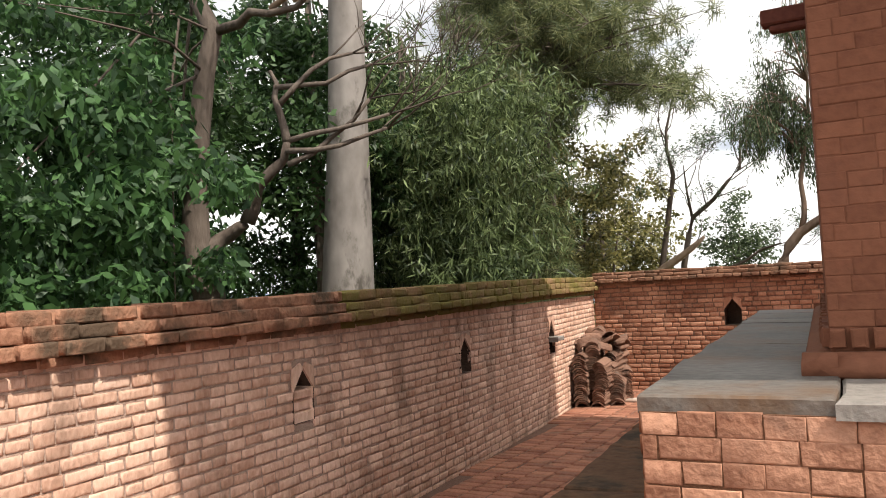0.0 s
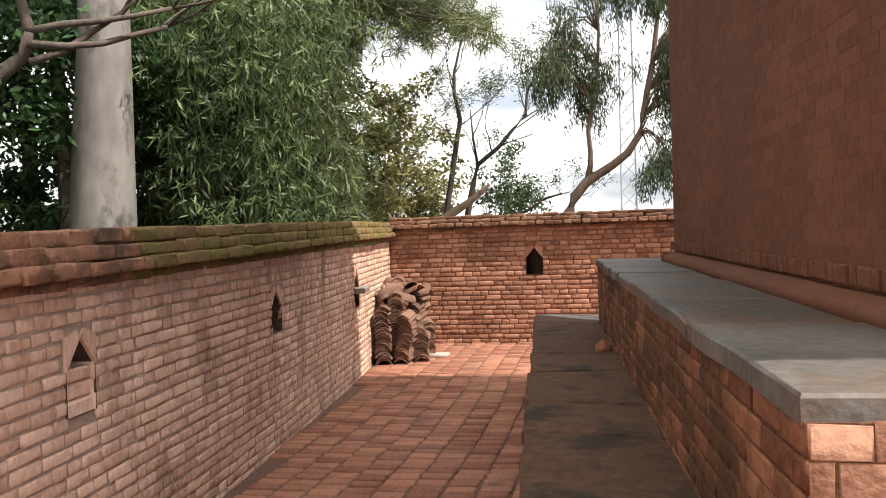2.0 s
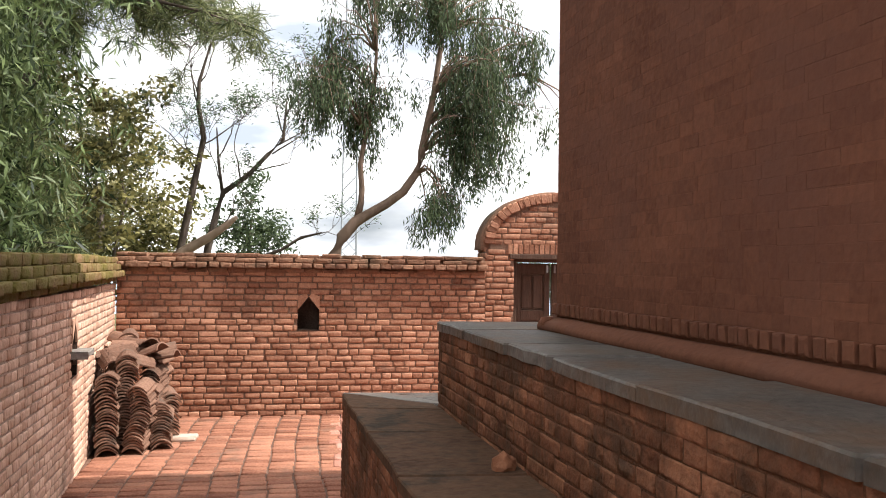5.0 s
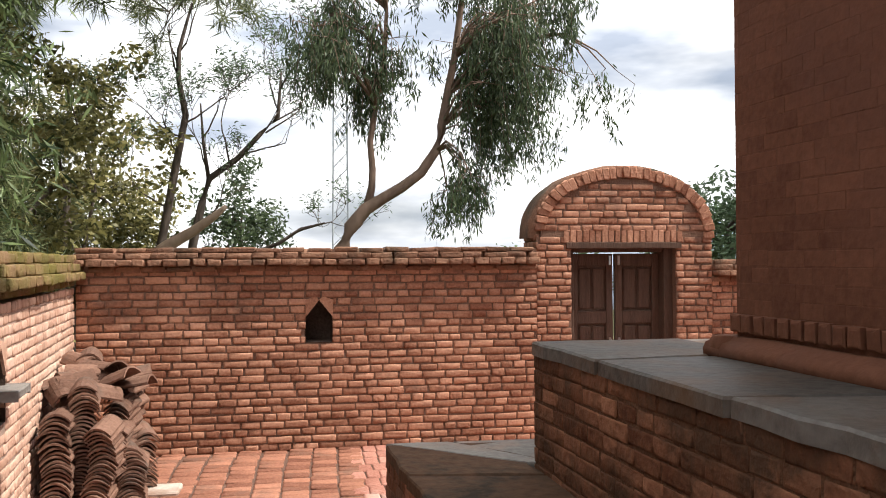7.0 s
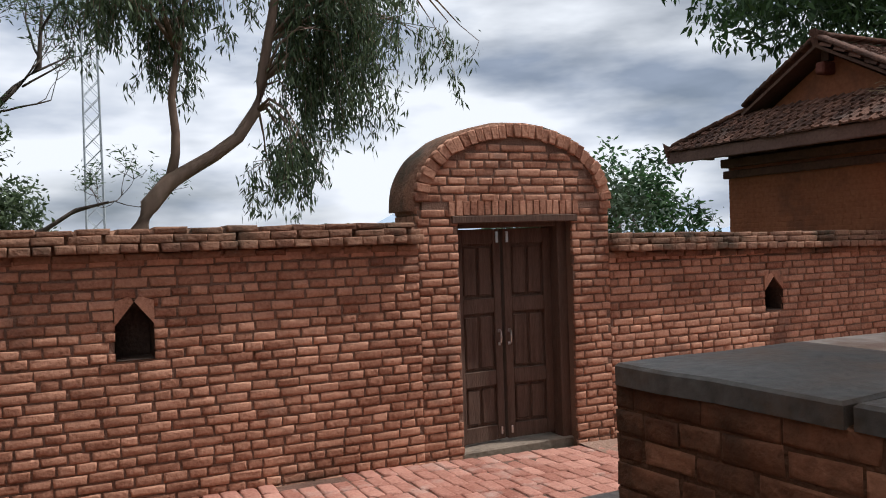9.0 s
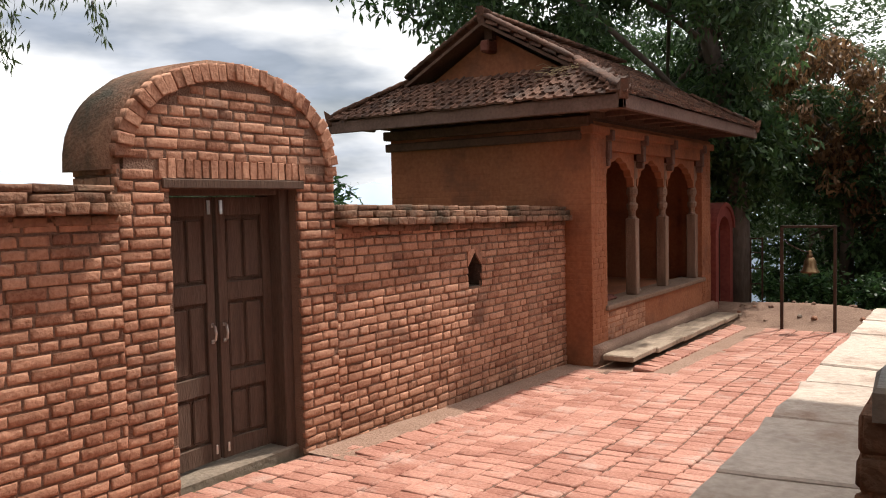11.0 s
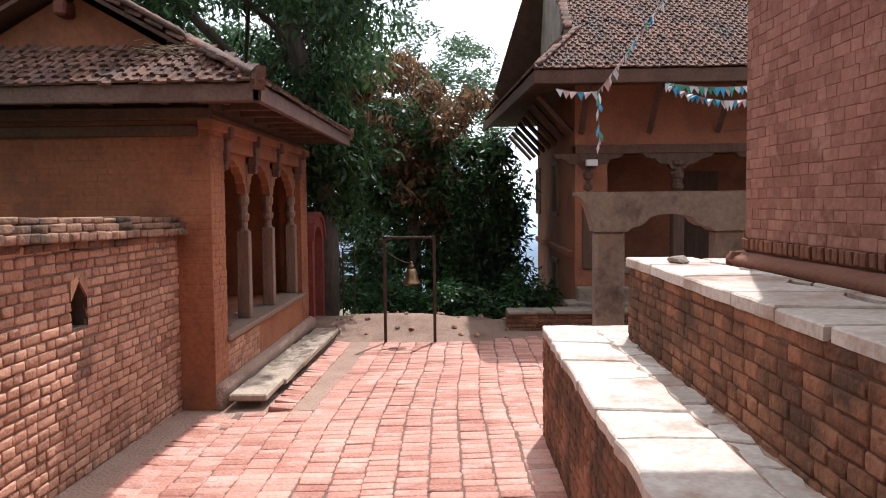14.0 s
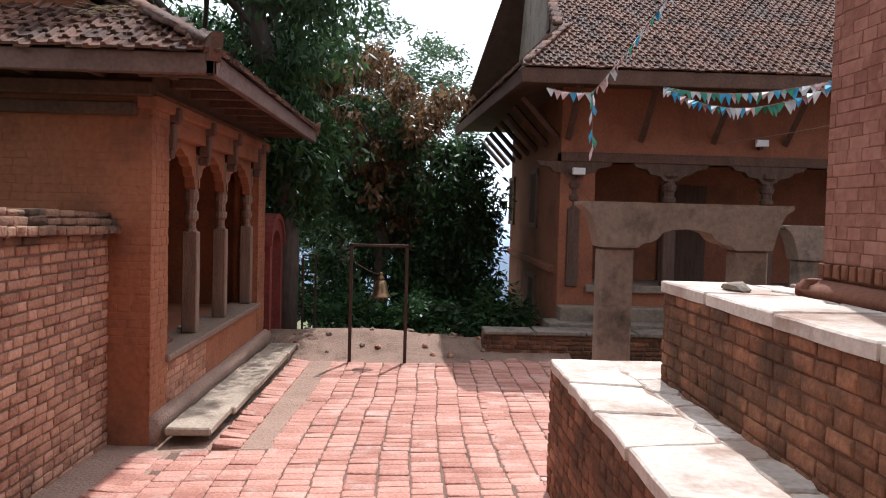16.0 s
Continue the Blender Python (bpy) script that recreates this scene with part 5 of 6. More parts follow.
for x, z0, z1 in ((14.2, 1.5, 2.35), (14.2, -0.3, 0.55), (17.5, 1.5, 2.35)):
    w = part("window", boxes(((x, BY1 - 0.05, z0), (x + 0.7, BY1 + 0.015, z1)), bevel=0.01), WOOD, hall, "narrow dark wooden window")
    part("window_frame", boxes(((x - 0.08, BY1 - 0.02, z0 - 0.08), (x, BY1 + 0.04, z1 + 0.08)), ((x + 0.7, BY1 - 0.02, z0 - 0.08), (x + 0.78, BY1 + 0.04, z1 + 0.08)), ((x - 0.08, BY1 - 0.02, z1), (x + 0.78, BY1 + 0.045, z1 + 0.08)), ((x - 0.08, BY1 - 0.02, z0 - 0.08), (x + 0.78, BY1 + 0.045, z0)), bevel=0.006), WOODL, w)
for x, u in ((13, 2.0), (13, 5.0)):
    part("inner_door", boxes(((u, 0.6, -1.9), (u + 0.8, 2.2, -1.86)), bevel=0.01, m=BF), WOOD, hall)
for i in range(9):                              # slanting roof struts along the front
    u = 0.1 + i * 1.05
    part("strut", tube([BF @ Vector((u, 2.75, 0.0)), BF @ Vector((u, 3.42, 0.72))], [0.055, 0.055], 4), WOODH, hall)
for i in range(8):
    x = BX0 + 0.2 + i * 1.1
    part("strut", tube([(x, BY1, 2.75), (x, BY1 + 0.55, 3.35)], [0.05, 0.05], 4), WOODH, hall)
RXH = 16.2
hr = part("roof", boxes(((RXH - 0.1, -4.0, 7.1), (RXH + 0.1, 6.1, 7.3))), WOODH, hall, "wide weathered clay tile roof with dark eave boards")
AX0, AX1, AY1, AZ = 11.1, 18.8, 6.88, 3.58
AYF = 7.4                                        # the north eave swings out towards the rear
RXR, RZR = 16.2, 7.4
SS = (RZR - AZ) / (RXR - AX0)
NS = 1.05                                        # north skirt's rise
GY, GZ2 = 6.2, AZ + 0.65 * NS
gx0 = AX0 + (GZ2 - AZ) / SS
gx1 = AX1 - 0.5
for quad in ([(AX0, BY0, AZ), (AX0, AY1, AZ), (gx0, GY, GZ2), (gx0, BY0, GZ2)], [(gx0, BY0, GZ2), (gx0, GY, GZ2), (RXR, GY, RZR), (RXR, BY0, RZR)],
             [(AX0, AY1, AZ), (AX1, AYF, AZ), (gx1, GY, GZ2), (gx0, GY, GZ2)], [(AX1, AYF, AZ), (AX1, BY0, AZ), (RXR, BY0, RZR), (RXR, GY, RZR)]):
    bm = bmesh.new()
    vs = [bm.verts.new(p) for p in quad]
    ws = [bm.verts.new((p[0], p[1], p[2] - 0.06)) for p in quad]
    bm.faces.new(vs)
    bm.faces.new(list(reversed(ws)))
    for i in range(4):
        bm.faces.new((vs[i], ws[i], ws[(i + 1) % 4], vs[(i + 1) % 4]))
    part("roof_slope", bm, WOODH, hr)
part("gable_wall", outline([(gx0 + 0.2, GZ2 - 0.05), (gx1 - 0.2, GZ2 - 0.05), (RXR, RZR - 0.15)], 0.3, Matrix(((1, 0, 0, 0), (0, 0, 1, GY - 0.32), (0, 1, 0, 0), (0, 0, 0, 1)))), STONE, hr, "greyed plaster gable")
part("gable_window", boxes(((13.5, GY - 0.04, GZ2 + 0.35), (13.75, GY + 0.01, GZ2 + 0.85)), bevel=0.01), WOOD, hr)
part("fascia", boxes(((AX0 - 0.04, BY0, AZ - 0.2), (AX0 + 0.04, AY1 + 0.04, AZ)), bevel=0.01), WOODH, hr)
NE = upright((AX0, AY1), (AX1, AYF))
NL = math.hypot(AX1 - AX0, AYF - AY1)
part("fascia", boxes(((0, AZ - 0.2, -0.04), (NL, AZ - 0.002, 0.04)), bevel=0.01, m=NE), WOODH, hr)
part("soffit", boxes(((AX0 + 0.04, BY0, AZ - 0.1), (BX0 + 0.05, AY1 - 0.04, AZ - 0.07)), ((BX0 + 0.05, BY1 - 0.05, AZ - 0.1), (AX1, AY1 - 0.04, AZ - 0.07))), WOODH, hr)
part("soffit", outline([(AX0 + 0.3, AY1 - 0.06), (AX1, AY1 - 0.06), (AX1, AYF - 0.05)], 0.03, Matrix.Translation((0, 0, AZ - 0.1))), WOODH, hr)
roof_tiles("front", (AX0 - 0.06, AY1 + 0.03, AZ + 0.01), (0, -1, 0), (1, 0, SS), 78, 36, 0.12, 0.096,
           lambda p, j: p.y < AY1 + 0.04 - (max(0, p.z - AZ) / NS if p.z < GZ2 else 0.6), 14, hr, 0)
roof_tiles("north", (AX1, AYF + 0.06, AZ + 0.01), (AX0 - AX1, AY1 - AYF, 0), (0, -1, NS), 66, 9, 0.12, 0.1,
           lambda p, j: AX0 - 0.02 + max(0, p.z - AZ) / SS < p.x < AX1, 15, hr, 0)
roof = hr
caps((AX0, AY1, AZ + 0.02), (gx0, GY, GZ2 + 0.03), 8)
caps((gx0, GY + 0.1, GZ2 + 0.05), (RXR, GY + 0.1, RZR + 0.05), 30)
FLOOD = material("white lamp casing", (0.6, 0.6, 0.58), (0.75, 0.75, 0.73), fine=20, coarse=3, bump=0.05, rough=0.4)
for u, v in ((2.86, 2.75), (0.24, 2.28)):
    t = tagged(thing("flood_lamp", at=BF @ Vector((u, v, 0.1))), "small white floodlight fixed to the hall front", "flood lamp", "flood lamps on the hall")
    part("casing", boxes(((u - 0.09, v - 0.05, 0.07), (u + 0.09, v + 0.05, 0.14)), bevel=0.01, m=BF), FLOOD, t)
    part("bracket", boxes(((u - 0.02, v - 0.09, 0.0), (u + 0.02, v - 0.05, 0.1)), m=BF), IRON, t)
low = tagged(thing("low_brick_wall", at=(11, 6, 0)), "low brick edging wall with stone slabs before the hall", "low wall", kind="structure")
LW = Matrix(((0, 0, -1, 10.95), (-1, 0, 0, 7.33), (0, 1, 0, 0), (0, 0, 0, 1)))
masonry("masonry", LW, 3.4, -0.5, 0.06, 0.4, [], MORTAR, low)
courses(LW, 3.4, -0.32, 0.06, low, seed=301, mat=LEDGEB, near=(0, 3.4, -0.3, 0.06), cap=80)
for i in range(5):
    part("cap_stone", boxes(((i * 0.68 + 0.004, 0.06, -0.42), (i * 0.68 + 0.67, 0.11 + 0.01 * (i % 2), 0.04)), bevel=0.012, m=LW), STONE, low)

# ---- bunting ----
FLAGS = [material("flag " + n, tuple(c * 0.8 for c in col), col, fine=10, coarse=3, bump=0.05, rough=0.7) for n, col in
         (("white", (0.7, 0.68, 0.66)), ("blue", (0.08, 0.35, 0.55)), ("green", (0.08, 0.3, 0.2)), ("pink", (0.6, 0.42, 0.4)), ("pale", (0.6, 0.62, 0.62)))]


def bunting(p, q, sag, n, seed, label):
    t = tagged(thing("bunting", at=p), label, "bunting", "strings of bunting")
    p, q = Vector(p), Vector(q)
    path = [p.lerp(q, i / 24) - Vector((0, 0, sag * 4 * (i / 24) * (1 - i / 24))) for i in range(25)]
    part("cord", tube(path, [0.004] * 25, 4), WOODL, t)
    r = random.Random(seed)
    for i in range(n):
        s = (i + 0.5) / n
        a = p.lerp(q, s) - Vector((0, 0, sag * 4 * s * (1 - s)))
        d = (q - p).normalized()
        w, h = 0.055, r.uniform(0.09, 0.15)
        tw = Vector((r.uniform(-0.04, 0.04), r.uniform(-0.04, 0.04), 0))
        bm = bmesh.new()
        c0, c1, c2 = a - d * w, a + d * w, a + Vector((0, 0, -h)) + tw
        mid = (c0 + c1) / 2 + Vector((0, 0, -h * 0.45)) + tw * 1.5
        n3 = Vector((0.004, 0, 0))
        vs = [bm.verts.new(x) for x in (c0, c1, c2, mid)]
        ws = [bm.verts.new(x + n3) for x in (c0, c1, c2, mid)]
        for a_, b_, c_ in ((0, 1, 3), (1, 2, 3), (2, 0, 3)):
            bm.faces.new((vs[a_], vs[b_], vs[c_]))
            bm.faces.new((ws[b_], ws[a_], ws[c_]))
        part("pennant", bm, r.choice(FLAGS), t)


bunting((10.58, 6.08, 3.2), (8.0, 5.4, 4.5), 0.05, 30, 1, "string of small white, blue and green cloth pennants")
bunting((10.58, 6.08, 3.2), (10.42, 6.09, 2.42), 0.0, 10, 2, "hanging tail of small white and green cloth pennants")
bunting((10.55, 6.66, 3.24), (10.58, 6.08, 3.2), 0.03, 6, 3, "short string of green and white cloth pennants")
bunting((10.98, 5.05, 3.36), (8.9, 3.7, 3.2), 0.13, 34, 4, "sagging string of blue and white cloth pennants")
bunting((10.98, 5.05, 3.36), (8.7, 3.9, 3.12), 0.28, 34, 5, "sagging string of blue and white cloth pennants")
wire = tagged(thing("cable", at=(11, 8, 2)), "thin slack cable strung across to the hall", "cable")
part("strand", tube([Vector((11.9, 4.0, 2.72)).lerp(Vector((8.5, 1.5, 3.3)), i / 10) - Vector((0, 0, 0.3 * (i / 10) * (1 - i / 10))) for i in range(11)], [0.006] * 11, 4), WOODL, wire)


# ---- plants ----
def leaf_mesh(name, centers, size, ratio, mat, seed, droop=0.5, spread=1.0):
    """Many small pointed leaves as folded four-cornered blades."""
    rng = np.random.default_rng(seed)
    n = len(centers)
    c = np.asarray(centers)
    az = rng.uniform(0, 2 * np.pi, n)
    el = rng.normal(-droop, 0.45 * spread, n)
    d = np.stack([np.cos(az) * np.cos(el), np.sin(az) * np.cos(el), np.sin(el)], 1)
    side = np.cross(d, rng.normal(0, 1, (n, 3)))
    side /= np.linalg.norm(side, axis=1)[:, None] + 1e-9
    L = (size * rng.uniform(0.6, 1.3, n))[:, None]
    w = L * ratio
    v = np.stack([c, c + d * L * 0.45 + side * w / 2, c + d * L, c + d * L * 0.45 - side * w / 2], 1).reshape(-1, 3)
    me = bpy.data.meshes.new(name)
    me.vertices.add(4 * n)
    me.vertices.foreach_set("co", v.ravel().astype(np.float32))
    me.loops.add(4 * n)
    me.loops.foreach_set("vertex_index", np.arange(4 * n, dtype=np.int32))
    me.polygons.add(n)
    me.polygons.foreach_set("loop_start", np.arange(0, 4 * n, 4, dtype=np.int32))
    me.polygons.foreach_set("loop_total", np.full(n, 4, dtype=np.int32))
    me.materials.append(mat)
    me.update()
    me.validate()
    return me


def blobs(rng, clumps, per, radius):
    """Points scattered in clumps (center, radius factor)."""
    out = []
    for c in clumps:
        k = rng.integers(int(per * 0.6), int(per * 1.4) + 1)
        p = rng.normal(0, 1, (k, 3))
        p /= np.linalg.norm(p, axis=1)[:, None]
        out.append(np.asarray(c) + p * (rng.uniform(0.15, 1, k) ** 0.6 * radius * rng.uniform(0.7, 1.3))[:, None] * np.array([1, 1, 0.75]))
    return np.concatenate(out)


def shell(rng, n, center, radii, inner=0.35, low=-1.0):
    """Clump centres inside an ellipsoid, denser towards its skin, with gaps."""
    out = []
    while len(out) < n:
        p = rng.normal(0, 1, 3)
        p /= np.linalg.norm(p)
        if p[2] < low:
            continue
        k = rng.uniform(inner, 1.0) ** 0.7 * (1 + 0.22 * noise.noise(Vector(p * 2.3) + Vector(center)))
        out.append(np.asarray(center) + p * k * np.asarray(radii))
    return out


def limbs(bm, start, d, length, radius, depth, r, spread=0.6, up=0.15, segs=4, twigs=None, droop=0.0):
    """Branches that fork and taper; gathers the tips."""
    radius = max(radius, 0.0055)
    path, rad = [Vector(start)], [radius]
    v = Vector(d).normalized()
    for i in range(segs):
        v = (v + Vector((r.uniform(-1, 1), r.uniform(-1, 1), r.uniform(-1, 1))) * 0.3 + Vector((0, 0, up - droop * i / segs))).normalized()
        path.append(path[-1] + v * length / segs)
        rad.append(radius * (1 - 0.45 * (i + 1) / segs))
    tube(path, rad, 7 if radius > 0.08 else 5 if radius > 0.02 else 3, bm)
    if depth == 0:
        if twigs is not None:
            twigs += [p for p in path[1:]]
        return
    for k in range(r.choice((2, 3)) if depth > 1 else 3):
        at = path[r.choice((-1, -1, -2))]
        a = Vector((r.uniform(-1, 1), r.uniform(-1, 1), r.uniform(-0.5, 1))).normalized()
        limbs(bm, at, v + a * spread * 1.5, length * r.uniform(0.6, 0.8), rad[-1] * r.uniform(0.6, 0.85), depth - 1, r, spread, up, max(3, segs - 1), twigs, droop)


def tree(name, label, trunk_mat, leaf_mat, path, radii, clumps, per, clump_r, size, ratio, seed, droop=0.5, boughs=6, sides=12, spread=1.0, extra=(), bough_r=0.25):
    rng = np.random.default_rng(seed)
    r = random.Random(seed)
    t = tagged(thing(name, at=path[0]), label, "tree")
    bm = tube(path, radii, sides)
    for p, q, rad in extra:
        tube([Vector(p).lerp(Vector(q), i / 5) + Vector((r.uniform(-1, 1), r.uniform(-1, 1), r.uniform(-1, 1))) * 0.06 * (0 < i < 5) for i in range(6)], [rad * (1 - 0.11 * i) for i in range(6)], 8, bm)
    for i in range(boughs):
        c = Vector(r.choice(clumps)) if len(clumps) else Vector(path[-1])
        b = Vector(path[r.randrange(len(path) // 2, len(path))])
        mid = b.lerp(c, 0.5) + Vector((r.uniform(-1, 1), r.uniform(-1, 1), r.uniform(0, 1))) * 0.3
        k = radii[-1] * r.uniform(0.5, 0.9) * bough_r * 4
        tube([b, b.lerp(mid, 0.5) + Vector((0, 0, 0.1)), mid, mid.lerp(c, 0.5), c], [k, k * 0.8, k * 0.6, k * 0.4, k * 0.15], 5, bm)
    part("trunk", bm, trunk_mat, t, smooth=True)
    if len(clumps):
        piece("crown", leaf_mesh("crown", blobs(rng, clumps, per, clump_r), size, ratio, leaf_mat, seed, droop, spread), t)
    return t


rng = np.random.default_rng(7)
# broad-leaved tree with a leaning, forked trunk behind the west wall
cl1 = shell(rng, 108, (-6.6, 4.2, 3.2), (2.4, 2.6, 2.6), 0.2) + shell(rng, 40, (-5.2, 2.6, 2.6), (1.4, 1.8, 1.8), 0.2)
t = tree("broadleaf_tree", "broad-leaved tree with glossy green foliage and a forked trunk", BARK, L_BROAD,
         [(-5.45, 5.0, -0.4), (-5.5, 5.0, 1.7), (-5.68, 5.0, 2.25), (-5.66, 5.0, 2.65), (-5.58, 5.0, 3.4), (-5.45, 5.0, 4.13), (-5.3, 5.0, 4.55), (-5.68, 5.1, 5.1), (-5.7, 5.2, 6.2)], [0.2, 0.17, 0.165, 0.14, 0.12, 0.11, 0.1, 0.09, 0.06],
         cl1, 170, 0.42, 0.15, 0.42, 3, 0.7, 10, extra=[((-5.68, 5.05, 2.2), (-5.2, 5.3, 2.48), 0.12), ((-5.2, 5.3, 2.48), (-4.6, 5.3, 3.3), 0.09), ((-4.6, 5.3, 3.3), (-4.8, 5.3, 4.1), 0.05), ((-5.28, 5.0, 4.55), (-4.0, 5.0, 4.68), 0.06)], bough_r=0.11)
r = random.Random(21)
for s0, d in (((-4.6, 5.3, 3.05), (1, 0.6, 0.3)), ((-4.62, 5.3, 3.3), (1, 0.5, 0.05)), ((-4.1, 5.0, 4.67), (1.0, 0.4, 0.1)), ((-4.62, 5.3, 3.2), (0.8, 0.9, 0.0)), ((-4.2, 5.0, 4.66), (0.8, 0.8, 0.35)), ((-4.75, 5.3, 3.9), (1, 0.9, 0.25)), ((-4.5, 5.0, 4.64), (1, 0.2, -0.05)), ((-4.7, 5.3, 3.7), (0.7, 0.8, 0.5))):
    bm = bmesh.new()
    limbs(bm, s0, d, 1.15, 0.036, 3, r, 0.5, 0.06)
    part("branch", bm, BARKL if s0[2] > 4.3 else BARK, t, "bare twisting branch", True)
# smooth grey trunk
gb = [(-5.82, 8.0, -0.6), (-5.82, 8.0, 0.6), (-5.81, 8.0, 1.75), (-5.69, 8.0, 4.05), (-5.66, 8.02, 5.45), (-5.7, 8.1, 9.0)]
tree("smooth_barked_tree", "tall tree with a thick smooth grey trunk", BARKG, L_BROAD, gb, [0.46, 0.4, 0.37, 0.285, 0.25, 0.2], shell(rng, 40, (-6, 8.2, 10), (2.5, 2.5, 1.6)), 120, 0.5, 0.16, 0.4, 5, sides=24, boughs=0)
# thin dark stems and undergrowth at the back of the wall
for i, (x, y, hgt) in enumerate(((-7.4, 6.0, 6), (-7.0, 8.9, 7), (-8.2, 9.8, 8), (-6.2, 10.4, 6), (-8.9, 7.2, 8), (-9.6, 5.0, 8), (-9.0, 2.6, 7), (-10.5, 8.8, 8))):
    tree("slender_tree", "slender dark-stemmed tree in the thicket behind the wall", BARK, L_DARK, [(x, y, -0.5), (x + 0.1, y, 2), (x - 0.05, y + 0.1, 4), (x, y, hgt)], [0.12, 0.11, 0.09, 0.04],
         shell(rng, 60, (x, y, hgt * 0.62), (1.5, 1.5, hgt * 0.42), 0.2), 150, 0.5, 0.15, 0.4, 30 + i, 0.5, 6)
for i, (x, y, zc, rz) in enumerate(((-8.2, 5.4, 1.6, 1.4), (-9.6, 7.6, 1.8, 1.6), (-8.4, 9.4, 1.5, 1.3), (-11.0, 6.0, 2.6, 2.2), (-10.4, 3.6, 2.0, 1.8), (-7.4, 11.6, 1.6, 1.4), (-8.0, 3.2, 1.4, 1.2))):
    tree("thicket_shrub", "dark leafy shrub filling the thicket behind the wall", BARK, L_DARK, [(x, y, -0.7), (x, y, 0.4), (x + 0.1, y, zc)], [0.06, 0.05, 0.03],
         shell(rng, 60, (x, y, zc), (1.5, 1.5, rz), 0.2), 120, 0.42, 0.13, 0.38, 150 + i, 0.5, 6)
# bamboo clumps
for i, (x, y, hh) in enumerate(((-4.75, 9.75, 5.6), (-5.7, 10.4, 6.2), (-5.0, 10.9, 5.6), (-6.8, 12.4, 6.5))):
    t = tagged(thing("bamboo_clump", at=(x, y, -0.5)), "dense clump of leafy green bamboo behind the wall", "bamboo", "bamboo behind the wall")
    r = random.Random(60 + i)
    pts = []
    for k in range(26):
        a, s = r.uniform(0, 6.28), r.uniform(0, 0.6)
        b = Vector((x + math.cos(a) * s, y + math.sin(a) * s, -0.5))
        lean = Vector((math.cos(a), math.sin(a), 0)) * r.uniform(0.2, 1.0)
        path = [b + Vector((0, 0, hh * j / 7)) + lean * (j / 7) ** 2 - Vector((0, 0, 0.5 * (j / 7) ** 4)) for j in range(8)]
        part("culm", tube(path, [0.02 * (1 - 0.1 * j) for j in range(8)], 5), L_BAMBOO, t)
        for j in range(2, 8):
            for _ in range(5):
                q = path[j] + Vector((r.gauss(0, 0.42), r.gauss(0, 0.42), r.gauss(0, 0.32)))
                pts += [tuple(q + Vector((r.gauss(0, 0.09), r.gauss(0, 0.09), r.gauss(0, 0.07)))) for _ in range(24)]
    piece("foliage", leaf_mesh("foliage", pts, 0.175, 0.15, L_BAMBOO, 70 + i, 0.75), t)
# pines
def pine(x, y, h, seed, lo, reach, lean=0.0):
    r = random.Random(seed)
    t = tagged(thing("pine_tree", at=(x, y, -0.6)), "tall pine with drooping tufts of long needles", "tree")
    path = [(x + lean * k / 6, y, -0.6 + h * k / 6) for k in range(7)]
    bm = tube(path, [0.023 * h * (1 - 0.12 * k) for k in range(7)], 10)
    cent, dirs = [], []
    for k in range(64):
        z = lo + (h - lo) * r.random()
        a = r.uniform(0, 6.28)
        d = Vector((math.cos(a), math.sin(a), r.uniform(-0.05, 0.35)))
        L = reach * r.uniform(0.55, 1.0) * (1 - 0.45 * (z - lo) / (h - lo)) * (1 + 0.25 * math.cos(a))
        s = Vector((x + lean * z / h, y, z))
        pth = [s + d * L * j / 5 + Vector((0, 0, -0.22 * L * (j / 5) ** 2)) for j in range(6)]
        tube(pth, [0.045 * (1 - 0.15 * j) for j in range(6)], 5, bm)
        for j in range(2, 6):
            for _ in range(4):
                q = pth[j] + Vector((r.gauss(0, 0.3), r.gauss(0, 0.3), r.gauss(0, 0.2)))
                tube([pth[j], q], [0.012, 0.006], 3, bm)
                cent += [tuple(q + Vector((r.gauss(0, 0.06), r.gauss(0, 0.06), r.gauss(0, 0.06)))) for _ in range(110)]
    part("trunk", bm, BARK, t, smooth=True)
    piece("crown", leaf_mesh("crown", cent, 0.25, 0.055, L_PINE, seed, 0.25, 1.6), t)


pine(-7.0, 16.6, 10.5, 81, 2.2, 2.6)
pine(-4.9, 13.6, 10.0, 82, 5.0, 3.0)
pine(-5.2, 12.0, 3.6, 83, 1.0, 1.2)
# olive-green bushy trees
for i, (x, y, rx, rz, zc) in enumerate(((-4.4, 15.2, 1.7, 2.1, 2.7), (-6.0, 15.0, 1.8, 2.0, 2.2), (-5.9, 18.6, 2.4, 2.6, 2.8), )):
    tree("bushy_tree", "bushy tree with dry olive green leaves", BARK, L_OLIVE, [(x, y, -0.8), (x + 0.1, y, 0.8), (x, y + 0.1, zc)], [0.1, 0.08, 0.05], shell(rng, 110, (x, y, zc), (rx, rx, rz), 0.3), 110, 0.32, 0.11, 0.5, 90 + i, 0.4, 8)
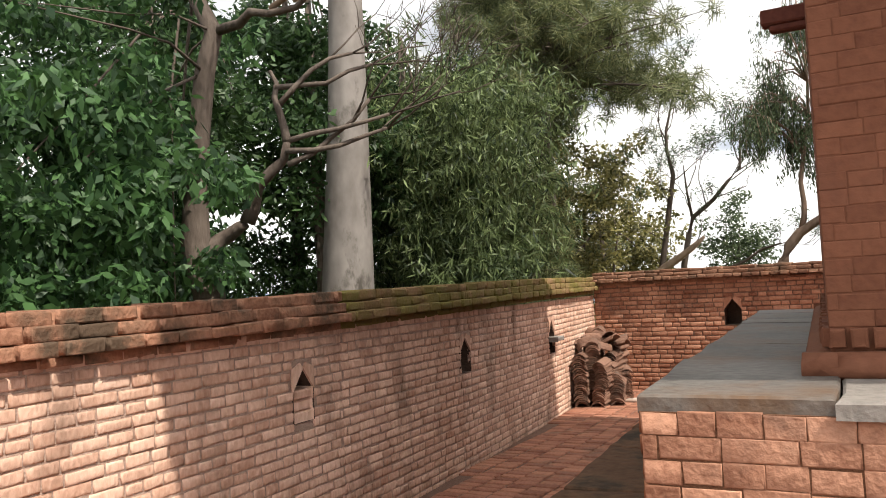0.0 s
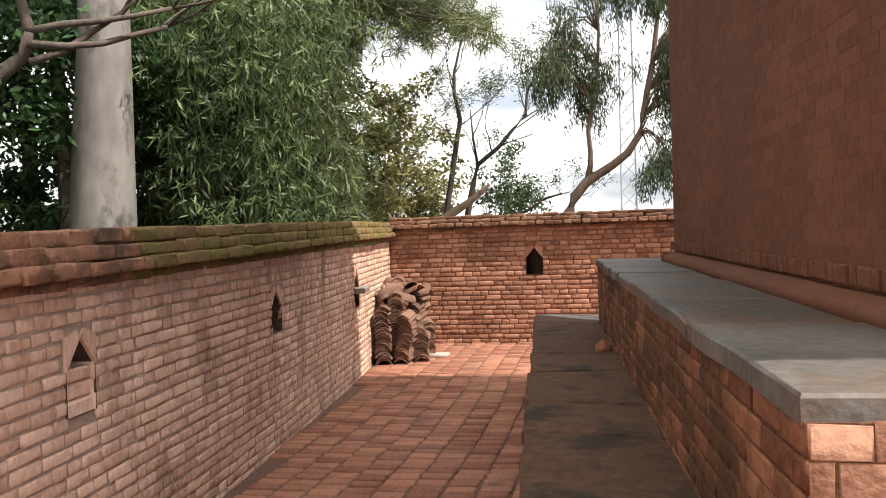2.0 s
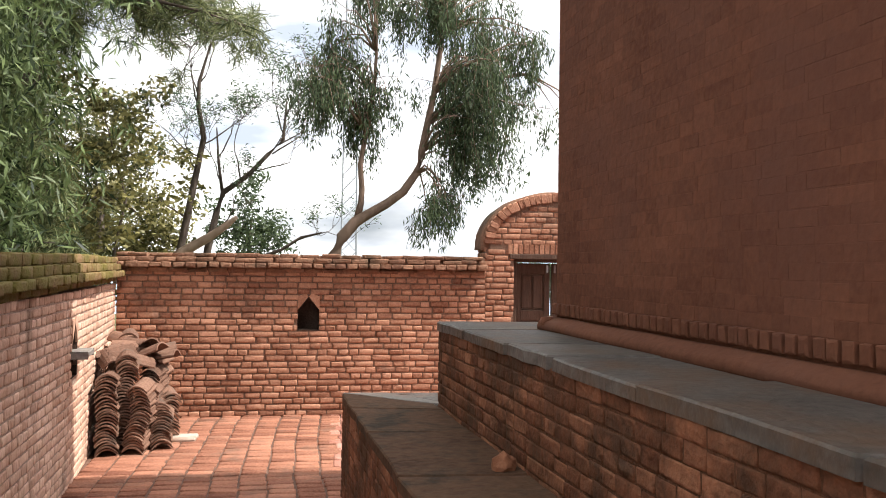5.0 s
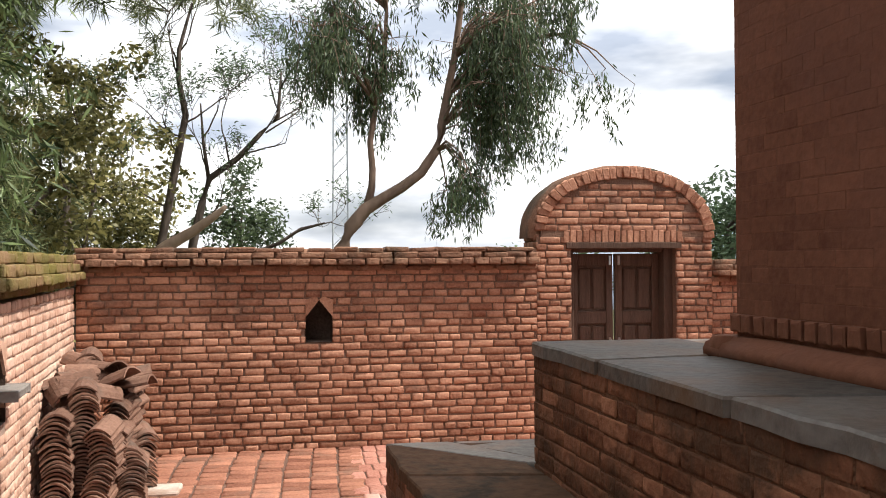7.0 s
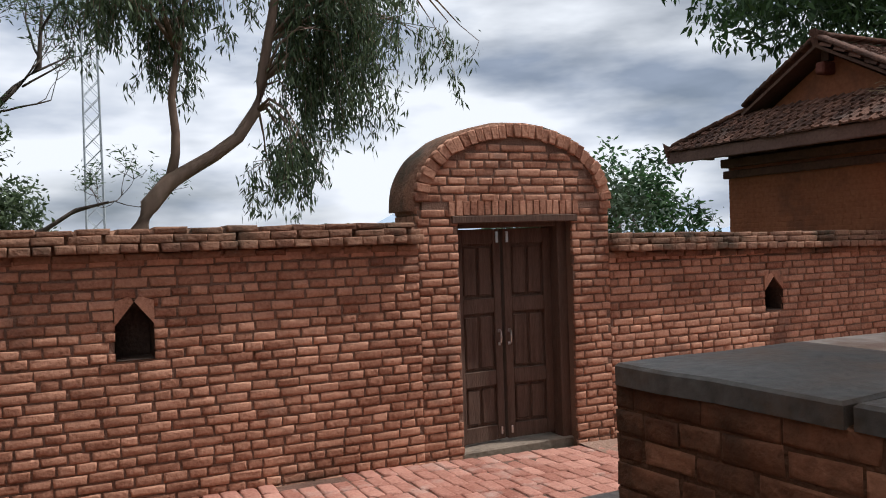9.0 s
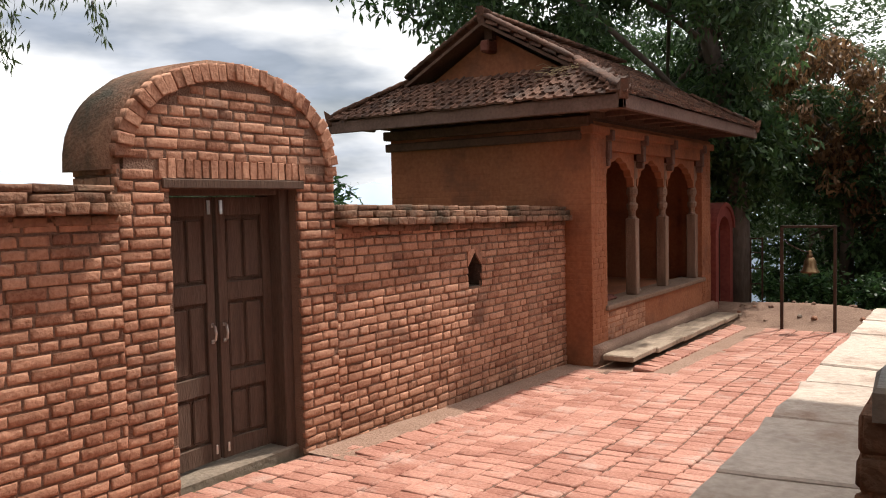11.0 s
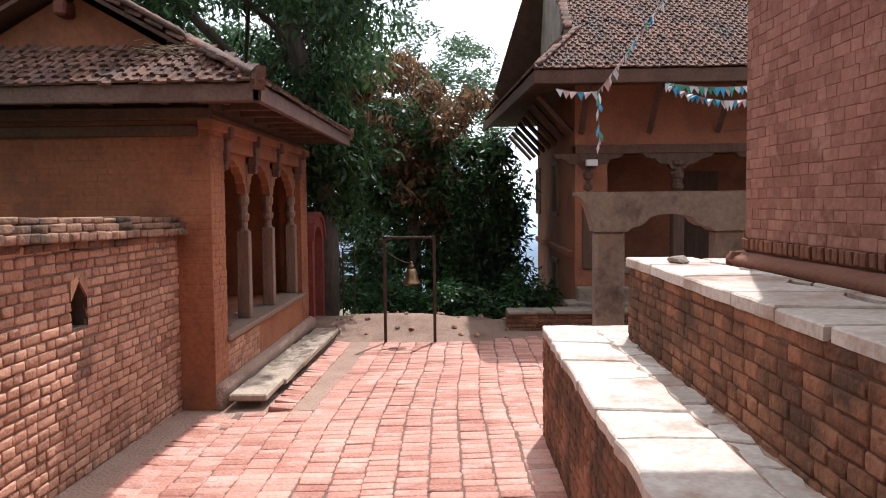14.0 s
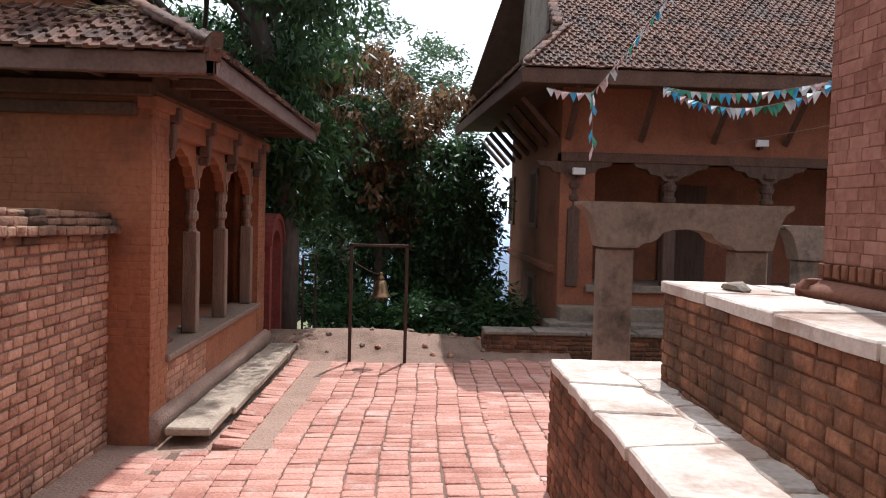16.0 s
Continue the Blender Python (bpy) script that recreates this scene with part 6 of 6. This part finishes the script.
# nearly bare tree
t = tagged(thing("bare_tree", at=(-3.0, 15.2, -0.6)), "nearly leafless tree with dark thin branches", "tree")
bm = bmesh.new()
r = random.Random(5)
tips = []
tube([(-3.3, 15.2, -0.6), (-3.13, 15.2, 1.85), (-3.04, 15.2, 2.34), (-2.89, 15.2, 3.17), (-2.79, 15.2, 3.71), (-2.89, 15.2, 4.24), (-2.88, 15.2, 4.62), (-2.7, 15.2, 5.3)], [0.075, 0.062, 0.058, 0.052, 0.046, 0.036, 0.03, 0.016], 8, bm)
tube([(-2.9, 15.3, -0.6), (-2.71, 15.3, 1.88), (-2.58, 15.3, 2.48), (-2.48, 15.3, 2.83), (-2.08, 15.3, 3.13), (-1.77, 15.3, 3.48), (-1.52, 15.3, 3.73), (-1.47, 15.3, 4.4)], [0.07, 0.062, 0.055, 0.05, 0.042, 0.036, 0.03, 0.014], 8, bm)
tube([(-2.49, 15.3, 2.83), (-2.56, 15.3, 3.32), (-2.6, 15.3, 3.9)], [0.035, 0.025, 0.012], 6, bm)
tube([(-2.3, 15.2, 1.6), (-1.51, 15.2, 1.9), (-1.2, 15.2, 2.11), (-0.85, 15.2, 2.2)], [0.035, 0.028, 0.022, 0.01], 6, bm)
part("broken_branch", tube([(-3.5, 15.0, 1.5), (-3.0, 15.0, 1.87), (-2.68, 15.0, 2.06), (-2.38, 15.0, 2.28), (-2.22, 15.0, 2.42)], [0.1, 0.085, 0.07, 0.055, 0.03], 9), BARKL, t, "pale barkless broken branch", True)
for s, d in (((-2.89, 15.2, 3.17), (-1, 0, 0.8)), ((-2.89, 15.2, 4.24), (-0.8, 0.2, 0.9)), ((-2.8, 15.2, 3.6), (0.9, 0, 0.8)), ((-2.48, 15.3, 2.83), (-0.3, 0.2, 1)), ((-1.7, 15.3, 3.5), (1, 0, 0.35)),
             ((-2.0, 15.3, 3.2), (0.9, 0.2, -0.05)), ((-1.5, 15.3, 4.1), (0.6, 0, 1)), ((-2.62, 15.3, 2.2), (1, 0, 0.15)), ((-2.75, 15.2, 5.1), (0.4, 0, 1)), ((-2.2, 15.3, 3.05), (0.1, 0, 1)), ((-3.04, 15.2, 2.4), (-1, 0, 0.5)), ((-2.85, 15.2, 3.4), (-1, 0.3, 0.4)), ((-1.6, 15.3, 3.65), (1, 0.2, 0.6)), ((-2.88, 15.2, 4.6), (0.8, 0.1, 0.8)), ((-2.89, 15.2, 4.4), (-0.7, 0.1, 1)), ((-1.5, 15.3, 3.8), (-0.5, 0.1, 1)), ((-1.3, 15.2, 2.05), (1, 0, 0.4)), ((-2.58, 15.3, 3.4), (0.7, 0, 1)), ((-1.9, 15.3, 3.35), (0.8, 0, 0.9))):
    limbs(bm, s, d, 0.62, 0.017, 3, r, 0.75, 0.14, 4, tips)
part("trunk", bm, BARK, t, smooth=True)
pts = [tuple(p + Vector((r.gauss(0, 0.1), r.gauss(0, 0.1), r.gauss(0, 0.08)))) for p in tips for _ in range(2)]
tips2 = [p for k, p in enumerate(tips) if k % 2]
for p in tips2:
    d = Vector((r.gauss(0, 0.5), r.gauss(0, 0.3), 1)).normalized()
    ln = r.uniform(0.1, 0.25)
    for j in range(7):
        pts.append(tuple(p + d * ln * j / 6 + Vector((r.gauss(0, 0.012), r.gauss(0, 0.012), 0))))
piece("sparse_leaves", leaf_mesh("sparse_leaves", pts, 0.085, 0.22, L_PALE, 12, -0.2), t)
# leaning eucalyptus with hanging foliage
t = tagged(thing("eucalyptus_tree", at=(-0.6, 13.7, -0.6)), "leaning pale-barked tree with hanging curtains of narrow leaves", "tree")
bm = bmesh.new()
main = [(-0.95, 13.7, -0.6), (-0.78, 13.7, 1.2), (-0.68, 13.7, 1.81), (-0.58, 13.7, 2.07), (-0.38, 13.7, 2.31), (-0.17, 13.7, 2.44), (0.08, 13.7, 2.59), (0.33, 13.7, 2.78), (0.52, 13.7, 3.06), (0.6, 13.7, 3.38), (0.68, 13.7, 3.8), (0.78, 13.7, 4.29), (0.9, 13.7, 5.2), (1.1, 13.7, 7.5)]
tube(main, [0.15, 0.115, 0.1, 0.092, 0.084, 0.072, 0.068, 0.064, 0.062, 0.058, 0.052, 0.046, 0.036, 0.016], 10, bm)
second = [(-0.36, 13.74, 2.33), (-0.3, 13.75, 2.6), (-0.29, 13.75, 2.82), (-0.32, 13.75, 3.17), (-0.24, 13.75, 3.65), (-0.13, 13.75, 4.27), (-0.1, 13.75, 4.9), (-0.2, 13.75, 6.5)]
tube(second, [0.058, 0.048, 0.044, 0.04, 0.036, 0.03, 0.024, 0.01], 8, bm)
r = random.Random(15)
pts = []


def hang(src, root, strands, longest, floor_z):
    """A bough out to src, with leafy strands hanging from it."""
    tube([root, root.lerp(src, 0.35) + Vector((0, 0, 0.2)), root.lerp(src, 0.75) + Vector((0, 0, 0.15)), src], [0.022, 0.016, 0.011, 0.006], 5, bm)
    for _ in range(strands):
        a = src + Vector((r.gauss(0, 0.15), r.gauss(0, 0.22), r.gauss(0, 0.12)))
        ln = min(longest * r.uniform(0.4, 1.0), a.z - floor_z - r.uniform(0, 0.3))
        if ln < 0.15:
            continue
        e = a + Vector((r.gauss(0, 0.1), r.gauss(0, 0.14), -ln))
        tube([src, a, a.lerp(e, 0.5) + Vector((r.gauss(0, 0.03), 0, 0)), e], [0.006, 0.005, 0.004, 0.003], 3, bm)
        for _ in range(int(130 * ln)):
            k = r.random()
            w = 0.085 * (1 - 0.5 * k)
            pts.append(tuple(a.lerp(e, k) + Vector((r.gauss(0, w), r.gauss(0, w), r.gauss(0, 0.05)))))


# left curtain, crown over the fork, long right curtain: (x range, z range, boughs, longest strand, lowest leaf)
for (x0, x1), (z0, z1), n, longest, floor_z in (((-1.2, -0.35), (3.5, 6.0), 17, 0.8, 2.6), ((-0.5, 0.1), (3.3, 6.4), 12, 0.75, 2.75), ((0.1, 0.95), (4.2, 6.8), 11, 0.6, 3.5),
                                                ((0.85, 1.5), (3.0, 6.6), 24, 1.1, 2.05), ((1.3, 2.1), (3.6, 6.4), 18, 0.95, 2.75), ((1.8, 2.3), (4.1, 5.6), 7, 0.7, 3.2), ((0.75, 1.3), (2.5, 3.0), 5, 0.7, 1.85)):
    made = 0
    while made < n:
        src = Vector((r.uniform(x0, x1), 13.7 + r.gauss(0, 0.5), r.uniform(z0, z1)))
        if noise.noise((src.x * 1.9, src.z * 1.5, 4.0)) < 0.0:
            continue
        made += 1
        stem = second if src.x < 0.05 else main[8:]
        root = min((Vector(p) for p in stem), key=lambda p: abs(p.z + 0.35 - src.z))
        hang(src, root, r.randrange(4, 7), longest, floor_z)
for src in ((2.6, 13.7, 4.25), (2.85, 13.7, 4.22), (3.0, 13.7, 4.2)):
    hang(Vector(src), Vector((1.9, 13.7, 4.6)), 1, 0.9 if src[0] < 2.7 else 0.35, 3.2)
part("trunk", bm, BARKE, t, smooth=True)
piece("crown", leaf_mesh("crown", pts, 0.105, 0.2, L_EUC, 22, 1.1, 0.8), t)
# trees behind the gateway and over the house
for i, (x, y, rx, rz, zc, mt) in enumerate(((5.5, 15.2, 1.2, 0.95, 2.1, L_PALE), (7.6, 16.6, 1.6, 1.2, 2.0, L_BROAD), (-2.4, 20.0, 1.0, 1.5, 2.1, L_EUC), (4.2, 21.0, 1.4, 0.6, 1.3, L_PALE))):
    tree("small_tree", "leafy green tree standing beyond the boundary wall", BARK, mt, [(x, y, -0.8), (x + 0.1, y, 0.8), (x, y + 0.1, zc)], [0.12, 0.1, 0.05], shell(rng, 60, (x, y, zc), (rx, rx, rz), 0.2), 80, 0.36, 0.13, 0.38, 110 + i, 0.4, 8)
cl = shell(rng, 210, (12.4, 11.8, 6.0), (3.2, 3.4, 3.6), 0.2, -0.8) + shell(rng, 60, (14.5, 12.5, 3.0), (1.6, 2.0, 2.4), 0.2) + shell(rng, 60, (8.8, 13.6, 5.6), (2.4, 1.6, 1.6), 0.2) + shell(rng, 40, (12.6, 10.4, 2.6), (0.9, 1.0, 1.2), 0.2)
tree("large_shade_tree", "large dark-leaved shade tree towering over the small house", BARK, L_DARK, [(12.5, 10.2, -0.4), (12.5, 10.15, 1.0), (12.45, 10.2, 2.4), (12.4, 10.6, 4.2), (12.3, 11.2, 6.5)], [0.2, 0.165, 0.155, 0.15, 0.08], cl, 230, 0.55, 0.17, 0.32, 120, 0.7, 16)
cl = shell(rng, 110, (15.6, 9.5, 1.8), (1.6, 1.5, 3.0), 0.3) + shell(rng, 30, (15.6, 8.0, 0.4), (0.8, 0.8, 1.4), 0.3) + shell(rng, 34, (20.4, 8.0, 1.6), (1.2, 1.3, 2.2), 0.3) + shell(rng, 50, (15.6, 7.5, 1.2), (0.8, 0.75, 1.7), 0.3)
tree("dense_dark_tree", "dense dark green tree beyond the earth bank", BARK, L_DARK, [(15.4, 8.9, -1.5), (15.4, 8.9, 1.0), (15.4, 9.0, 3)], [0.15, 0.12, 0.07], cl, 210, 0.42, 0.15, 0.35, 121, 0.6, 10)
cl = shell(rng, 26, (14.7, 9.2, 3.3), (1.3, 1.6, 1.4), 0.3) + shell(rng, 30, (15.6, 8.7, 2.6), (0.9, 0.8, 1.7), 0.3)
tree("flushing_tree", "tree with a flush of brown young leaves", BARK, L_BROWN, [(15.9, 8.6, -1.5), (15.9, 8.6, 1.5), (15.7, 8.6, 3.2)], [0.12, 0.1, 0.05], cl, 170, 0.38, 0.16, 0.35, 122, 0.9, 8)
for i, (x, y, rx, rz, zc) in enumerate(((21.5, 10.2, 2.0, 3.2, 4.4), (24.5, 8.2, 2.2, 2.8, 4.2), (22, 13.0, 2.4, 3, 5), (20.5, 15.5, 2.5, 3.5, 4.0), (24.0, 11.0, 2.0, 2.0, 1.0))):
    tree("pale_tree", "airy pale green tree on the slope beyond the court", BARK, L_PALE, [(x, y, -4), (x, y, 0), (x + 0.1, y, zc)], [0.16, 0.14, 0.06], shell(rng, 80, (x, y, zc), (rx, rx, rz), 0.2), 150, 0.5, 0.17, 0.35, 130 + i, 0.1, 10)
cl = shell(rng, 70, (13.4, 8.6, -0.1), (0.7, 1.6, 0.6), 0.2) + shell(rng, 40, (13.2, 6.9, -0.2), (0.4, 0.5, 0.8), 0.2)
tree("shrub", "low green shrubs along the edge of the bank", BARK, L_BROAD, [(13.4, 8.6, -0.6), (13.4, 8.6, -0.1)], [0.04, 0.02], cl, 90, 0.28, 0.12, 0.4, 140, 0.2, 6, bough_r=0.1)
# ---- lattice mast and far hills ----
mast = tagged(thing("lattice_mast", at=(2.6, 82, -6)), "tall grey steel lattice mast far behind the trees", "mast")
bm = bmesh.new()
H = 30
for k in range(4):
    sx, sy = (1, 1, -1, -1)[k], (1, -1, -1, 1)[k]
    tube([(2.6 + sx * 0.8, 82 + sy * 0.8, -6), (2.6 + sx * 0.55, 82 + sy * 0.55, H)], [0.07, 0.05], 4, bm)
for j in range(24):
    z0, z1 = -6 + j * 1.5, -4.5 + j * 1.5
    w0 = 0.8 - 0.25 * j / 24
    for k in range(4):
        a = ((1, 1), (1, -1), (-1, -1), (-1, 1))[k]
        b = ((1, 1), (1, -1), (-1, -1), (-1, 1))[(k + 1) % 4]
        tube([(2.6 + a[0] * w0, 82 + a[1] * w0, z0), (2.6 + b[0] * w0, 82 + b[1] * w0, z1)], [0.035, 0.035], 3, bm)
        tube([(2.6 + b[0] * w0, 82 + b[1] * w0, z0), (2.6 + a[0] * w0, 82 + a[1] * w0, z1)], [0.035, 0.035], 3, bm)
part("lattice", bm, material("galvanised steel", (0.25, 0.27, 0.29), (0.4, 0.42, 0.44), bump=0.05, rough=0.6), mast)
HILL = material("hazy far hills", (0.3, 0.38, 0.48), (0.42, 0.5, 0.6), fine=0.02, coarse=0.004, bump=0)
bm = bmesh.new()
rows = []
for i in range(121):
    a = math.pi * 2 * i / 120
    hgt = 25 + 70 * max(0, noise.noise((math.cos(a) * 3, math.sin(a) * 3, 3))) + 14 * noise.noise((math.cos(a) * 11, math.sin(a) * 11, 1))
    rows.append([bm.verts.new((math.cos(a) * d, math.sin(a) * d, z)) for d, z in ((880, -110), (890, -60), (930, hgt - 20), (980, -80))])
for a, b in zip(rows, rows[1:]):
    for i in range(3):
        bm.faces.new((a[i], b[i], b[i + 1], a[i + 1]))
tagged(part("backdrop", bm, HILL, None, "blue hazy hills on the horizon", True), category="hills", kind="structure")

# ---- paving ----
paving = tagged(thing("floor", at=(1, 9, 0)), "worn terracotta brick paving of the court and alley", "paving", kind="structure")
part("bedding", sheet(bmesh.new(), [-3.4 + 0.5 * i for i in range(28)], [-6 + 0.5 * i for i in range(34)], lambda x, y: ground_z(x, y) - 0.012), SOIL, paving)


def pave(cols, inside, seed, near, turn, mat=PAVER, gap=0.006):
    """Columns of bricks laid crosswise; turn: the columns run along x."""
    r = random.Random(seed)
    heap, count = Heap(), 0
    bl, bw = 0.207, 0.116
    shapes = [unit_brick("paver", (bl - gap, bw - gap, 0.05), mat, 0.004, 400 + i, 0.008) for i in range(4)]
    c0, c1, s0, s1 = cols
    c, k = c0, 0
    while c < c1:
        s = s0 + r.uniform(0, bw)
        while s < s1:
            w = bw * r.choice((1, 1, 1, 1, 1.0, 0.93))
            wave = 0.03 * math.sin(s * 1.1 + k * 0.12) + 0.03 * noise.noise((s * 1.2, k * 0.12, 0)) + r.uniform(-0.005, 0.005)
            x, y = (s, c + wave) if turn else (c + wave, s)
            if inside(x + 0.06, y + 0.06):
                z = ground_z(x, y) - 0.05 + r.uniform(-0.004, 0.004)
                sx = (ground_z(x + 0.1, y) - ground_z(x, y)) / 0.1
                sy = (ground_z(x, y + 0.1) - ground_z(x, y)) / 0.1
                rot = Euler((sy + r.uniform(-0.015, 0.015), -sx + r.uniform(-0.015, 0.015), r.uniform(-0.025, 0.025) + (math.pi / 2 if turn else 0))).to_matrix().to_4x4()
                m = Matrix.Translation((x + (bw if turn else 0), y, z)) @ rot
                if count < 150 and near[0] < x < near[1] and near[2] < y < near[3]:
                    piece("paver", r.choice(shapes), paving, m)
                    count += 1
                else:
                    heap.box(m, (0, 0, 0), (bl * r.uniform(0.97, 1.0) - gap, w - gap, 0.05), 0.004, r, 0.008)
            s += w + 0.004
        c += bl + 0.003
        k += 1
    heap.done("pavers", mat, paving, kind="stuff", smooth=True)


def wall_x(y):
    for (x0, y0), (x1, y1) in zip(WEST, WEST[1:]):
        if y0 <= y <= y1:
            return x0 + (x1 - x0) * (y - y0) / (y1 - y0)
    return -3.05


pave((-3.2, -0.2, -5, 10.5), lambda x, y: wall_x(y) + 0.02 < x < -0.785 + 0.069 * max(0, 7.36 - y) * (y < 7.36) - 0.02 or (y < 0.95 and x < 0.2), 1, (-2.2, -0.9, 4.5, 7.0), False, PAVERA, 0.012)
pave((7.38, 10.5, -0.9, 10.15), lambda x, y: x > -0.8 and (y < 9.98 if x > 2.6 and x < 6.3 else y < 9.27 if x >= 6.3 else y < 10.42), 2, (2.0, 5.5, 7.4, 9.0), True)
pave((6.3, 7.38, 5.46, 10.8), lambda x, y: True, 3, (0, 0, 0, 0), True)
gutter = tagged(thing("gutter_edging", at=(5, 10, 0)), "row of tilted bricks edging the gutter along the wall", "brick edging", kind="structure")
r = random.Random(9)
gb_me = [unit_brick("edging_brick", (0.115, 0.21, 0.05), PAVER, 0.005, 500 + i, 0.006) for i in range(3)]
x = 2.45
while x < 10.1:
    y = 10.02 if x < 6.25 else 9.5
    if not 6.1 < x < 6.3:
        m = Matrix.Translation((x, y, ground_z(x, y) - (0.046 if x < 6.25 else 0.036))) @ Euler((radians((3 if x < 6.25 else 5) + r.uniform(-3, 3)), radians(r.uniform(-4, 4)), radians(r.uniform(-6, 6)))).to_matrix().to_4x4()
        piece("edging_brick", r.choice(gb_me), gutter, m)
    x += 0.121
part("gutter_bed", sheet(bmesh.new(), [2.3 + 0.08 * i for i in range(101)], [9.18 + 0.075 * i for i in range(19)], lambda x, y: ground_z(x, y) - (0.05 if x < 6.3 and y < 9.98 else 0.003) + 0.02 * max(0, y - 10.2) + 0.006 * noise.noise((x * 6, y * 6, 1))), MUD, gutter, "grey-brown earth and grit in the gutter")
